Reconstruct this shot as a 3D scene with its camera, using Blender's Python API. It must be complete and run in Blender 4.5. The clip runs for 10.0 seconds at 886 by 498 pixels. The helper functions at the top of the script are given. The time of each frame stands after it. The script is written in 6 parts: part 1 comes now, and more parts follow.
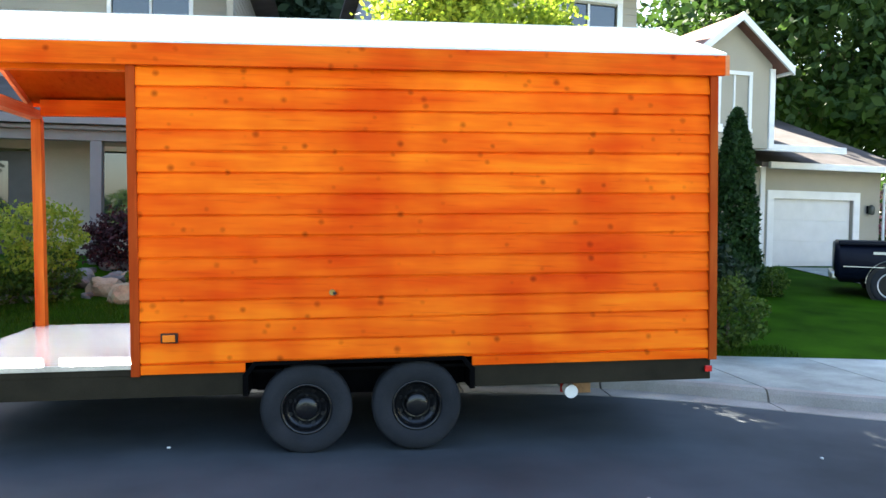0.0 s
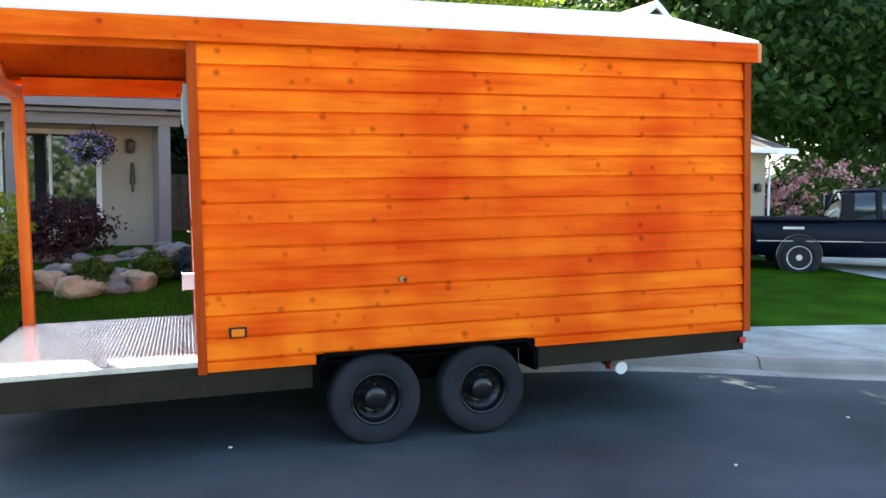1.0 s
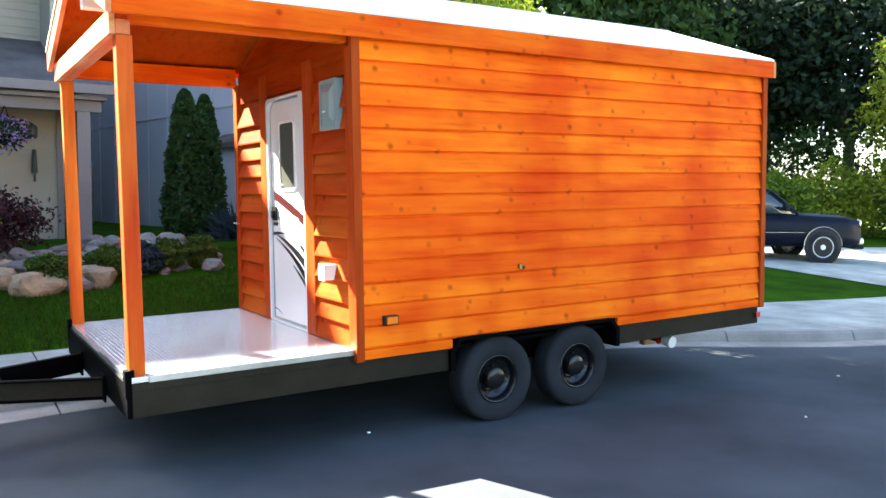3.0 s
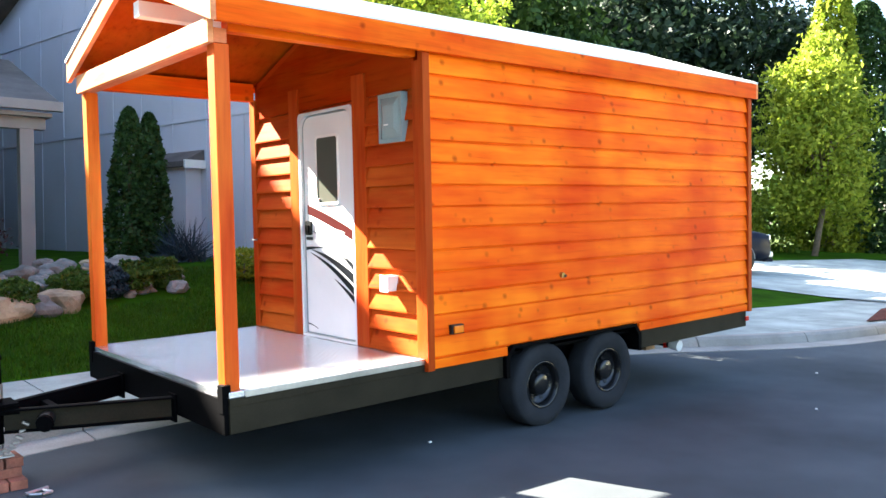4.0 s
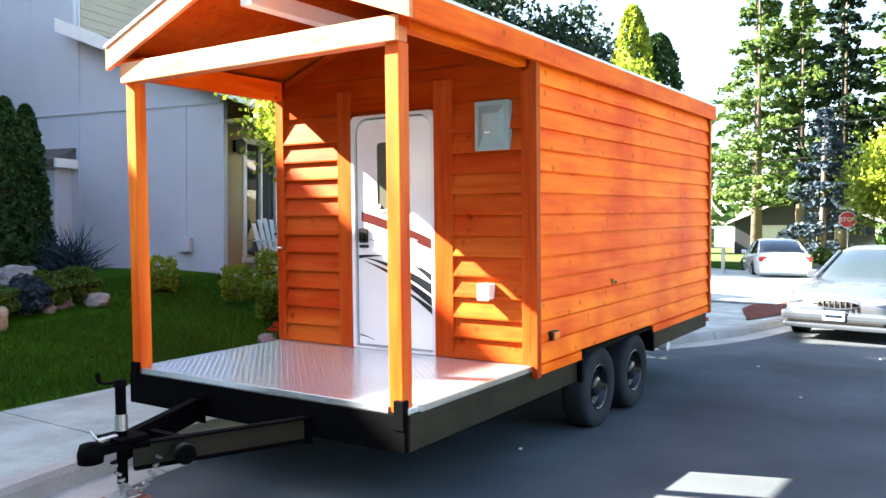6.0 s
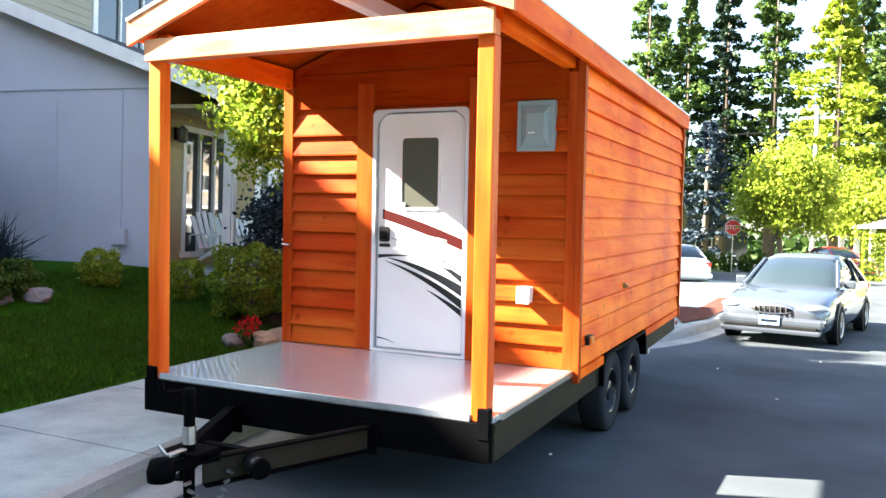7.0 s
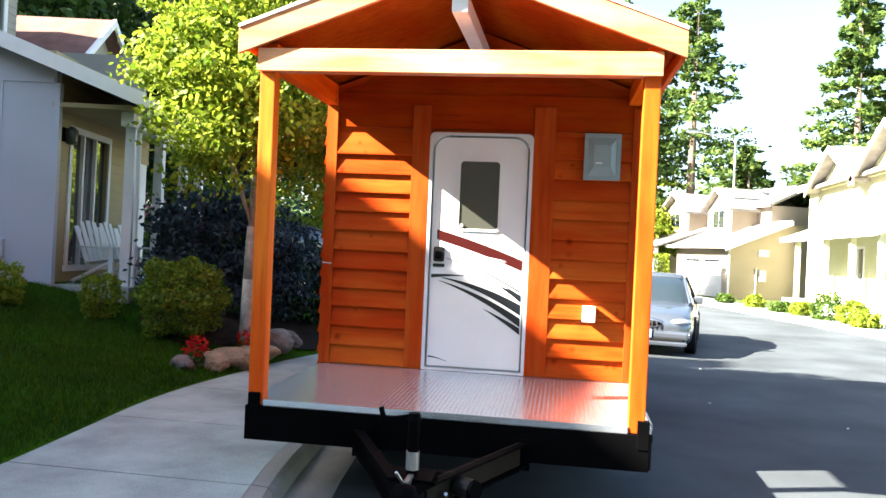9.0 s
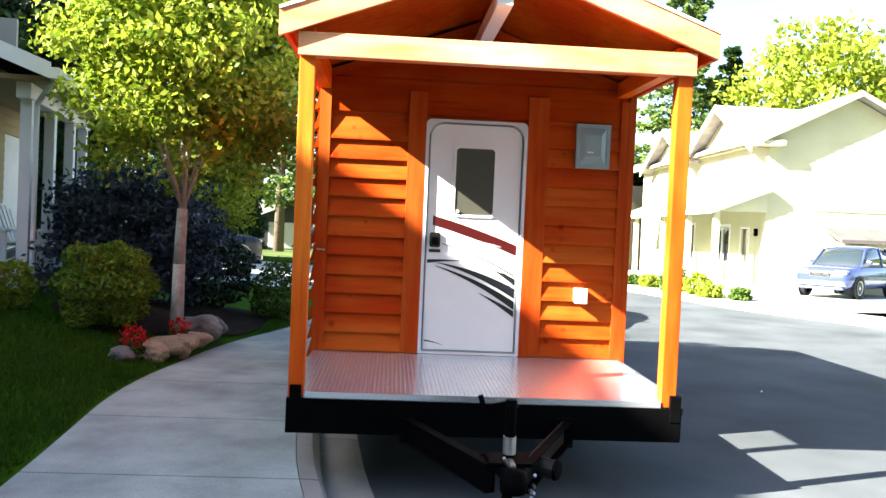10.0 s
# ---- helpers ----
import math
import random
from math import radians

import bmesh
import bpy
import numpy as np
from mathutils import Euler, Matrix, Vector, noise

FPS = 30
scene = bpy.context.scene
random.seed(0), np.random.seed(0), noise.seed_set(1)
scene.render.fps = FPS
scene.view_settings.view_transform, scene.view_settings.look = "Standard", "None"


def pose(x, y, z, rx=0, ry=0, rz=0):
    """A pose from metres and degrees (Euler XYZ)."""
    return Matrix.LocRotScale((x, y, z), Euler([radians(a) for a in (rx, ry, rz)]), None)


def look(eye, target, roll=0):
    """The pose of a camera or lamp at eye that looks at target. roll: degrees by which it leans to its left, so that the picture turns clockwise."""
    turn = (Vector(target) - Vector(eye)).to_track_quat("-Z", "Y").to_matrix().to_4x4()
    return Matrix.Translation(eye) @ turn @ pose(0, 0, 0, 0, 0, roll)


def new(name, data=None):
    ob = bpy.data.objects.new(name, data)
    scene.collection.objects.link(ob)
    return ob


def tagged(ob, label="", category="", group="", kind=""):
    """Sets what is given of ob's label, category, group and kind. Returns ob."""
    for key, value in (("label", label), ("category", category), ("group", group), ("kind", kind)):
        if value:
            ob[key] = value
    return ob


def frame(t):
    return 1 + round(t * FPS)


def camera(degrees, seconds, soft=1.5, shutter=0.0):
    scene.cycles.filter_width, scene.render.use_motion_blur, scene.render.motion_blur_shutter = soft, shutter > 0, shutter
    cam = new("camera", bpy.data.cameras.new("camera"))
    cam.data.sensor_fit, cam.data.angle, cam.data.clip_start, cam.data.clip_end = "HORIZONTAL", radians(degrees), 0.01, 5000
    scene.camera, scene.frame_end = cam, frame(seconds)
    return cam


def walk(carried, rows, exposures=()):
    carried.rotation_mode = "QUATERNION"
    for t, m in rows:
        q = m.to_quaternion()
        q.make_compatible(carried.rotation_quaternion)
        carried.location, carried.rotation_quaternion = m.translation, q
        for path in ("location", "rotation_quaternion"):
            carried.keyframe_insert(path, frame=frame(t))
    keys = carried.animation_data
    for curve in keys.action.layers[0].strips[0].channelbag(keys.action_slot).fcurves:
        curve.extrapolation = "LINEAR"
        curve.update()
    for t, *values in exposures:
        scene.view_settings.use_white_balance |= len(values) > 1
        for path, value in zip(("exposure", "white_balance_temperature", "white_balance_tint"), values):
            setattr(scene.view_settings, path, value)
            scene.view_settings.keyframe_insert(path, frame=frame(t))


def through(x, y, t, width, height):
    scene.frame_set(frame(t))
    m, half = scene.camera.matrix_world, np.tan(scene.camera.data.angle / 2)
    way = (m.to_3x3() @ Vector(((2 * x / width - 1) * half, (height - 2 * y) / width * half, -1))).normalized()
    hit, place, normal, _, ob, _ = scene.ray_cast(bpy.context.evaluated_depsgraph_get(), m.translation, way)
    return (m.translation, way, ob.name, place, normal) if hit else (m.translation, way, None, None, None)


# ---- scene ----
cam = camera(57.5, 10.0)
PATH = [
    (0, (0.12, 0.670, 1.778), (0.393, 2.650, 1.711), 1.05),
    (0.5, (-0.60, 0.815, 1.758), (-0.176, 2.767, 1.674), 0.6),
    (1, (-1.394, 1.045, 1.779), (-0.786, 2.948, 1.67), 0.2),
    (1.5, (-2.002, 1.197, 1.803), (-1.275, 3.056, 1.676), 0.0),
    (2, (-2.517, 1.303, 1.871), (-1.707, 3.125, 1.715), 0.5),
    (2.5, (-3.148, 1.493, 1.856), (-2.214, 3.254, 1.695), 0.8),
    (3, (-3.838, 1.705, 1.765), (-2.77, 3.391, 1.641), 0.5),
    (4.5, (-5.436, 2.783, 1.66), (-4.036, 4.21, 1.604), -0.1),
    (5, (-5.836, 3.196, 1.68), (-4.349, 4.532, 1.622), 0.1),
    (5.5, (-6.235, 3.656, 1.666), (-4.655, 4.881, 1.618), -0.1),
    (7, (-6.946, 5.262, 1.664), (-5.134, 6.109, 1.619), 1.7),
    (7.5, (-7.12, 5.822, 1.657), (-5.252, 6.536, 1.623), 2.1),
    (8, (-7.259, 6.378, 1.64), (-5.344, 6.956, 1.626), 2.2),
    (8.5, (-7.472, 6.894, 1.646), (-5.521, 7.333, 1.643), 2.7),
    (9, (-7.768, 7.419, 1.635), (-5.79, 7.713, 1.645), 2.7),
    (9.5, (-7.835, 8.096, 1.624), (-5.84, 8.239, 1.625), 2.5),
    (10, (-7.913, 8.752, 1.661), (-5.918, 8.627, 1.628), 2.4),
]
EXPOSURES = [(0.0, 3.8), (2.0, 3.84), (4.5, 4.02), (7.0, 3.84), (8.5, 3.52), (10.0, 3.3)]
walk(cam, [(t, look(eye, target, roll)) for t, eye, target, roll in PATH], EXPOSURES)

# ---- light ----
SUN = Vector((-0.30, 0.79, 0.527)).normalized()
world = bpy.data.worlds.new("world")
scene.world = world
world.use_nodes = True
wn = world.node_tree.nodes
sky = wn.new("ShaderNodeTexSky")
sky.sky_type, sky.sun_disc = "NISHITA", False
sky.sun_elevation, sky.sun_rotation = math.asin(SUN.z), math.atan2(SUN.x, SUN.y)
sky.air_density, sky.dust_density, sky.ozone_density = 1.0, 1.6, 1.0
wn["Background"].inputs["Strength"].default_value = 0.05
world.node_tree.links.new(sky.outputs[0], wn["Background"].inputs["Color"])
sun_data = bpy.data.lights.new("sun", "SUN")
sun_data.energy, sun_data.angle, sun_data.color = 5.0, radians(0.5), (1.0, 0.93, 0.80)
sun_lamp = new("sun", sun_data)
sun_lamp.matrix_world = look(SUN * 60, (0, 0, 0))


# ---- materials ----
def nodes_of(name, rough=0.6, metal=0.0):
    m = bpy.data.materials.new(name)
    m.use_nodes = True
    nt = m.node_tree
    b = nt.nodes["Principled BSDF"]
    b.inputs["Roughness"].default_value, b.inputs["Metallic"].default_value = rough, metal
    return m, nt, b


def mapping(nt, source, scale=(1, 1, 1)):
    co = nt.nodes.new("ShaderNodeMapping")
    co.inputs["Scale"].default_value = scale
    if source == "world":
        nt.links.new(nt.nodes.new("ShaderNodeNewGeometry").outputs["Position"], co.inputs["Vector"])
    else:
        nt.links.new(nt.nodes.new("ShaderNodeTexCoord").outputs["Object"], co.inputs["Vector"])
    return co


def noise_tex(nt, co, scale, detail=4.0, rough=0.55):
    n = nt.nodes.new("ShaderNodeTexNoise")
    n.inputs["Scale"].default_value, n.inputs["Detail"].default_value, n.inputs["Roughness"].default_value = scale, detail, rough
    nt.links.new(co.outputs[0], n.inputs["Vector"])
    return n


def ramp(nt, fac, stops):
    r = nt.nodes.new("ShaderNodeValToRGB")
    while len(r.color_ramp.elements) < len(stops):
        r.color_ramp.elements.new(0.5)
    for e, (p, c) in zip(r.color_ramp.elements, stops):
        e.position, e.color = p, (*c, 1)
    nt.links.new(fac, r.inputs[0])
    return r


def mix(nt, kind, fac, a, b):
    n = nt.nodes.new("ShaderNodeMix")
    n.data_type, n.blend_type = "RGBA", kind
    for key, v in ((0, fac), (6, a), (7, b)):
        if isinstance(v, bpy.types.NodeSocket):
            nt.links.new(v, n.inputs[key])
        elif isinstance(v, tuple):
            n.inputs[key].default_value = (*v, 1)
        else:
            n.inputs[key].default_value = v
    return n.outputs[2]


def bump(nt, b, height, strength=0.3, distance=0.01):
    n = nt.nodes.new("ShaderNodeBump")
    n.inputs["Strength"].default_value, n.inputs["Distance"].default_value = strength, distance
    nt.links.new(height, n.inputs["Height"])
    nt.links.new(n.outputs[0], b.inputs["Normal"])


def plain(name, color, rough=0.6, metal=0.0, vary=0.25, scale=3.0, fine=60.0, relief=0.15, coat=0.0, spread=0.0, gloss=0.5):
    """A surface with two scales of variation, fine relief and, with spread, a tone of its own for each object."""
    m, nt, b = nodes_of(name, rough, metal)
    b.inputs["Specular IOR Level"].default_value = gloss
    co = mapping(nt, "world")
    big, small = noise_tex(nt, co, scale), noise_tex(nt, co, fine, 3.0)
    dark = tuple(c * (1 - vary) for c in color)
    light = tuple(min(1.0, c * (1 + vary * 0.6)) for c in color)
    out = ramp(nt, big.outputs[0], ((0.3, dark), (0.7, light))).outputs[0]
    out = mix(nt, "OVERLAY", 0.35 * min(1, vary * 3), out, small.outputs[0])
    if spread:
        rnd = nt.nodes.new("ShaderNodeObjectInfo").outputs["Random"]
        out = mix(nt, "MULTIPLY", 1.0, out, ramp(nt, rnd, ((0, (1 - spread,) * 3), (1, (1.0,) * 3))).outputs[0])
    nt.links.new(out, b.inputs["Base Color"])
    if coat:
        b.inputs["Coat Weight"].default_value, b.inputs["Coat Roughness"].default_value = coat, 0.05
    if relief:
        bump(nt, b, small.outputs[0], relief, 0.005)
    return m


def stained_wood(name, along="x", tone=(0.98, 0.145, 0.006), deep=(0.64, 0.054, 0.002), knots=True, gloss=0.04):
    """Orange-red stained cedar: grain along the board, blotches, knots."""
    m, nt, b = nodes_of(name, 0.42)
    b.inputs["Specular IOR Level"].default_value = gloss
    grain_scale = {"x": (0.7, 9, 14), "y": (9, 0.7, 14), "z": (14, 14, 0.7)}[along]
    co = mapping(nt, "world", grain_scale)
    grain = noise_tex(nt, co, 2.2, 6.0, 0.65)
    blot = noise_tex(nt, mapping(nt, "world", (1.0, 1.0, 0.45)), 1.15, 3.0)
    col = ramp(nt, grain.outputs[0], ((0.20, deep), (0.42, tone), (0.8, tuple(min(1, c * 1.25) for c in tone)))).outputs[0]
    stain = ramp(nt, blot.outputs[0], ((0.36, (0.80, 0.46, 0.32)), (0.46, (0.92, 0.82, 0.78)), (0.54, (1, 1, 1)))).outputs[0]
    col = mix(nt, "MULTIPLY", 0.75, col, stain)
    rnd = nt.nodes.new("ShaderNodeObjectInfo").outputs["Random"]
    col = mix(nt, "MULTIPLY", 1.0, col, ramp(nt, rnd, ((0, (0.92, 0.74, 0.65)), (1, (1.05, 1.25, 1.15)))).outputs[0])
    patch_scale = {"x": (0.9, 0.9, 5.5), "y": (0.9, 0.9, 5.5), "z": (5.5, 5.5, 0.9)}[along]
    tint = noise_tex(nt, mapping(nt, "world", patch_scale), 1.3, 3.0)
    col = mix(nt, "MULTIPLY", 1.0, col, ramp(nt, tint.outputs[0], ((0.32, (0.90, 0.64, 0.5)), (0.66, (1.05, 1.28, 1.3)))).outputs[0])
    if knots:
        ks = {"x": (6.6, 0.0, 7.0), "y": (0.0, 6.6, 7.0), "z": (7.0, 7.0, 6.6)}[along]
        v = nt.nodes.new("ShaderNodeTexVoronoi")
        v.inputs["Scale"].default_value = 1.0
        nt.links.new(mapping(nt, "world", ks).outputs[0], v.inputs["Vector"])
        wob = noise_tex(nt, mapping(nt, "world"), 45.0, 2.0)
        sub = nt.nodes.new("ShaderNodeMath")
        sub.operation = "MULTIPLY_ADD"
        nt.links.new(wob.outputs[0], sub.inputs[0])
        sub.inputs[1].default_value = 0.07
        nt.links.new(v.outputs["Distance"], sub.inputs[2])
        sep = nt.nodes.new("ShaderNodeSeparateColor")
        nt.links.new(v.outputs["Color"], sep.inputs[0])
        cut = nt.nodes.new("ShaderNodeMath")
        cut.operation = "MULTIPLY_ADD"
        nt.links.new(sep.outputs[0], cut.inputs[0])
        cut.inputs[1].default_value = 0.09
        nt.links.new(sub.outputs[0], cut.inputs[2])
        dark = ramp(nt, cut.outputs[0], ((0.10, (0.42, 0.31, 0.25)), (0.16, (0.62, 0.50, 0.43)), (0.28, (1, 1, 1)))).outputs[0]
        col = mix(nt, "MULTIPLY", 0.85, col, dark)
    nt.links.new(col, b.inputs["Base Color"])
    r = ramp(nt, grain.outputs[0], ((0.2, (0.55,) * 3), (0.8, (0.34,) * 3)))
    nt.links.new(r.outputs[0], b.inputs["Roughness"])
    bump(nt, b, grain.outputs[0], 0.25, 0.004)
    return m


def leaf_mat(name, a, b_, through=0.35):
    m, nt, b = nodes_of(name, 0.55)
    b.inputs["Specular IOR Level"].default_value = 0.2
    isl = nt.nodes.new("ShaderNodeNewGeometry").outputs["Random Per Island"]
    big = noise_tex(nt, mapping(nt, "world"), 1.3, 2.0)
    col = ramp(nt, isl, ((0, a), (1, b_))).outputs[0]
    col = mix(nt, "MULTIPLY", 0.6, col, ramp(nt, big.outputs[0], ((0.3, (0.55, 0.6, 0.5)), (0.7, (1, 1, 1)))).outputs[0])
    nt.links.new(col, b.inputs["Base Color"])
    t = nt.nodes.new("ShaderNodeBsdfTranslucent")
    nt.links.new(col, t.inputs["Color"])
    s = nt.nodes.new("ShaderNodeMixShader")
    s.inputs[0].default_value = through
    nt.links.new(b.outputs[0], s.inputs[1])
    nt.links.new(t.outputs[0], s.inputs[2])
    nt.links.new(s.outputs[0], nt.nodes["Material Output"].inputs["Surface"])
    return m


def glass_mat(name, color=(0.03, 0.035, 0.035), rough=0.03, coat=1.0):
    m, nt, b = nodes_of(name, rough)
    b.inputs["Base Color"].default_value = (*color, 1)
    b.inputs["IOR"].default_value = 1.5
    b.inputs["Coat Weight"].default_value = coat
    b.inputs["Coat Roughness"].default_value = 0.02
    return m


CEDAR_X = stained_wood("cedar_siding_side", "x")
# Front and upright cedar are darker copies that carry the porch's shade.
CEDAR_Y_SHADE = stained_wood("cedar_front_shaded", "y", tone=(0.42, 0.060, 0.008), deep=(0.25, 0.024, 0.003))
CEDAR_Z_SHADE = stained_wood("cedar_upright_shaded", "z", tone=(0.38, 0.054, 0.009), deep=(0.25, 0.026, 0.004), knots=False)
# Brighter cedar for the posts: sun on their faces is put into the tone.
CEDAR_POST_LIT = stained_wood("cedar_post_lit", "z", tone=(0.68, 0.125, 0.014), deep=(0.48, 0.060, 0.005), knots=False, gloss=0.12)
CEDAR_TRIM = stained_wood("cedar_trim", "x", tone=(0.80, 0.118, 0.006))
# Same cedar paled for beams and barge boards, to look bleached by sunlight.
CEDAR_BEAM_LIT = stained_wood("cedar_beam_lit", "y", tone=(0.75, 0.31, 0.18), deep=(0.62, 0.21, 0.10), knots=False)
# Darkest cedar: the shade under the porch roof is put into its tone.
CEDAR_DIM = stained_wood("cedar_dimmed", "y", tone=(0.34, 0.045, 0.002), deep=(0.18, 0.016, 0.001), knots=False)
ROOF_WHITE = plain("white_roof_membrane", (0.78, 0.77, 0.74), 0.5, vary=0.12)
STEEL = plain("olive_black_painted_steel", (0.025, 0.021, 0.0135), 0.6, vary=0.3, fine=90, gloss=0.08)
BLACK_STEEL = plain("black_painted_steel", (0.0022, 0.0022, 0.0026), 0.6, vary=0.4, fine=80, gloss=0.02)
BRIGHT_STEEL = plain("galvanised_steel", (0.5, 0.5, 0.5), 0.35, 1.0, vary=0.25)
WHITE_PAINT = plain("white_gelcoat", (0.80, 0.81, 0.82), 0.22, vary=0.04, relief=0.02, coat=0.4)
FRAME_GREY = plain("pale_grey_door_frame", (0.66, 0.67, 0.69), 0.35, vary=0.08, relief=0.02)
WHITE_PLASTIC = plain("white_plastic", (0.78, 0.78, 0.76), 0.4, vary=0.06, relief=0.03)
GREY_PLASTIC = plain("grey_translucent_plastic", (0.24, 0.31, 0.32), 0.3, vary=0.1, relief=0.03)
RUBBER = plain("tyre_rubber", (0.026, 0.028, 0.032), 0.8, vary=0.3, fine=120, gloss=0.05)
RIM_BLACK = plain("black_gloss_wheel", (0.010, 0.010, 0.011), 0.22, 0.2, vary=0.3)
DISH_GREY = plain("dark_grey_wheel_dish", (0.030, 0.031, 0.034), 0.2, 0.7, vary=0.2)
RIM_SILVER = plain("silver_alloy_wheel", (0.62, 0.63, 0.65), 0.3, 0.45, vary=0.15)
BLACK_PLASTIC = plain("black_plastic", (0.012, 0.012, 0.012), 0.4, vary=0.2, gloss=0.25)
RED_DECAL = plain("dark_red_decal", (0.05, 0.003, 0.003), 0.3, vary=0.1, relief=0)
GREY_DECAL = plain("charcoal_decal", (0.008, 0.010, 0.014), 0.3, vary=0.1, relief=0)
AMBER = plain("amber_lens", (0.85, 0.20, 0.006), 0.3, vary=0.08, relief=0, coat=0.1, gloss=0.2)
RED_LENS = plain("red_lens", (0.6, 0.015, 0.01), 0.15, vary=0.08, relief=0, coat=0.6)
DARK_GLASS = glass_mat("tinted_door_glass", (0.06, 0.062, 0.048), 0.32, 0.0)
GLASS = glass_mat("house_window_glass", (0.02, 0.025, 0.028))
CAR_GLASS = glass_mat("car_glass", (0.02, 0.03, 0.035))
BRASS = plain("dull_brass", (0.42, 0.27, 0.09), 0.4, 0.8, vary=0.3)
BRICK = plain("red_brick", (0.36, 0.13, 0.08), 0.85, vary=0.35, scale=9, spread=0.3)
RAW_WOOD = plain("weathered_wood_block", (0.42, 0.23, 0.11), 0.8, vary=0.4, scale=6)
ASPHALT = plain("asphalt", (0.072, 0.083, 0.092), 0.85, vary=0.40, scale=0.6, fine=140, relief=0.5, gloss=0.15)
CONCRETE = plain("sidewalk_concrete", (0.375, 0.415, 0.385), 0.85, vary=0.36, scale=1.7, fine=90, relief=0.25, spread=0.12)
KERB_MAT = plain("kerb_concrete", (0.34, 0.32, 0.29), 0.85, vary=0.3, scale=1.5, fine=80, relief=0.3, spread=0.1)
LAWN = plain("lawn_soil_and_grass", (0.025, 0.075, 0.002), 0.9, vary=0.45, scale=1.2, fine=70, relief=0.6, gloss=0.03)
GROUND = plain("rough_grass_ground", (0.07, 0.10, 0.03), 0.95, vary=0.4, scale=0.3, fine=20, gloss=0.1)
RED_MULCH = plain("red_bark_mulch", (0.115, 0.040, 0.030), 0.95, vary=0.5, scale=6, fine=50, relief=0.8, gloss=0.1)
SHINGLE_BROWN = plain("red_brown_shingles", (0.20, 0.105, 0.085), 0.9, vary=0.3, scale=2, fine=25, relief=0.5, gloss=0.2)
# Mulch brown deepened to carry the shadow under the shrubs.
MULCH = plain("bark_mulch", (0.020, 0.013, 0.009), 0.95, vary=0.5, scale=6, fine=50, relief=0.8, gloss=0.1)
STONE = plain("boulder_stone", (0.27, 0.25, 0.23), 0.9, vary=0.4, scale=4, fine=40, relief=0.5, spread=0.45)
TAN_STONE = plain("tan_boulder", (0.40, 0.30, 0.19), 0.9, vary=0.35, scale=4, fine=40, relief=0.5, spread=0.3)
GREY_SIDING = plain("blue_grey_house_panel", (0.46, 0.50, 0.585), 0.7, vary=0.08, scale=0.7, relief=0.1)
BEIGE_SIDING = plain("beige_house_siding", (0.33, 0.305, 0.25), 0.75, vary=0.1, scale=0.9, relief=0.1)
CREAM_SIDING = plain("cream_house_siding", (0.52, 0.50, 0.32), 0.75, vary=0.1, scale=0.7, relief=0.1)
TAUPE_SIDING = plain("taupe_house_siding", (0.34, 0.29, 0.25), 0.75, vary=0.1, scale=0.7, relief=0.1)
# Dark tone puts the low house's wall in shade by colour.
SHADED_SIDING = plain("shaded_house_siding", (0.055, 0.058, 0.066), 0.75, vary=0.1, scale=0.7, relief=0.1)
GREY_TRIM = plain("grey_house_trim", (0.165, 0.155, 0.16), 0.65, vary=0.08, relief=0.05)
WHITE_TRIM = plain("white_house_trim", (0.74, 0.74, 0.74), 0.6, vary=0.07, relief=0.05)
GARAGE_WHITE = plain("pale_garage_door", (0.62, 0.62, 0.62), 0.55, vary=0.06, relief=0.05)
SHINGLE = plain("asphalt_shingles", (0.10, 0.09, 0.088), 0.9, vary=0.3, scale=2, fine=25, relief=0.5, gloss=0.2)
SHINGLE_PALE = plain("pale_shingles", (0.30, 0.28, 0.26), 0.9, vary=0.3, scale=2, fine=25, relief=0.5)
FENCE_WOOD = plain("weathered_fence", (0.20, 0.14, 0.09), 0.85, vary=0.35, scale=5, spread=0.2)
BARK = plain("tree_bark", (0.15, 0.115, 0.085), 0.9, vary=0.4, scale=9, fine=40, relief=0.8)
PALE_BARK = plain("young_tree_bark", (0.37, 0.40, 0.35), 0.85, vary=0.35, scale=9, fine=40, relief=0.5)
DOOR_DARK = plain("dark_front_door", (0.03, 0.03, 0.035), 0.4, vary=0.2)
SILVER_PAINT = plain("silver_car_paint", (0.13, 0.15, 0.18), 0.24, 0.6, vary=0.04, relief=0, coat=1.0)
BLACK_PAINT = plain("black_blue_car_paint", (0.003, 0.005, 0.014), 0.35, 0.0, vary=0.1, relief=0, coat=0.0, gloss=0.15)
WHITE_CAR = plain("white_car_paint", (0.75, 0.76, 0.77), 0.25, vary=0.03, relief=0, coat=1.0)
BLUE_CAR = plain("blue_car_paint", (0.05, 0.07, 0.22), 0.25, 0.3, vary=0.05, relief=0, coat=1.0)
RED_CAR = plain("red_car_paint", (0.45, 0.02, 0.02), 0.25, vary=0.05, relief=0, coat=1.0)
HEADLAMP = plain("headlamp_lens", (0.42, 0.45, 0.48), 0.08, 0.5, vary=0.1, relief=0, coat=1.0)
PLATE_BLUE = plain("pale_blue_plate", (0.20, 0.30, 0.50), 0.4, vary=0.1, relief=0)
STOP_RED = plain("stop_sign_red", (0.55, 0.02, 0.02), 0.4, vary=0.05, relief=0)
YELLOW_LEAF = leaf_mat("young_tree_leaves", (0.085, 0.16, 0.010), (0.40, 0.47, 0.05), 0.5)
MAPLE_LEAF = leaf_mat("maple_leaves", (0.025, 0.06, 0.015), (0.06, 0.11, 0.02), 0.3)
DARK_LEAF = leaf_mat("dark_shade_leaves", (0.012, 0.028, 0.016), (0.03, 0.055, 0.025), 0.15)
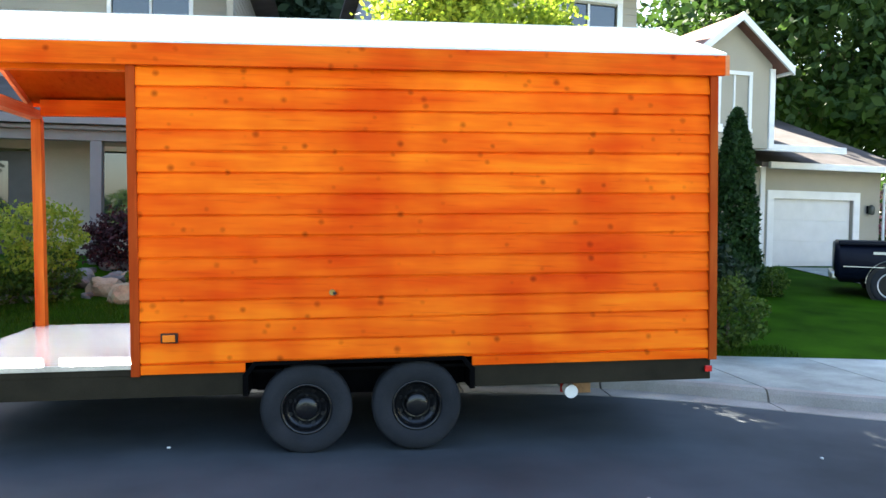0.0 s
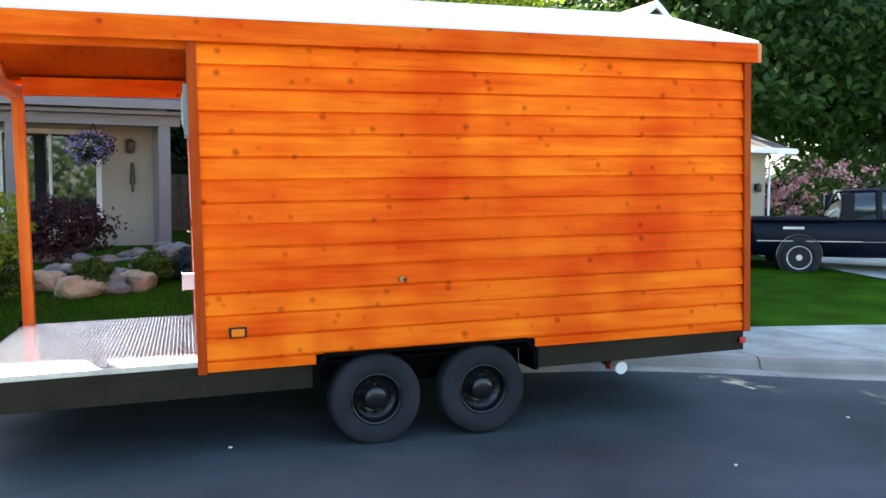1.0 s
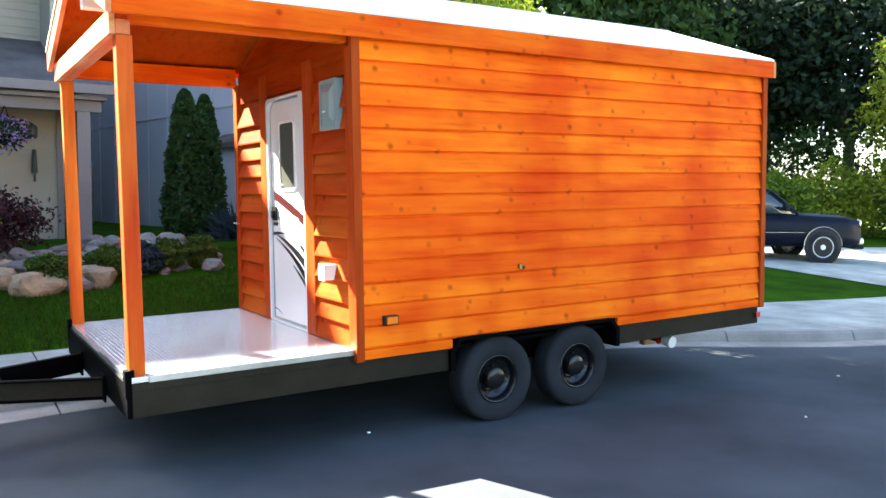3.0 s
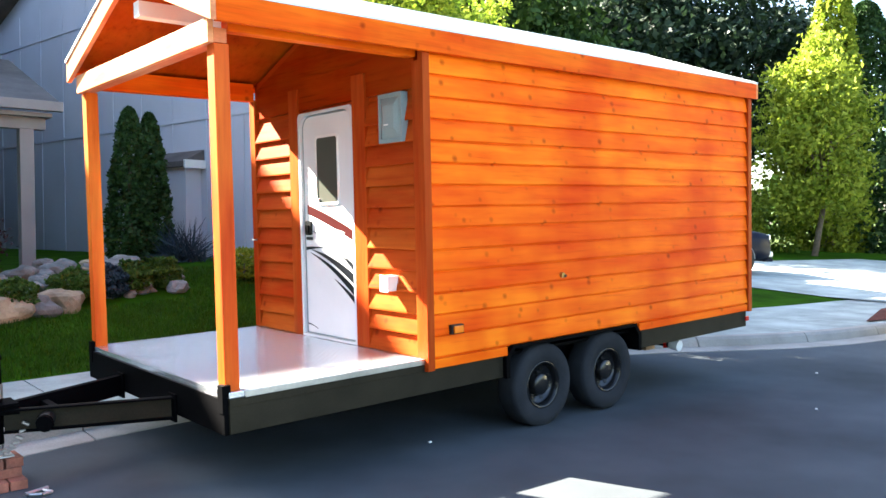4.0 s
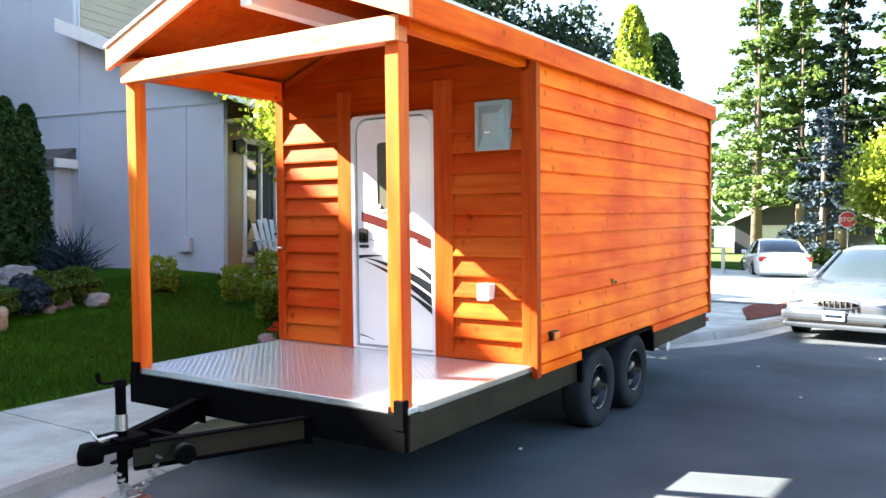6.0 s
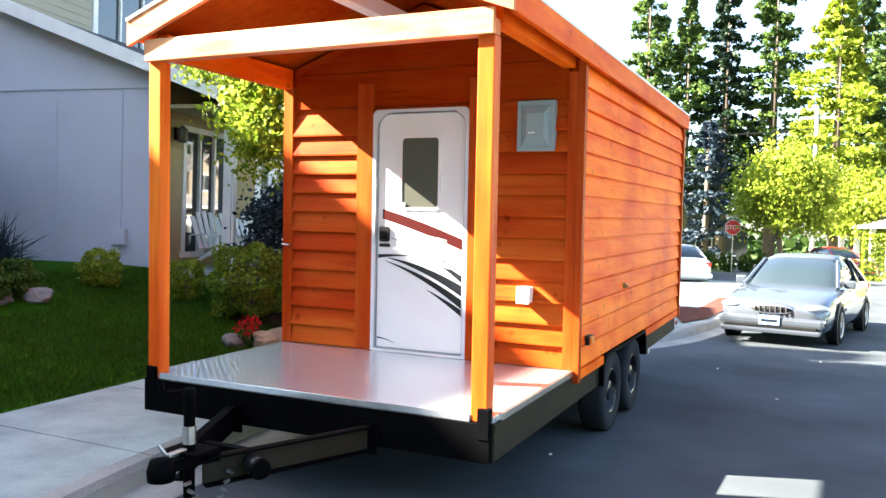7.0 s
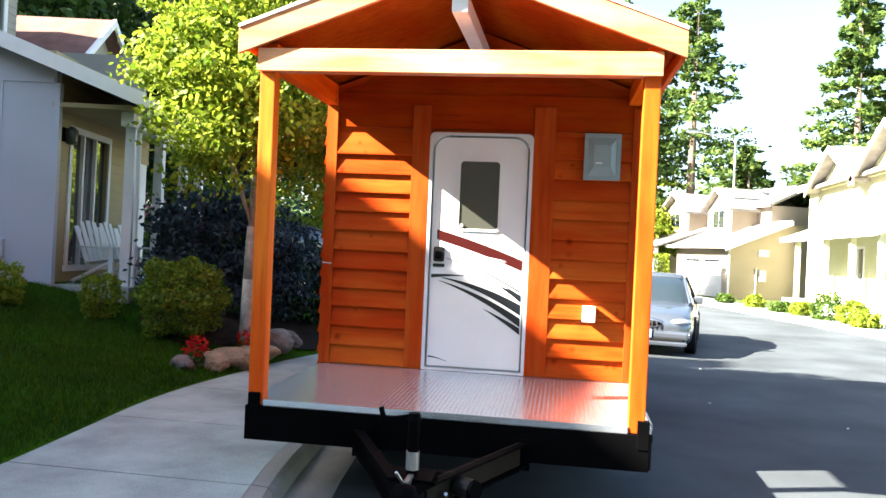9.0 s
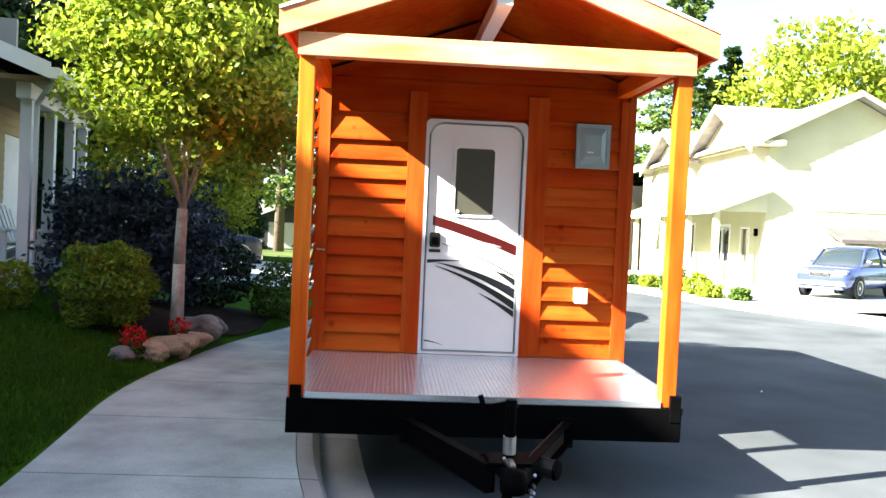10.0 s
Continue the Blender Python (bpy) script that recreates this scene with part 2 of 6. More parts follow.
BLUE_LEAF = leaf_mat("blue_grey_foliage", (0.018, 0.032, 0.048), (0.052, 0.078, 0.105), 0.12)
CYPRESS_LEAF = leaf_mat("cypress_foliage", (0.014, 0.04, 0.012), (0.035, 0.08, 0.018), 0.15)
CONIFER_LEAF = leaf_mat("conifer_needles", (0.035, 0.085, 0.03), (0.17, 0.24, 0.05), 0.35)
LIME_LEAF = leaf_mat("lime_foliage", (0.14, 0.21, 0.015), (0.38, 0.43, 0.05), 0.45)
BOX_LEAF = leaf_mat("round_bush_leaves", (0.035, 0.075, 0.012), (0.10, 0.16, 0.02), 0.25)
GREEN_LEAF = leaf_mat("bright_bush_leaves", (0.07, 0.14, 0.010), (0.22, 0.31, 0.03), 0.3)
WINE_LEAF = leaf_mat("burgundy_leaves", (0.03, 0.012, 0.016), (0.07, 0.02, 0.025), 0.2)
GRASS_BLADE = leaf_mat("grass_blades", (0.025, 0.070, 0.002), (0.060, 0.135, 0.005), 0.3)
PINK_PETAL = leaf_mat("pink_blossom", (0.6, 0.18, 0.25), (0.85, 0.55, 0.55), 0.3)
PURPLE_PETAL = leaf_mat("purple_petals", (0.20, 0.10, 0.42), (0.50, 0.32, 0.62), 0.3)
RED_PETAL = leaf_mat("red_petals", (0.5, 0.01, 0.01), (0.75, 0.03, 0.03), 0.3)


def tread_plate():
    m, nt, b = nodes_of("aluminium_tread_plate", 0.3, 0.8)
    b.inputs["Base Color"].default_value = (0.76, 0.80, 0.84, 1)
    n = noise_tex(nt, mapping(nt, "world"), 3.0)
    r = ramp(nt, n.outputs[0], ((0.3, (0.19,) * 3), (0.7, (0.27,) * 3)))
    nt.links.new(r.outputs[0], b.inputs["Roughness"])
    return m


TREAD = tread_plate()
WARM_SIDING = plain("warm_tan_porch_siding", (0.36, 0.29, 0.15), 0.75, vary=0.12, scale=0.9, relief=0.1)
TAN_SIDING = plain("tan_house_siding", (0.30, 0.25, 0.19), 0.75, vary=0.1, scale=0.7, relief=0.1)


# ---- mesh helpers ----
def finish(bm, name, material, smooth=False):
    me = bpy.data.meshes.new(name)
    bm.normal_update()
    bm.to_mesh(me)
    bm.free()
    me.materials.append(material)
    if smooth:
        me.polygons.foreach_set("use_smooth", [True] * len(me.polygons))
    return me


def part(name, bm, material, parent=None, label="", smooth=False):
    """One mesh object, under a thing or a part."""
    ob = new(name, finish(bm, name, material, smooth))
    if parent:
        ob.parent = parent
    if label:
        ob["label"] = label
    return ob


def thing(name, label, category, group="", kind="", m=None):
    ob = tagged(new(name), label, category, group, kind)
    if m is not None:
        ob.matrix_world = m
    return ob


def box(bm, x0, x1, y0, y1, z0, z1, bevel=0.0, m=None):
    r = bmesh.ops.create_cube(bm, size=1)
    mm = Matrix.Translation(((x0 + x1) / 2, (y0 + y1) / 2, (z0 + z1) / 2)) @ Matrix.Diagonal((abs(x1 - x0), abs(y1 - y0), abs(z1 - z0), 1))
    bmesh.ops.transform(bm, matrix=(m @ mm) if m else mm, verts=r["verts"])
    if bevel:
        es = {e for v in r["verts"] for e in v.link_edges}
        bmesh.ops.bevel(bm, geom=list(es), offset=bevel, segments=2, affect="EDGES", profile=0.6)
    return bm


def boxed(x0, x1, y0, y1, z0, z1, bevel=0.0, m=None):
    return box(bmesh.new(), x0, x1, y0, y1, z0, z1, bevel, m)


def tube(bm, a, b, r0, r1=None, seg=10):
    a, b = Vector(a), Vector(b)
    r1 = r0 if r1 is None else r1
    d = b - a
    m = Matrix.Translation((a + b) / 2) @ d.to_track_quat("Z", "Y").to_matrix().to_4x4()
    bmesh.ops.create_cone(bm, cap_ends=True, segments=seg, radius1=r0, radius2=r1, depth=d.length, matrix=m)
    return bm


def prism(bm, outline, axis, a, b):
    """An outline of 2D points, pushed out along an axis from a to b."""
    def at(p, v):
        return {"x": (v, p[0], p[1]), "y": (p[0], v, p[1]), "z": (p[0], p[1], v)}[axis]
    va = [bm.verts.new(at(p, a)) for p in outline]
    vb = [bm.verts.new(at(p, b)) for p in outline]
    n = len(outline)
    bm.faces.new(va)
    bm.faces.new(vb[::-1])
    for i in range(n):
        bm.faces.new((va[i], vb[i], vb[(i + 1) % n], va[(i + 1) % n]))
    bmesh.ops.recalc_face_normals(bm, faces=bm.faces)
    return bm


def spun(bm, profile, seg, m, caps=True):
    """A profile of (radius, height) turned round the local z axis, at the pose m."""
    rings = []
    for r, h in profile:
        rings.append([bm.verts.new(m @ Vector((r * math.cos(2 * math.pi * i / seg), r * math.sin(2 * math.pi * i / seg), h))) for i in range(seg)])
    for a, b in zip(rings, rings[1:]):
        for i in range(seg):
            bm.faces.new((a[i], a[(i + 1) % seg], b[(i + 1) % seg], b[i]))
    if caps:
        bm.faces.new(rings[0][::-1])
        bm.faces.new(rings[-1])
    bmesh.ops.recalc_face_normals(bm, faces=bm.faces)
    return bm


def raw(name, verts, faces, material, parent=None, label="", smooth=False):
    me = bpy.data.meshes.new(name)
    me.from_pydata(verts, [], faces)
    me.materials.append(material)
    if smooth:
        me.polygons.foreach_set("use_smooth", [True] * len(me.polygons))
    ob = new(name, me)
    if parent:
        ob.parent = parent
    if label:
        ob["label"] = label
    return ob


def ease(x, xs, ys):
    """A smooth line through a few stations."""
    return float(sum(np.interp(x + d, xs, ys) for d in (-0.8, -0.4, 0.0, 0.4, 0.8)) / 5)


# ---- ground ----
KERB_X, KERB_Y = (-60, -12, -5, -3, 0, 3.2, 4.6, 6.0, 9.0, 13, 22, 60), (4.0, 7.9, 8.62, 9.14, 9.42, 9.05, 8.15, 7.4, 6.9, 6.8, 7.4, 12.0)
EDGE_X, EDGE_Y = (-60, -12, -3, -0.4, 2.8, 4.4, 7.0, 9.0, 13, 22, 60), (6.0, 10.2, 10.9, 11.2, 10.85, 10.3, 9.9, 9.4, 8.9, 9.3, 14.0)
FAR_X, FAR_Y = (-60, 2, 8, 13, 20, 36, 60), (-5.5, -5.0, -2.8, -0.6, 0.6, 3.2, 6.5)


def kerb_y(x):
    return ease(x, KERB_X, KERB_Y)


def edge_y(x):
    return ease(x, EDGE_X, EDGE_Y)


def lot_z(x, y):
    """The height of the lots behind the sidewalk: a bank on the near lots, flatter further along."""
    rise = np.interp(x, (-20, 3, 7, 40), (0.22, 0.22, 0.06, 0.03))
    z = 0.15 + min(0.85, max(0.0, rise * (y - edge_y(x))))
    mound = 0.25 * math.exp(-((x - 2.3) ** 2 + (y - 11.9) ** 2) / 0.8) if y > edge_y(x) else 0
    return z + mound


tagged(part("ground", boxed(-900, 900, -900, 900, -0.6, -0.06), GROUND), "rough grassy ground reaching to the horizon", "ground", kind="structure")
road_bm = bmesh.new()
xs = [-60 + i * 0.75 for i in range(161)]
vs = [(road_bm.verts.new((x, kerb_y(x), 0)), road_bm.verts.new((x, ease(x, FAR_X, FAR_Y), 0))) for x in xs]
for a, b in zip(vs, vs[1:]):
    road_bm.faces.new((a[0], a[1], b[1], b[0]))
tagged(part("road", road_bm, ASPHALT), "dark grey asphalt street with fine grit", "road", kind="structure")
# the side street beyond, and the paving across the street
tagged(raw("road_side", [(23, 7.0, 0.19), (31, 8.2, 0.19), (44, 60, 0.3), (36, 60, 0.3)], [(0, 1, 2, 3)], ASPHALT), "side street beyond the driveway", "road", kind="structure")
walk_bm = bmesh.new()
rows_ = [[walk_bm.verts.new((x, ease(x, FAR_X, FAR_Y) + dy, z)) for dy, z in ((0, 0.0), (-0.03, 0.12), (-1.8, 0.13), (-1.8, -0.1))] for x in xs]
for a, b in zip(rows_, rows_[1:]):
    for j in range(3):
        walk_bm.faces.new((a[j], a[j + 1], b[j + 1], b[j]))
tagged(part("pavement_across", walk_bm, CONCRETE), "pale concrete sidewalk across the street", "sidewalk", kind="structure")

lawn_v, lawn_f = [], []
NX, NY = 120, 40
for i in range(NX + 1):
    x = -40 + i * 0.6
    y0 = edge_y(x)
    for j in range(NY + 1):
        y = y0 + (j / NY) ** 1.4 * 30
        lawn_v.append((x, y, lot_z(x, y) + (0.015 * noise.noise((x * 2, y * 2, 0)) if j else 0)))
for i in range(NX):
    for j in range(NY):
        a = i * (NY + 1) + j
        lawn_f.append((a, a + NY + 1, a + NY + 2, a + 1))
tagged(raw("lawn_ground", lawn_v, lawn_f, LAWN, smooth=True), "dark green mown lawn rising from the sidewalk", "lawn", kind="structure")
drive_v, drive_f = [], []
for i in range(15):
    y = 6.7 + i * 0.95
    for x in (11.0 + 0.05 * i, 14.0, 24.4 if y < 15.0 else 17.5 + 0.02 * i):
        drive_v.append((x, y, max(0.16, lot_z(x, y)) + 0.02 if y > 7.5 else 0.03))
for i in range(14):
    for j in range(2):
        a = i * 3 + j
        drive_f.append((a, a + 1, a + 4, a + 3))
tagged(raw("driveway", drive_v, drive_f, CONCRETE), "pale concrete driveway up to the garage", "driveway", kind="structure")

# ---- the trailer ----
TILT = 0.024
trailer = thing("tiny_house_trailer", "orange cedar-clad tiny house on a black tandem-axle trailer", "trailer",
                m=pose(0.35, 0, 0.345) @ Matrix.Rotation(-TILT, 4, "Y") @ pose(-0.35, 0, -0.345))
YN, YF, XF, XR, XD = 6.84, 9.38, -1.27, 3.20, -2.82   # near side, far side, front wall, rear wall, deck's front
ZS, ZE, YM, PITCH = 0.65, 2.91, 8.11, 0.37            # siding's foot and head, ridge line, roof's pitch


def lap_profile(h, foot=0.044, head=0.003):
    return ((0.0, 0.016), (-0.009, 0.016), (-foot + 0.006, 0.0), (-foot, 0.003), (-foot, 0.014), (-head, h + 0.026), (0.0, h + 0.026))


def joint_profile(h, foot=0.030, gap=0.017):
    """A thinner board that leaves an open joint under the butt of the next."""
    return ((0.0, 0.014), (-foot + 0.004, 0.012), (-foot, 0.016), (-foot, 0.024), (-0.010, h + 0.012 - gap), (-0.006, h + 0.014 - gap), (0.0, h + 0.014 - gap))


def siding(parent, along, c0, c1, face, z0, rows, h, sign, material, prof=None):
    """Lap boards on a wall. along: the axis that they run along; sign: which way the wall faces."""
    bm = bmesh.new()
    prof = prof or lap_profile(h)
    if along == "x":
        prism(bm, [(face - sign * p[0], p[1]) for p in prof], "x", c0, c1)
    else:
        prism(bm, [(face - sign * p[0], p[1]) for p in prof], "y", c0, c1)
    me = finish(bm, "siding_board", material)
    for k in range(rows):
        ob = new("siding_board", me)
        ob.parent = parent
        ob.location = (0, 0, z0 + k * h)
        ob.rotation_euler = (radians(random.uniform(-0.03, 0.03)), 0, 0)


H = 0.1564
Z1 = ZE - 14 * H
side = part("side_wall", boxed(XF + 0.02, XR - 0.02, YN, YN + 0.08, Z1 - 0.004, ZE + 0.12), CEDAR_X, trailer)
siding(side, "x", XF + 0.018, XR - 0.045, YN, Z1, 14, H, -1, CEDAR_X, joint_profile(H))
for a, b in ((XF + 0.018, -0.50), (1.22, XR - 0.045)):
    part("starter_board", boxed(a, b, YN - 0.03, YN, ZS, Z1 - 0.002, 0.003), CEDAR_X, side)
part("corner_board", boxed(XF - 0.046, XF + 0.018, YN - 0.044, YN + 0.01, ZS - 0.01, ZE + 0.05, 0.003), CEDAR_Z_SHADE, side)
part("corner_board", boxed(XR - 0.045, XR + 0.02, YN - 0.046, YN + 0.01, ZS - 0.01, ZE + 0.05, 0.003), CEDAR_Z_SHADE, side)
# The unseen far side is dimmed too, so less orange light bounces off it.
far_side = part("side_wall", boxed(XF + 0.02, XR - 0.02, YF - 0.08, YF, ZS, ZE + 0.12), CEDAR_DIM, trailer)
siding(far_side, "x", XF + 0.06, XR - 0.045, YF, ZS, 14, H, 1, CEDAR_DIM)
rear = part("rear_wall", prism(bmesh.new(), ((YN + 0.08, ZS), (YF - 0.08, ZS), (YF - 0.08, ZE + 0.1), (YM, ZE + 0.1 + PITCH * 1.19), (YN + 0.08, ZE + 0.1)), "x", XR - 0.08, XR - 0.01), CEDAR_Y_SHADE, trailer)
siding(rear, "y", YN + 0.05, YF - 0.05, XR - 0.01, ZS, 14, H, 1, CEDAR_Y_SHADE)

# front wall with its door opening
DY0, DY1, DZ0, DZ1 = 7.69, 8.51, 0.73, 2.645
front = part("front_wall", prism(bmesh.new(), ((YN + 0.08, ZS), (DY0, ZS), (DY0, DZ1), (DY1, DZ1), (DY1, ZS), (YF - 0.08, ZS), (YF - 0.08, ZE + 0.1), (YM, ZE + 0.1 + PITCH * 1.19), (YN + 0.08, ZE + 0.1)), "x", XF + 0.005, XF + 0.07), CEDAR_Y_SHADE, trailer)
siding(front, "y", 8.66, 9.285, XF, 0.73, 12, H, -1, CEDAR_Y_SHADE)
siding(front, "y", 6.92, 7.515, XF, 0.73, 12, H, -1, CEDAR_Y_SHADE)
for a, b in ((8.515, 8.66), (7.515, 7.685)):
    part("door_trim", boxed(XF - 0.044, XF + 0.01, a, b, 0.73, 2.86, 0.003), CEDAR_Z_SHADE, front)
part("corner_board", boxed(XF - 0.046, XF + 0.01, 9.285, 9.375, 0.73, 2.86, 0.003), CEDAR_Z_SHADE, front)
part("corner_board", boxed(XF - 0.044, XF + 0.01, YN + 0.011, 6.92, 0.73, 2.86, 0.003), CEDAR_Z_SHADE, front)
# Header and gable wear the dimmed cedar in place of deeper shade.
part("header_board", boxed(XF - 0.022, XF + 0.01, 6.92, 9.285, 2.675, 2.95, 0.003), CEDAR_DIM, front)
part("gable_panel", prism(bmesh.new(), ((6.95, 2.952), (9.27, 2.952), (YM, 2.952 + PITCH * 1.16)), "x", XF - 0.012, XF + 0.004), CEDAR_DIM, front)

# the door
door = part("door", boxed(XF - 0.012, XF + 0.03, DY0 + 0.03, DY1 - 0.03, DZ0 + 0.03, DZ1 - 0.03, 0.006), WHITE_PAINT, trailer, "white fibreglass door with swoosh decals")


def round_rect(y0, y1, z0, z1, r, n=6, bottom=True, foot=None):
    q = r if foot is None else foot
    pts = []
    for cy, cz, a0, rr in ((y1 - r, z1 - r, 0, r), (y0 + r, z1 - r, 90, r), (y0 + q, z0 + q, 180, q if bottom else 0), (y1 - q, z0 + q, 270, q if bottom else 0)):
        if rr:
            pts += [(cy + rr * math.cos(radians(a0 + 90 * k / n)), cz + rr * math.sin(radians(a0 + 90 * k / n))) for k in range(n + 1)]
        else:
            pts.append((y0 if a0 == 180 else y1, z0))
    return pts


def ring_frame(outer, inner, a, b):
    """A frame between two outlines of as many points, from x = a to b."""
    bm = bmesh.new()
    n = len(outer)
    loops = [[bm.verts.new((x, p[0], p[1])) for p in o] for o, x in ((outer, a), (inner, a), (inner, b), (outer, b))]
    for l0, l1 in zip(loops, loops[1:] + loops[:1]):
        for i in range(n):
            bm.faces.new((l0[i], l0[(i + 1) % n], l1[(i + 1) % n], l1[i]))
    bmesh.ops.recalc_face_normals(bm, faces=bm.faces)
    return bm


part("door_frame", ring_frame(round_rect(DY0 - 0.005, DY1 + 0.005, DZ0, DZ1, 0.045, foot=0.012), round_rect(DY0 + 0.022, DY1 - 0.022, DZ0 + 0.02, DZ1 - 0.022, 0.12, foot=0.012), XF - 0.042, XF + 0.02), FRAME_GREY, door, "pale grey metal door frame")
part("door_seal", ring_frame(round_rect(DY0 + 0.03, DY1 - 0.03, DZ0 + 0.025, DZ1 - 0.03, 0.11, foot=0.012), round_rect(DY0 + 0.037, DY1 - 0.037, DZ0 + 0.032, DZ1 - 0.037, 0.105, foot=0.010), XF - 0.018, XF + 0.0), GREY_PLASTIC, door)
part("window_frame", ring_frame(round_rect(7.925, 8.28, 1.86, 2.44, 0.04), round_rect(7.945, 8.26, 1.88, 2.42, 0.03), XF - 0.024, XF), WHITE_PLASTIC, door)
part("window_pane", prism(bmesh.new(), round_rect(7.945, 8.26, 1.88, 2.42, 0.03), "x", XF - 0.016, XF - 0.004), DARK_GLASS, door, "dark tinted glass")
latch = part("latch", prism(bmesh.new(), round_rect(8.365, 8.452, 1.605, 1.725, 0.018), "x", XF - 0.032, XF - 0.008), BLACK_PLASTIC, door, "black paddle latch")
part("latch_handle", prism(bmesh.new(), round_rect(8.385, 8.435, 1.625, 1.69, 0.012), "x", XF - 0.044, XF - 0.03), BLACK_STEEL, latch)
part("lock_plate", prism(bmesh.new(), round_rect(8.36, 8.455, 1.562, 1.588, 0.008), "x", XF - 0.02, XF - 0.008), GREY_DECAL, door)
part("window_knob", tube(bmesh.new(), (XF - 0.035, 8.235, 1.905), (XF - 0.012, 8.235, 1.905), 0.013), WHITE_PLASTIC, door)


def swoosh(name, y0, z0, y1, z1, w0, w1, sag, material, label=""):
    """A curved stripe on the door, tapering from one width to the other."""
    up, low = [], []
    for k in range(13):
        s = k / 12
        y, z = y0 + (y1 - y0) * s, z0 + (z1 - z0) * s + sag * 4 * s * (1 - s)
        w = w0 + (w1 - w0) * s
        up.append((y, z + w / 2))
        low.append((y, z - w / 2))
    part(name, prism(bmesh.new(), up + low[::-1], "x", XF - 0.0155, XF - 0.011), material, door, label)


swoosh("red_stripe", 8.43, 1.825, 7.735, 1.60, 0.078, 0.085, 0.012, RED_DECAL, "dark red decal stripe")
swoosh("white_gap_stripe", 8.08, 1.665, 7.86, 1.622, 0.004, 0.020, 0.004, WHITE_PAINT)
swoosh("charcoal_stripe", 8.35, 1.635, 7.735, 1.385, 0.004, 0.014, 0.028, GREY_DECAL, "charcoal decal stripe")
swoosh("charcoal_stripe", 8.22, 1.56, 7.735, 1.355, 0.003, 0.010, 0.024, GREY_DECAL)
swoosh("charcoal_stripe", 7.92, 1.435, 7.735, 1.335, 0.002, 0.060, 0.004, GREY_DECAL)
swoosh("charcoal_stripe", 8.465, 1.487, 8.20, 1.50, 0.030, 0.004, 0.004, GREY_DECAL)
swoosh("charcoal_stripe", 8.38, 1.478, 7.735, 1.245, 0.004, 0.085, 0.030, GREY_DECAL)
swoosh("charcoal_stripe", 8.40, 1.452, 7.735, 1.145, 0.003, 0.070, 0.030, GREY_DECAL)
swoosh("charcoal_stripe", 8.03, 1.24, 7.735, 1.075, 0.003, 0.052, 0.006, GREY_DECAL)
swoosh("charcoal_stripe", 8.465, 0.835, 8.31, 0.80, 0.012, 0.002, 0.006, GREY_DECAL)

# the vent cover, the outlet box and the lamps on the walls
vent = part("vent_cover", boxed(XF - 0.066, XF - 0.01, 7.01, 7.29, 2.30, 2.66, 0.006), GREY_PLASTIC, trailer, "grey square vent cover")
part("vent_rim", ring_frame([(7.01, 2.30), (7.29, 2.30), (7.29, 2.66), (7.01, 2.66)], [(7.04, 2.33), (7.26, 2.33), (7.26, 2.63), (7.04, 2.63)], XF - 0.074, XF - 0.062), GREY_PLASTIC, vent)
bm = bmesh.new()
o = [bm.verts.new((XF - 0.068, y, z)) for y, z in ((7.04, 2.33), (7.26, 2.33), (7.26, 2.63), (7.04, 2.63))]
i_ = [bm.verts.new((XF - 0.09, y, z)) for y, z in ((7.085, 2.40), (7.215, 2.40), (7.215, 2.57), (7.085, 2.57))]
for k in range(4):
    bm.faces.new((o[k], o[(k + 1) % 4], i_[(k + 1) % 4], i_[k]))
bm.faces.new(i_)
bmesh.ops.recalc_face_normals(bm, faces=bm.faces)
part("vent_hood", bm, GREY_PLASTIC, vent)
part("vent_mark", boxed(XF - 0.094, XF - 0.09, 7.15, 7.20, 2.425, 2.435), WHITE_PLASTIC, vent)
outlet = part("outlet_box", boxed(XF - 0.12, XF - 0.02, 7.155, 7.245, 1.20, 1.315, 0.008), WHITE_PLASTIC, trailer, "white outdoor outlet box")
part("outlet_lid", boxed(XF - 0.128, XF - 0.118, 7.15, 7.25, 1.195, 1.32, 0.003), WHITE_PLASTIC, outlet)
part("wall_hook", tube(tube(bmesh.new(), (XF - 0.07, 9.30, 1.55), (XF - 0.02, 9.30, 1.55), 0.008), (XF - 0.07, 9.30, 1.55), (XF - 0.075, 9.36, 1.555), 0.006), BRIGHT_STEEL, trailer)
marker = part("marker_lamp", boxed(-1.10, -0.98, YN - 0.06, YN - 0.02, 0.885, 0.955, 0.006), BLACK_PLASTIC, trailer, "amber side marker lamp")
part("marker_lens", boxed(-1.085, -0.995, YN - 0.076, YN - 0.058, 0.893, 0.947, 0.008), AMBER, marker)
part("side_reflector", boxed(3.13, 3.19, YN - 0.03, YN - 0.012, 0.54, 0.59, 0.004), RED_LENS, trailer)
bracket = part("wall_inlet", tube(bmesh.new(), (0.15, YN - 0.05, 1.237), (0.15, YN - 0.01, 1.237), 0.022, 0.026), BRASS, trailer, "small brass wall fitting")
part("inlet_tip", tube(bmesh.new(), (0.165, YN - 0.06, 1.232), (0.175, YN - 0.02, 1.225), 0.012), BLACK_PLASTIC, bracket)

# deck with raised tread bars
deck = part("deck", boxed(XD, XF + 0.02, YN + 0.01, YF - 0.01, 0.69, 0.727, 0.004), TREAD, trailer, "aluminium tread-plate porch deck")
part("deck_edge", boxed(XD - 0.012, XD + 0.002, 6.99, 9.265, 0.685, 0.729, 0.003), TREAD, deck)
part("deck_edge", boxed(XD + 0.1, XF - 0.03, YN - 0.006, YN + 0.012, 0.688, 0.729, 0.003), BRIGHT_STEEL, deck)
tv, tf = [], []
px = 0.029
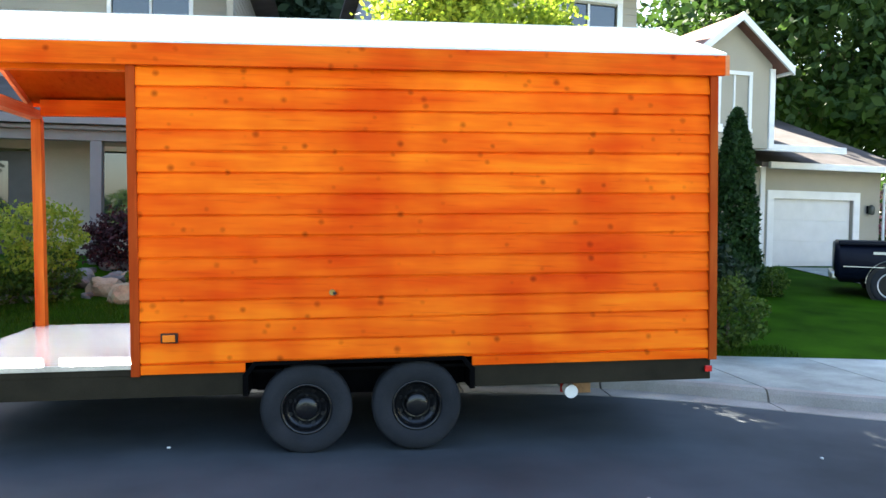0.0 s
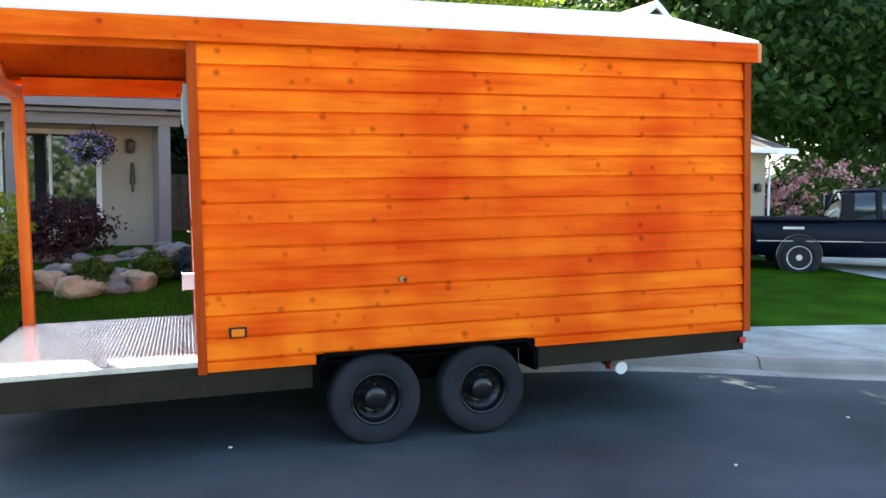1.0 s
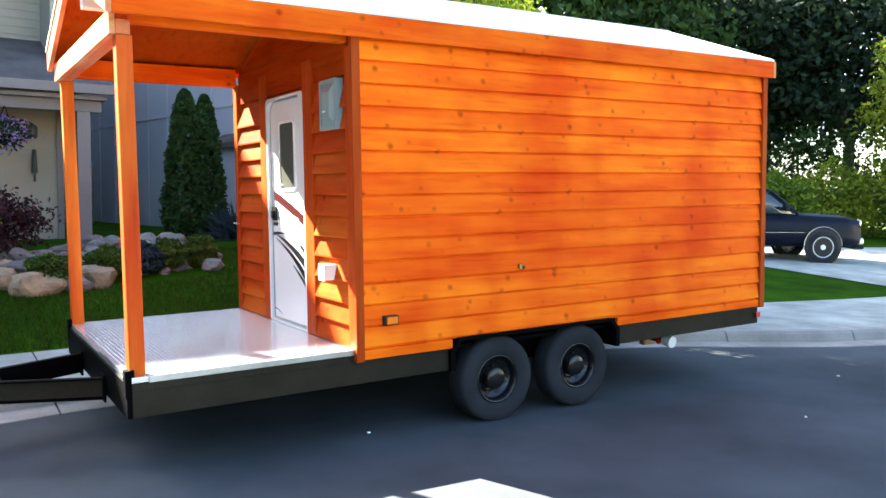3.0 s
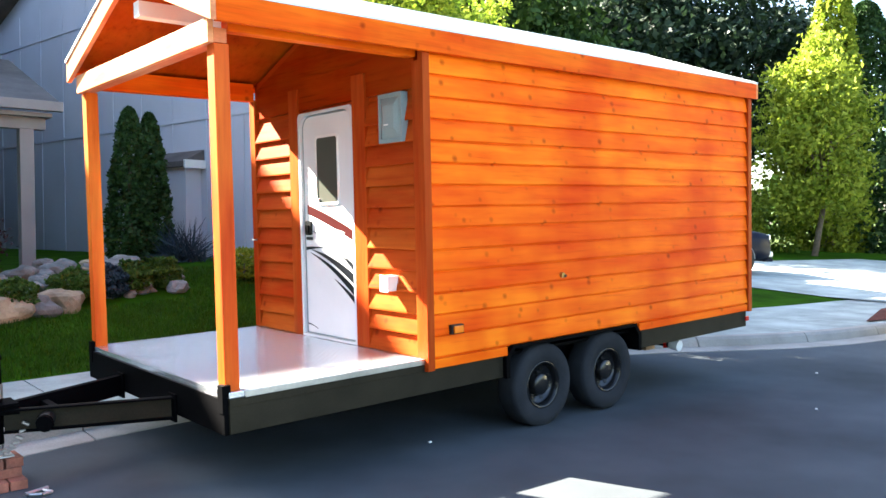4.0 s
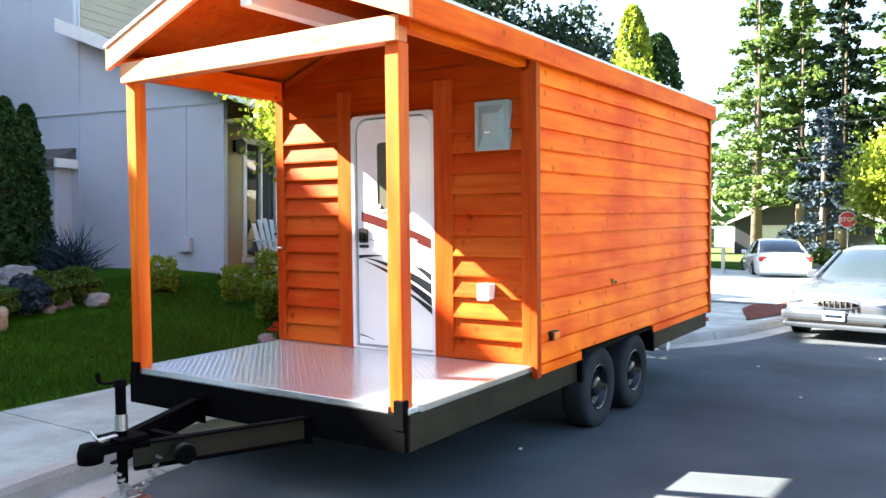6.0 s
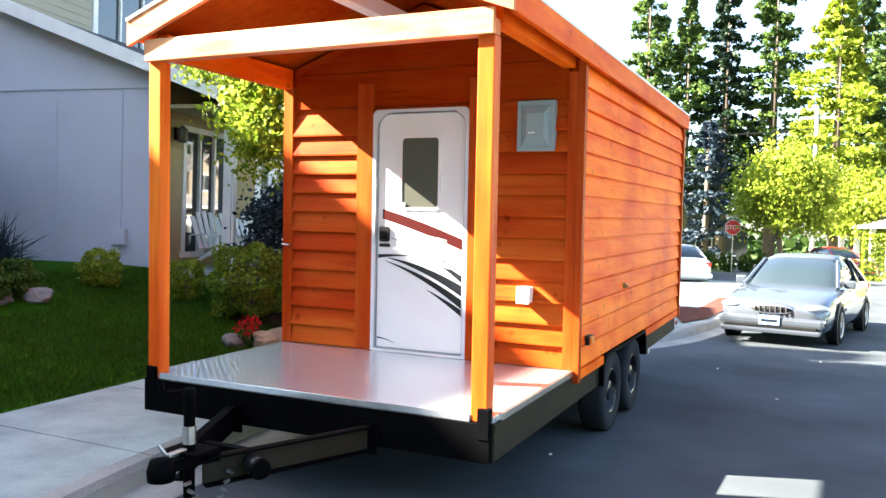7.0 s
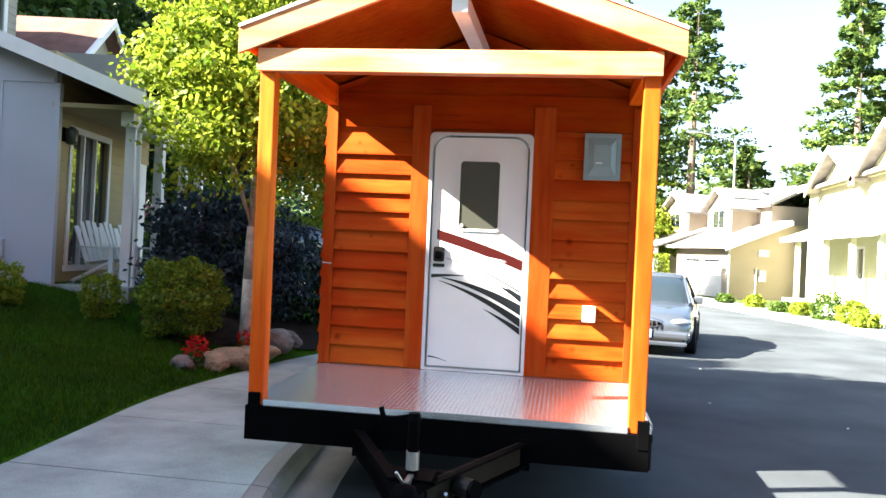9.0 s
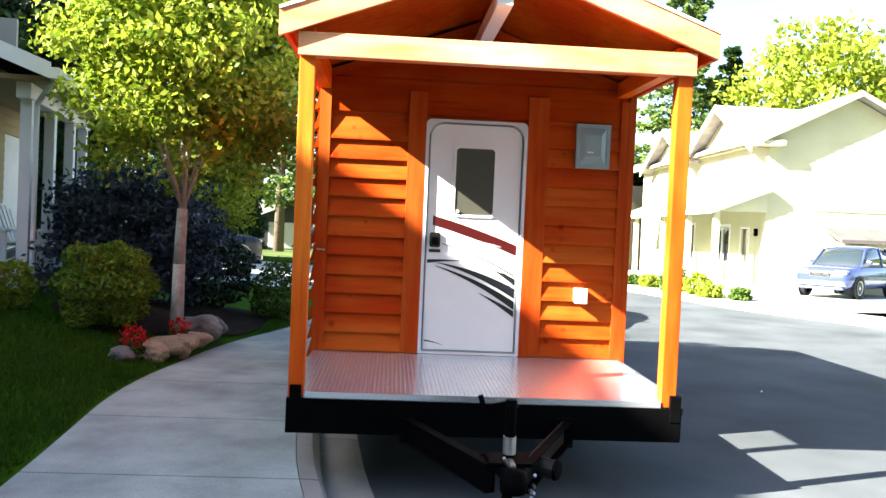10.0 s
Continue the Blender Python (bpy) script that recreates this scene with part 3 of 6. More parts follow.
for i in range(int((XF - XD - 0.06) / px)):
    for j in range(int((YF - YN - 0.08) / px)):
        cx, cy = XD + 0.03 + i * px, YN + 0.05 + j * px
        d = 1 if (i + j) % 2 else -1
        l, w = 0.0115, 0.0032
        ux, uy = 0.7071, 0.7071 * d
        a = len(tv)
        tv += [(cx - ux * l, cy - uy * l, 0.7275), (cx + uy * w, cy - ux * w, 0.7275), (cx + ux * l, cy + uy * l, 0.7275), (cx - uy * w, cy + ux * w, 0.7275),
               (cx, cy, 0.7287)]
        tf += [(a, a + 1, a + 4), (a + 1, a + 2, a + 4), (a + 2, a + 3, a + 4), (a + 3, a, a + 4)]
tread_ob = tagged(raw("tread_relief", tv, tf, TREAD, deck), kind="stuff")

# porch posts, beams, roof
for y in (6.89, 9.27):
    part("porch_post", boxed(XD - 0.004, XD + 0.092, y, y + 0.098, 0.69, 2.81, 0.006), CEDAR_POST_LIT, trailer)
part("front_beam", boxed(-2.862, -2.826, 6.885, 9.375, 2.808, 2.95, 0.004), CEDAR_BEAM_LIT, trailer)
part("inner_beam", boxed(-2.824, -2.74, 6.89, 9.37, 2.812, 2.90, 0.004), CEDAR_BEAM_LIT, trailer)
for y in (6.875, 9.29):
    part("side_beam", boxed(-2.738, XF - 0.04, y, y + 0.09, 2.885 if y < 8 else 2.845, 3.006, 0.004), CEDAR_TRIM, trailer)
YE0, YE1, XG0, XG1 = 6.76, 9.49, -2.90, 3.26
for s, ye in ((1, YE0), (-1, YE1)):
    run = abs(YM - ye)
    # the roof's sheet, the ceiling under it, the eave's fascia and both barge boards
    def slope(lo, hi, x0, x1, inset=0.0, s=s, ye=ye, run=run):
        pts = [(ye + s * inset, ZE + lo + PITCH * inset), (ye + s * inset, ZE + hi + PITCH * inset), (YM, ZE + hi + PITCH * run), (YM, ZE + lo + PITCH * run)]
        return prism(bmesh.new(), pts, "x", x0, x1)
    part("roof_sheet", slope(0.158, 0.178, XG0 - 0.01, XG1 + 0.01), ROOF_WHITE, trailer, "white low-pitched roof")
    part("roof_ceiling", slope(0.06, 0.155, XG0 + 0.04, XG1 - 0.04, 0.045), CEDAR_DIM, trailer)
    part("eave_fascia", boxed(XG0 + 0.036, XG1, min(ye, ye + s * 0.035), max(ye, ye + s * 0.035), ZE if s > 0 else ZE + 0.045, ZE + 0.157, 0.004), CEDAR_TRIM, trailer)
    part("barge_board", slope(0.0, 0.157, XG0, XG0 + 0.035), CEDAR_BEAM_LIT, trailer)
    part("barge_board", slope(0.0, 0.157, XG1, XG1 + 0.035), CEDAR_BEAM_LIT, trailer)
ridge_light = part("ridge_beam", boxed(-2.82, XF - 0.02, YM - 0.05, YM + 0.05, 3.19, 3.30, 0.005), WHITE_PLASTIC, trailer, "white-painted ridge beam")

# chassis
for a, b, y in ((XD, -0.49, YN + 0.005), (1.21, XR - 0.01, YN + 0.005), (XD, XR - 0.01, YF - 0.065)):
    part("chassis_rail", boxed(a, b, y, y + 0.06, 0.475, 0.648, 0.005), STEEL, trailer)
# Black backing for the shaded void behind the wheels.
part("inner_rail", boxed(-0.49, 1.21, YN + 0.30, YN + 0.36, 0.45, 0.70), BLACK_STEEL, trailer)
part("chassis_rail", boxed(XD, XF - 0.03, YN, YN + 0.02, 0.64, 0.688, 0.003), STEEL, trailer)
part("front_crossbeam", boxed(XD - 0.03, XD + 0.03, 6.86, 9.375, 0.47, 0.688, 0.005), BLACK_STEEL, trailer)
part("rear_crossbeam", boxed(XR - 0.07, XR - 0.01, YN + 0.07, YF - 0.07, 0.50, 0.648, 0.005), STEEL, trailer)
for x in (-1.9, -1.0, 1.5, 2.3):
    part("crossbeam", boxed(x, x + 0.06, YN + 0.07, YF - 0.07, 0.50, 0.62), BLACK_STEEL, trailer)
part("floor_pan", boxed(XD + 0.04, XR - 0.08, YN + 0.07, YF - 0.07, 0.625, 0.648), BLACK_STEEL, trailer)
for y in (6.90, 9.32):
    part("corner_bracket", boxed(XD - 0.036, XD + 0.02, y - 0.035, y + 0.035, 0.60, 0.77, 0.003), BLACK_STEEL, trailer)
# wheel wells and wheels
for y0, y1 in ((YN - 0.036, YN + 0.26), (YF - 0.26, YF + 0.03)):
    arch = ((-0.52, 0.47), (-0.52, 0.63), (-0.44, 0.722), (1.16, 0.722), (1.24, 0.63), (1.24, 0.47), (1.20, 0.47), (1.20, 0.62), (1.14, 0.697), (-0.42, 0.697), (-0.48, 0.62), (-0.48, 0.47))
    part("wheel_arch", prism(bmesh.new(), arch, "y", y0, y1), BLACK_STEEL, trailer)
# Black plate standing in for the shade inside the well.
part("well_shade_plate", boxed(-0.44, 1.16, YN + 0.262, YN + 0.27, 0.45, 0.69), BLACK_STEEL, trailer)


def wheel(parent, x, y, z, r, width, side, rim_mat, rim_r, spokes):
    """A wheel whose outer face looks along side (-1: towards -y)."""
    m = Matrix.Translation((x, y, z)) @ Matrix.Rotation(radians(90 if side < 0 else -90), 4, "X")
    w = width / 2
    tyre = part("tyre", spun(bmesh.new(), ((rim_r, -w * 0.8), (r * 0.90, -w), (r * 0.975, -w * 0.86), (r, -w * 0.6), (r, w * 0.6), (r * 0.975, w * 0.86), (r * 0.93, w * 0.98), (r * 0.80, w * 1.03), (rim_r + 0.012, w * 0.96), (rim_r, w * 0.8), (rim_r, -w * 0.8)), 40, m, False), RUBBER, parent, smooth=True)
    rim = part("rim", spun(bmesh.new(), ((rim_r - 0.022, w * 0.30), (rim_r, w * 0.6), (rim_r + 0.008, w * 0.90), (rim_r - 0.004, w * 0.94), (rim_r - 0.016, w * 0.86), (rim_r - 0.022, w * 0.36)), 36, m, False), rim_mat, tyre, smooth=True)
    dish = part("rim_dish", spun(bmesh.new(), ((rim_r - 0.014, w * 0.80), (rim_r * 0.84, w * 0.42), (rim_r * 0.80, w * 0.36), (rim_r * 0.58, w * 0.14), (rim_r * 0.42, w * 0.10)), 36, m, False), DISH_GREY if rim_mat == RIM_BLACK else RIM_SILVER, rim)
    part("hub_cap", spun(bmesh.new(), ((rim_r * 0.48, w * 0.08), (rim_r * 0.46, w * 0.72), (rim_r * 0.40, w * 0.80), (rim_r * 0.2, w * 0.84)), 24, m), rim_mat, rim, smooth=True)
    hb = bmesh.new()
    for k in range(spokes):
        a = 2 * math.pi * (k + 0.5) / spokes
        p = Vector((math.cos(a) * rim_r * 0.69, math.sin(a) * rim_r * 0.69, w * 0.25))
        n_ = Vector((-math.cos(a) * 0.45, -math.sin(a) * 0.45, 0.9))
        tube(hb, m @ (p - n_ * 0.01), m @ (p + n_ * 0.004), rim_r * 0.088, seg=12)
    tagged(part("rim_hole", hb, BLACK_PLASTIC, rim), kind="stuff")
    nb = bmesh.new()
    for k in range(6):
        a = 2 * math.pi * (k + 0.5) / 6
        p = Vector((math.cos(a) * rim_r * 0.51, math.sin(a) * rim_r * 0.51, w * 0.11))
        tube(nb, m @ p, m @ (p + Vector((0, 0, 0.022))), 0.011, seg=6)
    tagged(part("wheel_nut", nb, rim_mat, tyre), kind="stuff")
    return tyre


for x in (-0.054, 0.793):
    wheel(trailer, x, 6.945, 0.345, 0.348, 0.215, -1, RIM_BLACK, 0.19, 8)
    wheel(trailer, x, 9.275, 0.345, 0.348, 0.215, 1, RIM_BLACK, 0.19, 8)
    part("axle", tube(bmesh.new(), (x, 7.05, 0.345), (x, 9.17, 0.345), 0.04), BLACK_STEEL, trailer)
part("spring_hanger", boxed(-0.35, 1.1, 7.13, 7.19, 0.40, 0.50), BLACK_STEEL, trailer)

# tongue, coupler and jack
JX = -3.80
for s in (-1, 1):
    a, b = Vector((-2.852, YM + s * 0.49, 0.518)), Vector((JX + 0.02, YM + s * 0.07, 0.518))
    d = b - a
    m = Matrix.Translation((a + b) / 2) @ Matrix.Rotation(math.atan2(d.y, d.x), 4, "Z")
    # Near rail olive, far rail black: its shade is put into the colour.
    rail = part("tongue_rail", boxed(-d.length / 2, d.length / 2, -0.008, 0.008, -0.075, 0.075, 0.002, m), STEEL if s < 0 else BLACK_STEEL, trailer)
    for z in (-0.075, 0.063):
        part("rail_flange", boxed(-d.length / 2, d.length / 2, min(0, s * -0.05), max(0, s * -0.05), z, z + 0.012, 0.002, m), BLACK_STEEL, rail)
    part("gusset_plate", boxed(-2.868, -2.853, YM + s * 0.49 - 0.06, YM + s * 0.49 + 0.06, 0.425, 0.612, 0.003), BLACK_STEEL, rail)
part("tongue_crossbar", boxed(-3.50, -3.45, YM - 0.20, YM + 0.20, 0.46, 0.56, 0.004), BLACK_STEEL, trailer)
coupler = part("coupler", prism(bmesh.new(), ((JX + 0.10, YM - 0.115), (JX + 0.10, YM + 0.115), (JX - 0.04, YM + 0.06), (JX - 0.16, YM + 0.045), (JX - 0.16, YM - 0.045), (JX - 0.04, YM - 0.06)), "z", 0.555, 0.612), BLACK_STEEL, trailer, "black ball coupler")
part("coupler_ball_cup", spun(bmesh.new(), ((0.02, 0.06), (0.055, 0.05), (0.07, 0.0), (0.066, -0.05), (0.05, -0.055)), 16, pose(JX - 0.19, YM, 0.57)), BLACK_STEEL, coupler, smooth=True)
part("coupler_lever", tube(boxed(JX - 0.15, JX - 0.03, YM - 0.015, YM + 0.015, 0.612, 0.64, 0.006), (JX - 0.13, YM + 0.02, 0.62), (JX - 0.16, YM + 0.05, 0.68), 0.008, seg=8), BRIGHT_STEEL, coupler)
jack = part("tongue_jack", tube(bmesh.new(), (JX, YM, 0.36), (JX, YM, 0.90), 0.029, seg=14), BLACK_STEEL, trailer, "black crank jack with a steel leg")
part("jack_collar", tube(bmesh.new(), (JX, YM, 0.655), (JX, YM, 0.745), 0.034, seg=14), BRIGHT_STEEL, jack)
part("jack_leg", tube(bmesh.new(), (JX, YM, 0.285), (JX, YM, 0.40), 0.024, seg=14), BRIGHT_STEEL, jack)
part("jack_foot", boxed(JX - 0.07, JX + 0.07, YM - 0.07, YM + 0.07, 0.2775, 0.288, 0.003), BRIGHT_STEEL, jack)
part("jack_cap", tube(bmesh.new(), (JX, YM, 0.90), (JX, YM, 0.935), 0.038, 0.028, 14), BLACK_STEEL, jack)
part("jack_crank", tube(tube(tube(bmesh.new(), (JX, YM, 0.925), (JX - 0.02, YM + 0.11, 0.905), 0.009), (JX - 0.02, YM + 0.11, 0.905), (JX - 0.03, YM + 0.15, 0.91), 0.009), (JX - 0.03, YM + 0.15, 0.91), (JX - 0.03, YM + 0.165, 0.96), 0.014), BLACK_STEEL, jack)
part("jack_plate", boxed(JX - 0.08, JX + 0.10, YM - 0.11, YM + 0.11, 0.613, 0.628, 0.003), BLACK_STEEL, jack)
plug = part("wiring_plug", tube(bmesh.new(), (JX + 0.24, YM - 0.20, 0.52), (JX + 0.20, YM - 0.29, 0.51), 0.05, 0.055, 14), BLACK_PLASTIC, trailer, "black wiring plug on the tongue")
part("plug_cap", tube(bmesh.new(), (JX + 0.20, YM - 0.29, 0.51), (JX + 0.19, YM - 0.305, 0.51), 0.058, 0.05, 14), BLACK_STEEL, plug)
chain = bmesh.new()
for k in range(14):
    s = k / 13
    c = Vector((JX - 0.12 + 0.24 * s, YM - 0.10 - 0.06 * s, 0.50 - 0.16 * 4 * s * (1 - s)))
    tube(chain, c + Vector((-0.018, 0, 0.012 * (k % 2))), c + Vector((0.018, 0, -0.012 * (k % 2))), 0.010, seg=6)
tagged(part("safety_chain", chain, BRIGHT_STEEL, trailer), kind="stuff")

# drain under the rear
drain = part("drain_pipe", tube(bmesh.new(), (2.05, 7.02, 0.40), (2.05, 7.9, 0.46), 0.04, seg=14), BLACK_PLASTIC, trailer, "drain pipe with a white cap")
part("drain_cap", tube(bmesh.new(), (2.05, 6.93, 0.39), (2.05, 7.03, 0.40), 0.055, 0.05, 16), WHITE_PLASTIC, drain)
part("drain_valve", boxed(2.0, 2.1, 7.06, 7.09, 0.36, 0.50, 0.005), RED_LENS, drain)
part("stabiliser_leg", boxed(2.22, 2.38, 7.45, 7.52, 0.26, 0.50, 0.004), RAW_WOOD, trailer, "brown wooden stabiliser block")

# bricks under the jack
BX = -3.79
for x, y, z, r in ((-0.055, -0.11, 0.0, 90), (0.055, -0.105, 0.0, 91), (-0.055, 0.105, 0.0, 89), (0.055, 0.11, 0.0, 90), (-0.005, -0.057, 0.059, 1), (0.005, 0.055, 0.059, -2), (-0.055, 0.0, 0.118, 88), (0.055, 0.005, 0.118, 92)):
    b_ = part("brick", boxed(-0.1, 0.1, -0.05, 0.05, 0, 0.0585, 0.004), BRICK)
    b_.matrix_world = pose(BX + x, YM + y, z, 0, 0, r)
    tagged(b_, "red clay brick stacked under the trailer jack", "brick", "bricks under the jack")
clip = thing("steel_clevis", "small bright steel clevis lying beside the bricks", "clevis")
part("bow", tube(tube(tube(bmesh.new(), (-3.72, 7.72, 0.012), (-3.66, 7.68, 0.012), 0.012), (-3.66, 7.68, 0.012), (-3.60, 7.70, 0.012), 0.012), (-3.60, 7.70, 0.012), (-3.63, 7.76, 0.012), 0.012), BRIGHT_STEEL, clip)
part("pin", tube(bmesh.new(), (-3.74, 7.74, 0.014), (-3.60, 7.79, 0.014), 0.014), BRIGHT_STEEL, clip)

# ---- planting ----
RNG = np.random.default_rng(7)


def leaf_mesh(pts, size, spread=0.35, flat=0.0):
    """Quads of about that size at the points, turned at random; flat: how far they lie level."""
    n = len(pts)
    a = RNG.normal(size=(n, 3))
    a[:, 2] *= 1 - flat
    a /= np.linalg.norm(a, axis=1)[:, None]
    b = np.cross(a, RNG.normal(size=(n, 3)))
    b /= np.linalg.norm(b, axis=1)[:, None]
    s = size * (1 + spread * RNG.uniform(-1, 1, n))[:, None]
    w = s * 0.55
    v = np.stack([pts - a * s, pts + b * w, pts + a * s, pts - b * w], 1).reshape(-1, 3)
    f = np.arange(4 * n).reshape(-1, 4)
    return v, f


def leaf_object(name, pts, size, material, parent=None, flat=0.0, label=""):
    v, f = leaf_mesh(np.asarray(pts), size, flat=flat)
    me = bpy.data.meshes.new(name)
    me.vertices.add(len(v))
    me.vertices.foreach_set("co", v.ravel())
    me.loops.add(4 * len(f))
    me.loops.foreach_set("vertex_index", f.ravel())
    me.polygons.add(len(f))
    me.polygons.foreach_set("loop_start", np.arange(0, 4 * len(f), 4))
    me.update(calc_edges=True)
    me.materials.append(material)
    ob = new(name, me)
    if parent:
        ob.parent = parent
    if label:
        ob["label"] = label
    return ob


def ball_points(n, c, r, shell=0.55, lump=0.18):
    d = RNG.normal(size=(n, 3))
    d /= np.linalg.norm(d, axis=1)[:, None]
    rad = shell + (1 - shell) * RNG.uniform(0, 1, n) ** 0.6
    rad *= 1 + lump * np.sin(d[:, 0] * 5 + c[0] * 3) * np.sin(d[:, 1] * 6 + c[1]) + lump * 0.6 * np.sin(d[:, 2] * 9 + c[0])
    return np.asarray(c) + d * rad[:, None] * np.asarray(r)


def clump_points(clumps, per, c, r, size, low=-1.0):
    """A crown: clumps of leaves on and in an ellipsoid, with gaps between."""
    out = []
    k = 0
    while k < clumps:
        d = RNG.normal(size=3)
        d /= np.linalg.norm(d)
        if d[2] < low:
            continue
        k += 1
        rr = RNG.uniform(0.35, 1.0) ** 0.6 * RNG.uniform(0.8, 1.12)
        p = np.asarray(c) + d * rr * np.asarray(r)
        out.append(p + RNG.normal(size=(per, 3)) * size * RNG.uniform(0.6, 1.2) * np.array((1, 1, 0.6)))
    return np.concatenate(out)


def limbs(base, height, r, crown_c, crown_r, n, material, parent, split=0.45):
    bm = bmesh.new()
    top = Vector((base[0] + RNG.normal() * 0.03 * height, base[1] + RNG.normal() * 0.03 * height, base[2] + height * split))
    tube(bm, base, top, r, r * 0.72, 10)
    for k in range(n):
        a = 2 * math.pi * (k + 0.3 * RNG.uniform()) / n
        e = Vector((crown_c[0] + math.cos(a) * crown_r[0] * 0.6, crown_c[1] + math.sin(a) * crown_r[1] * 0.6, crown_c[2] + crown_r[2] * RNG.uniform(-0.1, 0.6)))
        mid = top.lerp(e, 0.5) + Vector((0, 0, 0.05 * height))
        tube(bm, top, mid, r * 0.5, r * 0.3, 7)
        tube(bm, mid, e, r * 0.3, r * 0.08, 6)
        for j in range(2):
            q = mid + Vector(RNG.normal(size=3)) * crown_r[0] * 0.4
            tube(bm, mid, q, r * 0.2, r * 0.05, 5)
    tube(bm, top, Vector(crown_c) + Vector((0, 0, crown_r[2] * 0.6)), r * 0.6, r * 0.1, 8)
    return part("trunk", bm, material, parent, smooth=True)


def broad_tree(name, label, base, height, crown_c, crown_r, clumps, per, leaf, size, leaf_material, bark, group="", r=0.2, split=0.4):
    t = thing(name, label, "tree", group)
    limbs(base, height, r, crown_c, crown_r, 6, bark, t, split)
    leaf_object("crown", clump_points(clumps, per, crown_c, crown_r, size, -0.85), leaf, leaf_material, t)
    return t


def fir(label, x, y, height, width, leaf_material, n=7000, droop=0.25, group="tall firs beyond the street", leaf=0.30, bare=0.12):
    t = thing("fir_tree", label, "tree", group)
    part("trunk", tube(bmesh.new(), (x, y, -0.2), (x, y, height * 0.97), height * 0.014 + 0.1, 0.04, 8), BARK, t, smooth=True)
    pts = []
    whorls = int(height * 1.5)
    for k in range(whorls):
        s = (k + RNG.uniform(-0.3, 0.3)) / whorls
        z = height * (bare + (1 - bare) * s)
        reach = width * (1 - s) ** 0.75 * RNG.uniform(0.65, 1.15) + 0.15
        for b in range(6):
            if RNG.uniform() < 0.12:
                continue
            a = RNG.uniform(0, 2 * math.pi)
            m = max(6, int(n / (whorls * 6)))
            u = RNG.uniform(0.1, 1, m) ** 0.7
            l = reach * RNG.uniform(0.6, 1.1)
            side = RNG.normal(size=m) * 0.16 * l * (1.1 - u)
            pts.append(np.stack([x + math.cos(a) * u * l - math.sin(a) * side, y + math.sin(a) * u * l + math.cos(a) * side, z - droop * l * u + 0.12 * l * u * u + RNG.normal(size=m) * 0.12], 1))
    leaf_object("crown", np.concatenate(pts), leaf, leaf_material, t, flat=0.5)
    return t


def column_tree(name, label, x, y, z, height, r, leaf_material, n, leaf, group=""):
    """A narrow pointed evergreen."""
    t = thing(name, label, "tree", group)
    part("trunk", tube(bmesh.new(), (x, y, z - 0.05), (x, y, z + height * 0.8), r * 0.14, r * 0.05, 8), BARK, t)
    s = RNG.uniform(0, 1, n) ** 1.25
    a = RNG.uniform(0, 2 * math.pi, n)
    prof = np.minimum(1, 0.75 + s * 1.6) * np.sqrt(np.clip(1 - s, 0, 1)) ** 0.9
    rr = r * prof * (RNG.uniform(0.55, 1, n) ** 0.4) * (1 + 0.12 * np.sin(a * 5 + s * 22) + 0.08 * np.sin(a * 11 - s * 40))
    leaf_object("crown", np.stack([x + np.cos(a) * rr, y + np.sin(a) * rr, z + 0.03 + s * height], 1), leaf, leaf_material, t)
    return t


def bush(label, x, y, r, h, leaf_material, n, leaf, group="", name="bush", shell=0.6, z=None):
    z = lot_z(x, y) if z is None else z
    t = thing(name, label, "bush", group)
    part("stem", tube(bmesh.new(), (x, y, z - 0.05), (x, y, z + h * 0.5), 0.03, 0.015, 6), BARK, t)
    p = ball_points(n, (x, y, z + h * 0.48), (r, r, h * 0.52), shell)
    p[:, 2] = np.maximum(p[:, 2], z + 0.01)
    leaf_object("foliage", p, leaf, leaf_material, t)
    return t


def boulder(label, x, y, r, flat, material, group, z=None):
    bm = bmesh.new()
    bmesh.ops.create_icosphere(bm, subdivisions=3, radius=1)
    o = Vector((x * 3.1, y * 2.7, r * 9))
    for v in bm.verts:
        k = 0.95 + 0.55 * noise.noise(v.co * 1.0 + o) + 0.22 * abs(noise.noise(v.co * 2.3 + o))
        v.co = Vector((v.co.x * r * k * 1.15, v.co.y * r * k, v.co.z * r * k * flat))
    ob = part("boulder", bm, material)
    ob.matrix_world = pose(x, y, (lot_z(x, y) if z is None else z) + r * flat * 0.35, 0, 0, random.uniform(0, 360))
    return tagged(ob, label, "rock", group)


# the young street tree by the sidewalk and what grows round it
TX, TY = 1.75, 11.25
TZ = lot_z(TX, TY)
young = thing("young_tree", "young tree with pale slender trunk and bright yellow-green leaves", "tree")
bm = bmesh.new()
fork = Vector((TX, TY - 0.02, 1.85))
tube(bm, (TX, TY, TZ - 0.1), (TX + 0.02, TY, 1.2), 0.085, 0.07, 12)
tube(bm, (TX + 0.02, TY, 1.2), fork, 0.07, 0.06, 12)
for k in range(6):
    a = 1.05 * k + 0.4
    e = fork + Vector((math.cos(a) * 0.85, math.sin(a) * 0.85, 1.5 + 0.12 * k))
    mid = fork.lerp(e, 0.45) + Vector((0, 0, 0.18))
    tube(bm, fork, mid, 0.026, 0.018, 7)
    tube(bm, mid, e, 0.018, 0.005, 6)
    for j in range(3):
        q = mid.lerp(e, 0.3 * j + 0.1) + Vector((math.cos(a + 1.2 * j - 1.2) * 0.5, math.sin(a + 1.2 * j - 1.2) * 0.5, 0.25))
        tube(bm, mid.lerp(e, 0.3 * j), q, 0.012, 0.004, 5)
tube(bm, fork, (TX, TY, 4.4), 0.05, 0.01, 8)
part("trunk", bm, PALE_BARK, young, smooth=True)
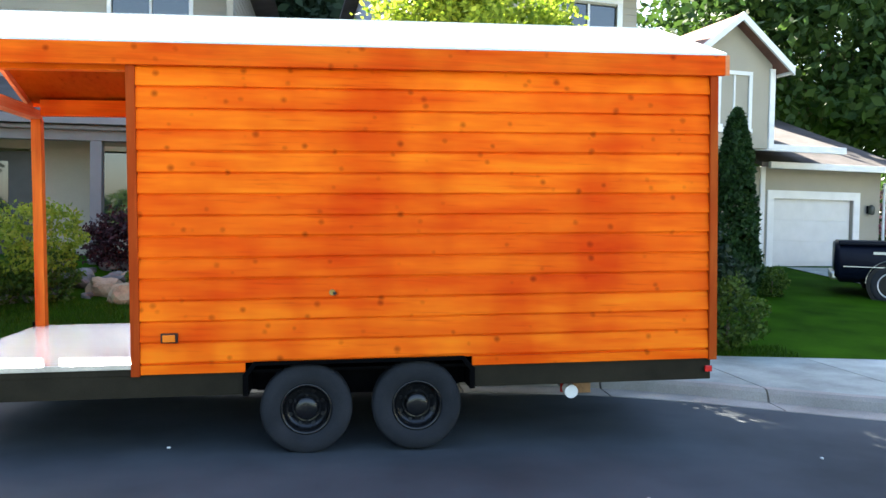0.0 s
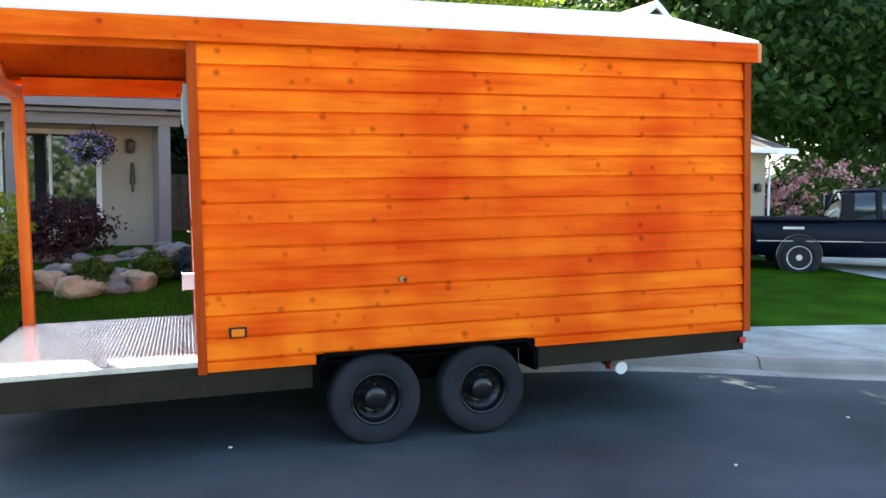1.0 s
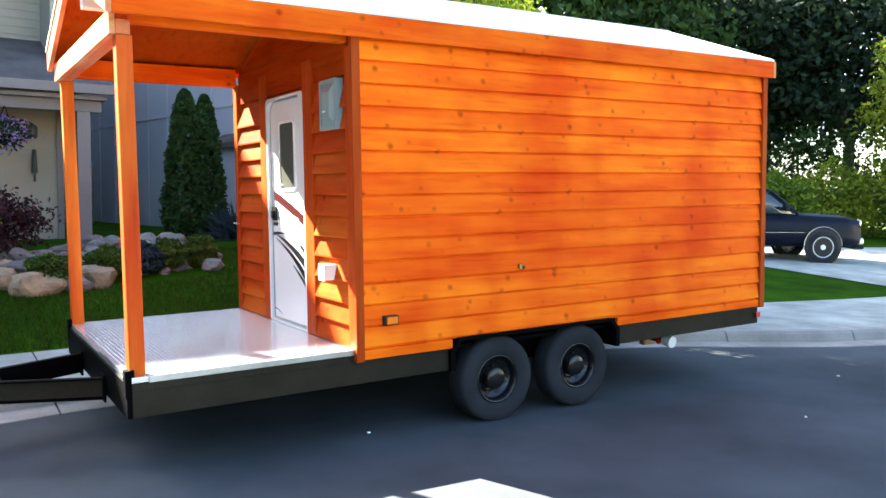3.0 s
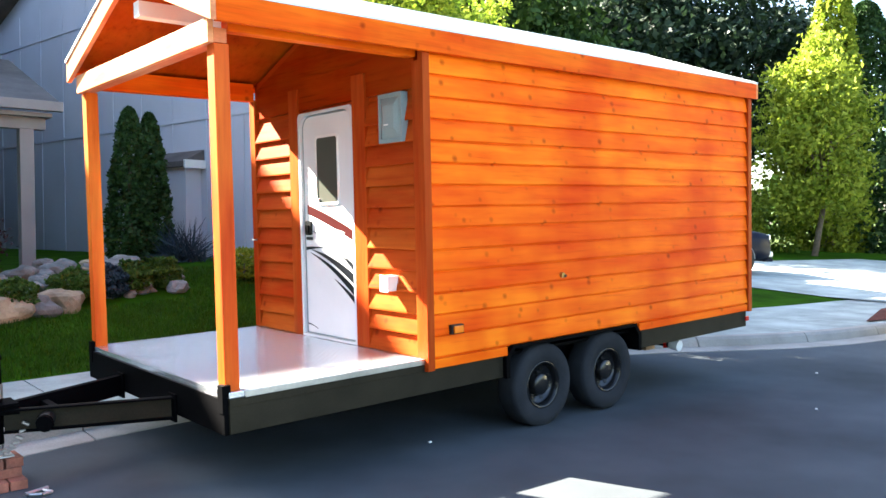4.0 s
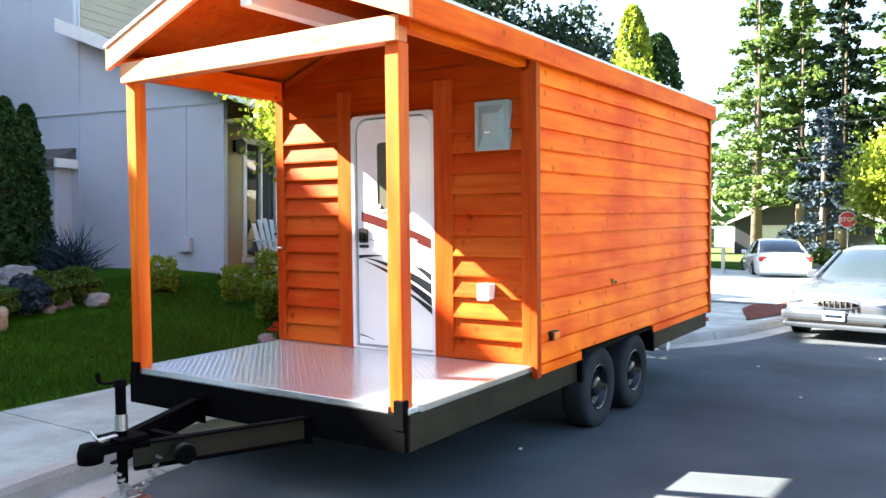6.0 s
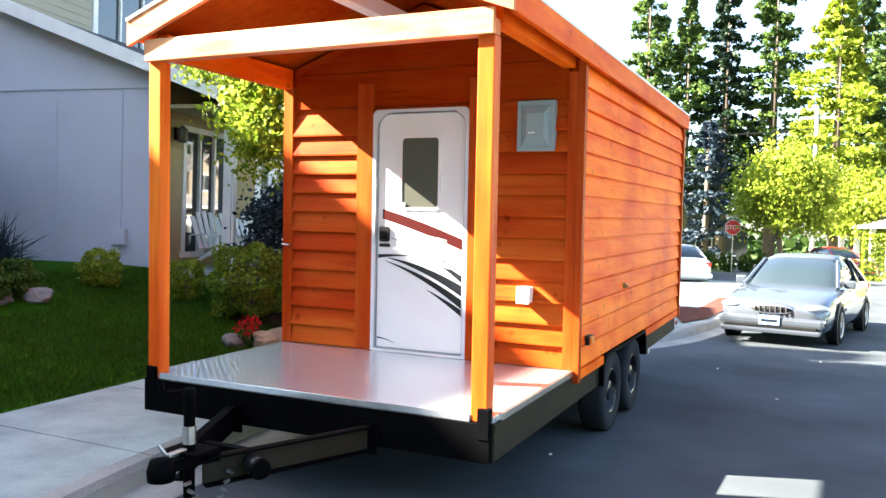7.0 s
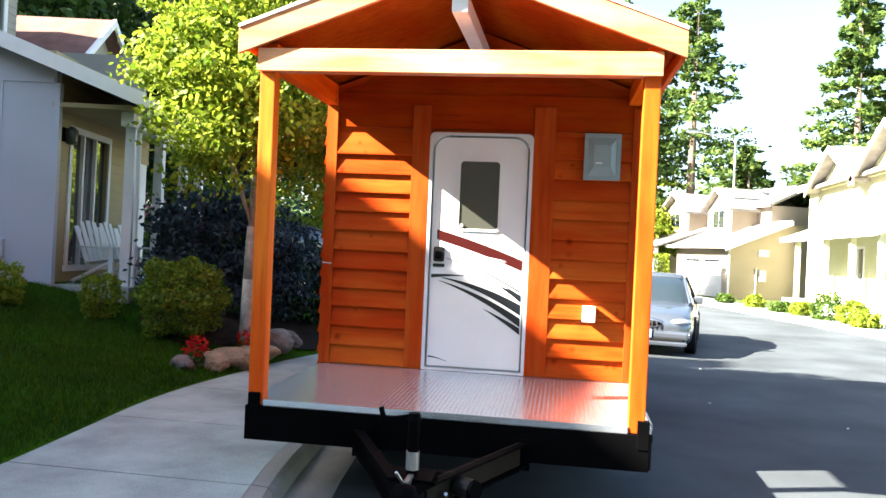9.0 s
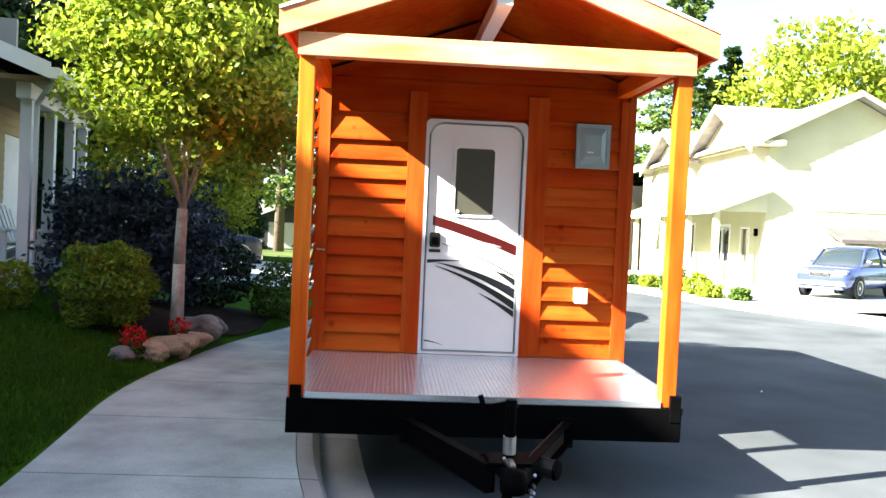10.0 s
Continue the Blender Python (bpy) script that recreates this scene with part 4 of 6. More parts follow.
crown = clump_points(360, 110, (TX + 0.05, TY, 3.62), (1.45, 1.45, 1.66), 0.16, -0.85)
leaf_object("crown", crown, 0.044, YELLOW_LEAF, young)
bed_v, bed_f = [], []
for i in range(25):
    for j in range(13):
        u, v = -1 + i / 12, -1 + j / 6
        x, y = 3.55 + 2.3 * u * math.sqrt(1 - v * v / 2), 12.05 + 1.05 * v * math.sqrt(1 - u * u / 2) - 0.12 * (3.55 + 2.3 * u - 1)
        y = max(y, edge_y(x) + 0.06)
        bed_v.append((x, y, lot_z(x, y) + 0.022))
for i in range(24):
    for j in range(12):
        a = i * 13 + j
        bed_f.append((a, a + 13, a + 14, a + 1))
tagged(raw("garden_bed", bed_v, bed_f, MULCH, smooth=True), "bark mulch bed under the shrubs, shadow put into its dark brown", "garden bed", kind="structure")
for x, y, r in ((0.95, 11.33, 0.20), (1.25, 11.22, 0.22), (1.55, 11.12, 0.19), (1.95, 11.05, 0.16)):
    boulder("tan landscape boulder edging the tree bed", x, y, r, 0.6, TAN_STONE, "boulders round the tree")
for x, y, r in ((2.35, 11.15, 0.24), (2.75, 11.1, 0.2), (0.62, 11.5, 0.14)):
    boulder("dark grey boulder at the tree bed", x, y, r, 0.7, STONE, "boulders round the tree")
for x, y in ((0.95, 11.5), (0.75, 11.42), (1.65, 11.2)):
    f = thing("flower_clump", "small clump of red bedding flowers by the tree", "flower", "red bedding flowers")
    z = lot_z(x, y)
    leaf_object("leaves", ball_points(120, (x, y, z + 0.10), (0.12, 0.12, 0.10)), 0.028, BOX_LEAF, f)
    leaf_object("blossom", ball_points(90, (x, y, z + 0.20), (0.13, 0.13, 0.10)), 0.026, RED_PETAL, f)
bush("round clipped bright green bush in the garden bed", 1.5, 11.98, 0.52, 0.95, GREEN_LEAF, 7000, 0.028, name="round_bush", shell=0.75)
bush("small variegated yellow-green ball bush on the lawn", 1.55, 13.08, 0.27, 0.55, LIME_LEAF, 1500, 0.03, "variegated ball bushes", shell=0.7)
bush("small variegated yellow-green ball bush on the lawn", 0.88, 13.95, 0.27, 0.5, LIME_LEAF, 1500, 0.03, "variegated ball bushes", shell=0.7)
blue = thing("juniper_shrub", "large dark blue-grey spreading shrub behind the tree", "bush")
part("stem", tube(bmesh.new(), (3.9, 12.5, 0.3), (3.9, 12.5, 1.4), 0.06, 0.03, 7), BARK, blue)
leaf_object("foliage", clump_points(230, 75, (3.9, 12.45, 1.35), (1.6, 1.05, 1.15), 0.14, -0.7), 0.045, BLUE_LEAF, blue)
bush("dark green shrub at the end of the garden bed", 5.3, 11.7, 0.75, 1.3, DARK_LEAF, 3000, 0.05)
bush("dark green shrub close to the sidewalk", 5.25, 10.55, 0.45, 0.9, BOX_LEAF, 2600, 0.035, shell=0.7)
# shrubs before the beige house
topiary = thing("topiary_shrub", "variegated pale green standard shrub on a thin stem", "bush")
part("stem", tube(bmesh.new(), (-3.8, 12.3, 0.3), (-3.8, 12.3, 1.3), 0.03, 0.02, 8), PALE_BARK, topiary)
leaf_object("foliage", ball_points(2600, (-3.8, 12.3, 1.5), (0.58, 0.58, 0.5), 0.6), 0.035, LIME_LEAF, topiary)
bush("dark green low shrub under the standard shrub", -3.9, 12.7, 0.5, 0.8, BOX_LEAF, 2200, 0.04)
bush("dark green low shrub under the standard shrub", -4.6, 12.4, 0.5, 0.7, BOX_LEAF, 2200, 0.04)
maple = thing("weeping_maple", "dark burgundy weeping maple in the rock garden", "bush")
part("stem", tube(bmesh.new(), (-3.15, 14.4, 0.7), (-3.1, 14.4, 1.5), 0.04, 0.03, 8), BARK, maple)
leaf_object("foliage", clump_points(90, 50, (-3.15, 14.4, 1.35), (0.65, 0.6, 0.55), 0.12, -0.8), 0.035, WINE_LEAF, maple)
for k, (x, y, m) in enumerate(((-1.85, 13.35, BOX_LEAF), (-1.35, 13.5, BLUE_LEAF), (-0.95, 13.7, BOX_LEAF), (-0.45, 13.85, BOX_LEAF), (-2.6, 13.0, BOX_LEAF))):
    bush("low round bush at the lawn's edge" if m == BOX_LEAF else "low round blue-grey bush at the lawn's edge", x, y, 0.27, 0.42, m, 3200, 0.028, "round bushes by the rocks", shell=0.75)
yucca = thing("spiky_shrub", "grey-green spiky shrub before the grey wall", "bush")
part("stem", tube(bmesh.new(), (0.75, 16.0, 0.8), (0.75, 16.0, 1.1), 0.05, 0.04, 7), BARK, yucca)
sv, sf = [], []
for k in range(420):
    d = RNG.normal(size=3)
    d[2] = abs(d[2]) * 1.2 + 0.1
    d /= np.linalg.norm(d)
    b0 = np.array((0.75, 16.0, 1.0)) + RNG.normal(size=3) * 0.12
    w = np.cross(d, RNG.normal(size=3))
    w *= 0.016 / np.linalg.norm(w)
    a = len(sv)
    sv += [tuple(b0 - w), tuple(b0 + w), tuple(b0 + d * RNG.uniform(0.45, 0.75))]
    sf.append((a, a + 1, a + 2))
raw("foliage", sv, sf, BLUE_LEAF, yucca)
column_tree("cypress", "narrow dark green cypress before the grey wall", 0.05, 16.55, 0.9, 2.75, 0.44, CYPRESS_LEAF, 9000, 0.045, "cypress pair")
column_tree("cypress", "narrow dark green cypress before the grey wall", 0.42, 16.62, 0.9, 2.68, 0.42, CYPRESS_LEAF, 9000, 0.045, "cypress pair")
column_tree("cypress", "tall dense dark green cypress beside the garage", 7.62, 15.0, 0.35, 3.62, 0.52, CYPRESS_LEAF, 16000, 0.05)
bush("small round bush before the garage", 8.42, 15.0, 0.29, 0.6, BOX_LEAF, 1500, 0.03)
for k in range(80):
    x, y = random.uniform(-4.6, -0.2), 0
    y = 13.9 + random.uniform(-0.3, 1.6) + 0.22 * x
    boulder("grey boulder of the rock garden", x, y, random.uniform(0.07, 0.21), random.uniform(0.45, 0.8), STONE if random.random() < 0.92 else TAN_STONE, "rock garden boulders")
for x, y, r in ((-2.75, 12.85, 0.26), (-2.35, 12.95, 0.2), (-2.05, 13.1, 0.24), (-3.2, 13.1, 0.22)):
    boulder("large tan-grey boulder at the lawn's edge", x, y, r, 0.8, TAN_STONE if r > 0.21 else STONE, "lawn edge boulders")

# lawn grass
n = 90000
gx = RNG.uniform(-7.5, 6.0, n)
lo = np.array([edge_y(v) for v in np.linspace(-7.5, 6.0, 60)])
gy = np.interp(gx, np.linspace(-7.5, 6.0, 60), lo) + 0.03 + RNG.uniform(0, 1, n) ** 1.1 * 3.6
keep = ~((gx > 1.6) & (gy < 12.9) & (gy > 10.6) & (gx < 6)) & ~((gy > 13.4 + 0.22 * gx) & (gx < -0.2))
gx, gy = gx[keep], gy[keep]
gz = np.array([lot_z(a, b) for a, b in zip(gx, gy)])
ang = RNG.uniform(0, 2 * math.pi, len(gx))
hgt = RNG.uniform(0.035, 0.075, len(gx))
w = 0.006
lean = RNG.normal(size=(len(gx), 2)) * 0.02
v0 = np.stack([gx - np.cos(ang) * w, gy - np.sin(ang) * w, gz], 1)
v1 = np.stack([gx + np.cos(ang) * w, gy + np.sin(ang) * w, gz], 1)
v2 = np.stack([gx + lean[:, 0], gy + lean[:, 1], gz + hgt], 1)
gv = np.stack([v0, v1, v2], 1).reshape(-1, 3)
me = bpy.data.meshes.new("grass")
me.vertices.add(len(gv))
me.vertices.foreach_set("co", gv.ravel())
me.loops.add(len(gv))
me.loops.foreach_set("vertex_index", np.arange(len(gv)))
me.polygons.add(len(gx))
me.polygons.foreach_set("loop_start", np.arange(0, len(gv), 3))
me.update(calc_edges=True)
me.materials.append(GRASS_BLADE)
tagged(new("grass", me), "short green lawn grass", "grass", kind="stuff")

# ---- houses ----


def lap_wall(bm, along, c0, c1, face, sign, z0, z1, h=0.15, openings=(), thick=0.12):
    """A lap-sided wall with openings (a, b, z low, z high); it faces along sign."""
    n = int(math.ceil((z1 - z0) / h))
    for k in range(n):
        za, zb = z0 + k * h, min(z1, z0 + (k + 1) * h)
        cuts = [(a, b) for a, b, lo_, hi_ in openings if lo_ < (za + zb) / 2 < hi_]
        spans, at = [], c0
        for a, b in sorted(cuts):
            spans.append((at, a))
            at = b
        spans.append((at, c1))
        for a, b in spans:
            if b - a < 0.02:
                continue
            pts = [(face - sign * thick, za), (face + sign * 0.014, za), (face + sign * 0.002, zb), (face - sign * thick, zb)]
            prism_fast(bm, pts, along, a, b)


def prism_fast(bm, outline, axis, a, b):
    def at(p, v):
        return (v, p[0], p[1]) if axis == "x" else (p[0], v, p[1])
    va = [bm.verts.new(at(p, a)) for p in outline]
    vb = [bm.verts.new(at(p, b)) for p in outline]
    m = len(outline)
    bm.faces.new(va)
    bm.faces.new(vb[::-1])
    for i in range(m):
        bm.faces.new((va[i], va[(i + 1) % m], vb[(i + 1) % m], vb[i]))


def walled(name, parent, material, *args, label="", **kw):
    bm = bmesh.new()
    lap_wall(bm, *args, **kw)
    bmesh.ops.recalc_face_normals(bm, faces=bm.faces)
    return tagged(part(name, bm, material, parent, label), kind="stuff")


def window(parent, along, a, b, z0, z1, face, sign, mullions=1, trim=0.09, blinds=False):
    """A window in a wall: casing, frame, panes, with a dark room behind the glass."""
    def bx(c0, c1, d0, d1, z0_, z1_, bev=0.004):
        f0, f1 = sorted((face + sign * d0, face + sign * d1))
        return boxed(c0, c1, f0, f1, z0_, z1_, bev) if along == "x" else boxed(f0, f1, c0, c1, z0_, z1_, bev)
    fr = part("window", bx(a - trim, b + trim, 0.0, 0.035, z1, z1 + trim), WHITE_TRIM, parent)
    part("window_sill", bx(a - trim - 0.02, b + trim + 0.02, 0.0, 0.05, z0 - trim, z0), WHITE_TRIM, fr)
    part("window_casing", bx(a - trim, a, 0.0, 0.033, z0, z1), WHITE_TRIM, fr)
    part("window_casing", bx(b, b + trim, 0.0, 0.033, z0, z1), WHITE_TRIM, fr)
    step = (b - a) / (mullions + 1)
    for k in range(mullions):
        part("mullion", bx(a + step * (k + 1) - 0.025, a + step * (k + 1) + 0.025, -0.06, 0.01, z0, z1), WHITE_TRIM, fr)
    for k in range(mullions + 1):
        part("pane", bx(a + step * k + 0.01, a + step * (k + 1) - 0.01, -0.055, -0.045, z0 + 0.01, z1 - 0.01, 0), GLASS, fr)
    if blinds:
        for k in range(int((b - a) / 0.12)):
            part("blind_slat", bx(a + 0.06 + 0.12 * k, a + 0.13 + 0.12 * k, -0.11, -0.10, z0 + 0.05, z1 - 0.03, 0), GREY_SIDING, fr)
    return fr


def sloped(bm, along, c0, c1, p, q, thick=0.12):
    """A roof plane from eave p to ridge q, (across, z) each, running along an axis from c0 to c1."""
    prism_fast(bm, [(p[0], p[1]), (q[0], q[1]), (q[0], q[1] + thick), (p[0], p[1] + thick)], along, c0, c1)
    bmesh.ops.recalc_face_normals(bm, faces=bm.faces)
    return bm


def wall_lamp(x, y, z, parent):
    l = part("wall_lamp", boxed(x - 0.06, x + 0.06, y - 0.04, y, z - 0.08, z + 0.12, 0.01), BLACK_STEEL, parent)
    part("lamp_shade", spun(bmesh.new(), ((0.05, -0.12), (0.08, -0.1), (0.09, 0.08), (0.03, 0.14)), 10, pose(x, y - 0.12, z)), DARK_GLASS, l, smooth=True)


# the beige house behind the porch
ha = thing("beige_house", "two-storey beige lap-sided house with a front porch", "house", m=pose(-0.1, 0.85, 0))
walled("front_wall", ha, BEIGE_SIDING, "x", -14, -1.8, 16.5, -1, 0.5, 4.0, openings=((-4.4, -2.85, 1.55, 3.05), (-6.5, -5.55, 0.9, 3.0)))
walled("side_wall", ha, BEIGE_SIDING, "y", 16.5, 27, -1.8, 1, 0.5, 7.0)
walled("upper_wall", ha, BEIGE_SIDING, "x", -14, -1.8, 18.0, -1, 4.0, 7.0, openings=((-4.5, -2.9, 5.6, 6.75),))
part("room_back", boxed(-13.5, -2.2, 20.2, 20.3, 0.5, 7.0), TAUPE_SIDING, ha)
part("room_floor", boxed(-13.5, -2.0, 16.6, 20.2, 0.75, 0.85), TAUPE_SIDING, ha)
window(ha, "x", -4.4, -2.85, 1.55, 3.05, 16.5, -1, 1)
window(ha, "x", -4.5, -2.9, 5.6, 6.75, 18.0, -1, 1)
d = part("door", boxed(-6.5, -5.55, 16.5, 16.56, 0.9, 3.0, 0.004), DOOR_DARK, ha)
part("door_pane", boxed(-6.2, -6.0, 16.485, 16.5, 1.3, 2.8), GLASS, d)
part("porch_roof", sloped(bmesh.new(), "x", -14.3, -1.2, (14.85, 3.42), (18.0, 4.55)), SHINGLE, ha)
part("porch_gutter", boxed(-14.3, -1.18, 14.74, 14.86, 3.38, 3.53, 0.01), GREY_TRIM, ha)
part("porch_ceiling", boxed(-14.2, -1.3, 14.9, 16.4, 3.30, 3.36), GREY_TRIM, ha)
part("porch_beam", boxed(-14.2, -1.35, 15.08, 15.28, 3.12, 3.30, 0.01), GREY_TRIM, ha)
for x in (-1.62, -4.0, -7.4, -11):
    part("porch_post", boxed(x - 0.1, x + 0.1, 15.08, 15.28, 0.6, 3.12, 0.008), GREY_TRIM, ha)
part("porch_floor", boxed(-14, -1.5, 15.0, 16.45, 0.4, 0.86, 0.01), CONCRETE, ha)
# Ridge out of view; its heights are chosen for the shadow on the porch.
hip = bmesh.new()
hv = [hip.verts.new(p) for p in ((-14.5, 17.4, 7.0), (-1.2, 17.4, 7.0), (-1.2, 27.6, 7.0), (-14.5, 27.6, 7.0), (-14.5, 22.0, 10.5), (-6.0, 22.0, 11.35))]
for f in ((0, 1, 5, 4), (1, 2, 5), (2, 3, 4, 5), (3, 0, 4), (3, 2, 1, 0)):
    hip.faces.new([hv[k] for k in f])
part("main_roof", hip, SHINGLE, ha, "steep hipped shingle roof, ridge set to shade the porch")
part("eave_fascia", boxed(-14.5, -1.18, 17.34, 17.42, 6.86, 7.05), GREY_TRIM, ha)
part("corner_trim", boxed(-1.86, -1.76, 16.44, 16.56, 0.6, 3.4), GREY_TRIM, ha)
wall_lamp(-2.25, 16.48, 2.85, ha)
part("wind_chime", tube(tube(bmesh.new(), (-2.22, 16.4, 2.15), (-2.22, 16.4, 2.55), 0.05, 0.03), (-2.22, 16.4, 2.0), (-2.22, 16.4, 2.15), 0.02), DOOR_DARK, ha)
basket = thing("flower_basket", "hanging basket of purple and pink flowers", "flowers")
part("pot", spun(bmesh.new(), ((0.10, -0.12), (0.18, 0.0), (0.19, 0.02)), 14, pose(-2.9, 15.9, 2.68)), MULCH, basket)
part("hanger", tube(tube(bmesh.new(), (-2.85, 15.9, 3.14), (-2.70, 15.9, 2.7), 0.006), (-2.85, 15.9, 3.14), (-3.0, 15.9, 2.7), 0.006), BLACK_STEEL, basket)
leaf_object("leaves", ball_points(900, (-2.85, 15.9, 2.74), (0.34, 0.34, 0.26)), 0.03, DARK_LEAF, basket)
leaf_object("blossom", ball_points(420, (-2.9, 15.85, 2.72), (0.37, 0.37, 0.29), 0.8), 0.028, PURPLE_PETAL, basket)

# the grey house with its porch, dormer and garage
TURN_B = pose(2.41, 14.4, 0) @ Matrix.Rotation(radians(9), 4, "Z") @ pose(-2.41, -14.4, 0)
hb = thing("grey_house", "two-storey blue-grey house with white trim, porch and garage", "house", m=TURN_B)
XW = 2.41
part("side_wall", prism(bmesh.new(), ((14.4, 0.4), (31, 0.4), (31, 7.2), (22.3, 9.0), (17.7, 7.2), (17.7, 5.2), (14.4, 3.95)), "x", XW, XW + 0.14), GREY_SIDING, hb)
for k in range(13):
    y = 15.15 + 1.22 * k
    part("seam_batten", boxed(XW - 0.014, XW, y - 0.025, y + 0.025, 0.5, 3.72 if y < 17 else 7.1, 0.003), GREY_SIDING, hb)
part("seam_band", boxed(XW - 0.022, XW, 14.42, 31, 3.72, 3.79, 0.003), GREY_SIDING, hb)
part("seam_band", boxed(XW - 0.022, XW, 17.72, 31, 6.3, 6.36, 0.003), GREY_SIDING, hb)
part("corner_trim", boxed(XW - 0.02, XW + 0.08, 14.34, 14.42, 0.6, 3.72), GREY_SIDING, hb)
part("bump_out", boxed(XW - 0.35, XW - 0.002, 17.78, 19.3, 0.5, 2.78), GREY_SIDING, hb)
part("bump_out_roof", prism(bmesh.new(), ((XW - 0.45, 2.78), (XW - 0.45, 2.89), (XW - 0.002, 3.13), (XW - 0.002, 2.78)), "y", 17.66, 19.42), SHINGLE, hb)
part("bump_out_trim", boxed(XW - 0.47, XW - 0.01, 17.60, 17.66, 2.75, 2.91), WHITE_TRIM, hb)
part("meter_box", boxed(XW - 0.08, XW - 0.002, 15.0, 15.25, 1.3, 1.55, 0.01), GREY_SIDING, hb)
walled("front_wall", hb, WARM_SIDING, "x", XW + 0.14, 6.3, 14.5, -1, 0.6, 4.2, openings=((3.15, 4.45, 1.2, 3.15), (5.4, 6.3, 0.95, 3.0)))
window(hb, "x", 3.15, 4.45, 1.2, 3.15, 14.5, -1, 2, blinds=True)
part("door", boxed(5.4, 6.3, 14.52, 14.58, 0.95, 3.0), WHITE_TRIM, hb)
walled("upper_wall", hb, BEIGE_SIDING, "x", XW + 0.14, 7.5, 17.7, -1, 4.6, 7.3, openings=((4.9, 7.0, 4.95, 6.75),))
window(hb, "x", 4.9, 7.0, 4.95, 6.75, 17.7, -1, 2, trim=0.13)
part("porch_roof", sloped(bmesh.new(), "x", XW - 0.32, 6.45, (13.05, 3.42), (17.7, 5.15)), SHINGLE, hb)
part("porch_rake", prism(bmesh.new(), ((13.05, 3.38), (17.75, 5.13), (17.75, 5.36), (13.05, 3.58)), "x", XW - 0.36, XW - 0.32), WHITE_TRIM, hb)
part("porch_gutter", boxed(XW - 0.36, 6.45, 12.94, 13.06, 3.38, 3.52, 0.01), WHITE_TRIM, hb)
part("porch_ceiling", boxed(XW + 0.0, 6.25, 13.1, 14.45, 3.40, 3.46), WARM_SIDING, hb)
part("porch_beam", boxed(XW + 0.2, 6.25, 13.4, 13.58, 3.2, 3.40, 0.01), WHITE_TRIM, hb)
for x in (2.82, 4.0, 5.2, 6.1):
    part("porch_post", boxed(x - 0.07, x + 0.07, 13.42, 13.56, 0.7, 3.2, 0.008), WHITE_TRIM, hb)
part("downspout", tube(tube(bmesh.new(), (2.2, 13.02, 3.4), (2.75, 13.36, 3.15), 0.035), (2.75, 13.36, 3.15), (2.75, 13.36, 0.7), 0.035), WHITE_TRIM, hb)
part("porch_floor", boxed(XW + 0.05, 6.25, 13.3, 14.48, 0.3, 0.95, 0.01), CONCRETE, hb)
part("main_roof", sloped(bmesh.new(), "x", XW - 0.4, 7.9, (17.2, 7.1), (22.3, 9.0)), SHINGLE, hb)
part("main_roof", sloped(bmesh.new(), "x", XW - 0.4, 7.9, (27.4, 7.1), (22.3, 9.0)), SHINGLE, hb)
part("eave_fascia", boxed(XW - 0.4, 7.9, 17.12, 17.2, 7.05, 7.25), WHITE_TRIM, hb)
wall_lamp(2.85, 14.48, 3.05, hb)
# garage wing
walled("garage_wall", hb, BEIGE_SIDING, "x", 6.3, 15.7, 18.8, -1, 0.2, 3.35, openings=((12.25, 14.8, 0.2, 2.55),))
walled("garage_side_wall", hb, BEIGE_SIDING, "y", 18.8, 25, 15.7, 1, 0.2, 3.35)
part("wing_wall", boxed(6.2, 6.3, 14.6, 18.8, 0.3, 5.0), BEIGE_SIDING, hb)
gd = part("garage_door", boxed(12.25, 14.8, 18.9, 18.95, 0.3, 2.55), GARAGE_WHITE, hb)
for k in range(4):
    part("door_panel", boxed(12.28, 14.77, 18.885, 18.9, 0.33 + 0.555 * k, 0.875 + 0.555 * k, 0.006), GARAGE_WHITE, gd)
part("garage_trim", boxed(12.05, 15, 18.75, 18.79, 2.55, 2.76), WHITE_TRIM, hb)
for x in (12.05, 14.8):
    part("garage_trim", boxed(x, x + 0.2, 18.752, 18.79, 0.3, 2.55), WHITE_TRIM, hb)
part("garage_corner_trim", boxed(11.82, 11.96, 18.75, 18.79, 0.3, 3.35), WHITE_TRIM, hb)
wall_lamp(15.3, 18.78, 2.3, hb)
part("garage_roof", sloped(bmesh.new(), "x", 11.4, 16.15, (18.2, 3.3), (23.5, 5.2)), SHINGLE, hb)
part("garage_roof", sloped(bmesh.new(), "x", 6.35, 12.9, (17.2, 3.62), (23.5, 5.6)), SHINGLE, hb)
part("garage_gutter", boxed(11.6, 16.2, 18.1, 18.22, 3.27, 3.43, 0.01), WHITE_TRIM, hb)
part("garage_gutter", boxed(6.35, 12.95, 17.1, 17.22, 3.58, 3.74, 0.01), WHITE_TRIM, hb)
part("garage_downspout", tube(tube(bmesh.new(), (16.1, 18.2, 3.3), (15.75, 18.7, 3.0), 0.035), (15.75, 18.7, 3.0), (15.75, 18.7, 0.3), 0.035), WHITE_TRIM, hb)
DX, DYF, DZ = 9.48, 16.9, 5.52          # the dormer's middle, its face and its eave
dormer = part("dormer", boxed(DX - 1.1, DX + 1.1, DYF, DYF + 3.4, 3.6, DZ), BEIGE_SIDING, hb)
part("dormer_gable", prism(bmesh.new(), ((DX - 1.1, DZ), (DX + 1.1, DZ), (DX, DZ + 0.92)), "y", DYF, DYF + 0.06), BEIGE_SIDING, dormer)
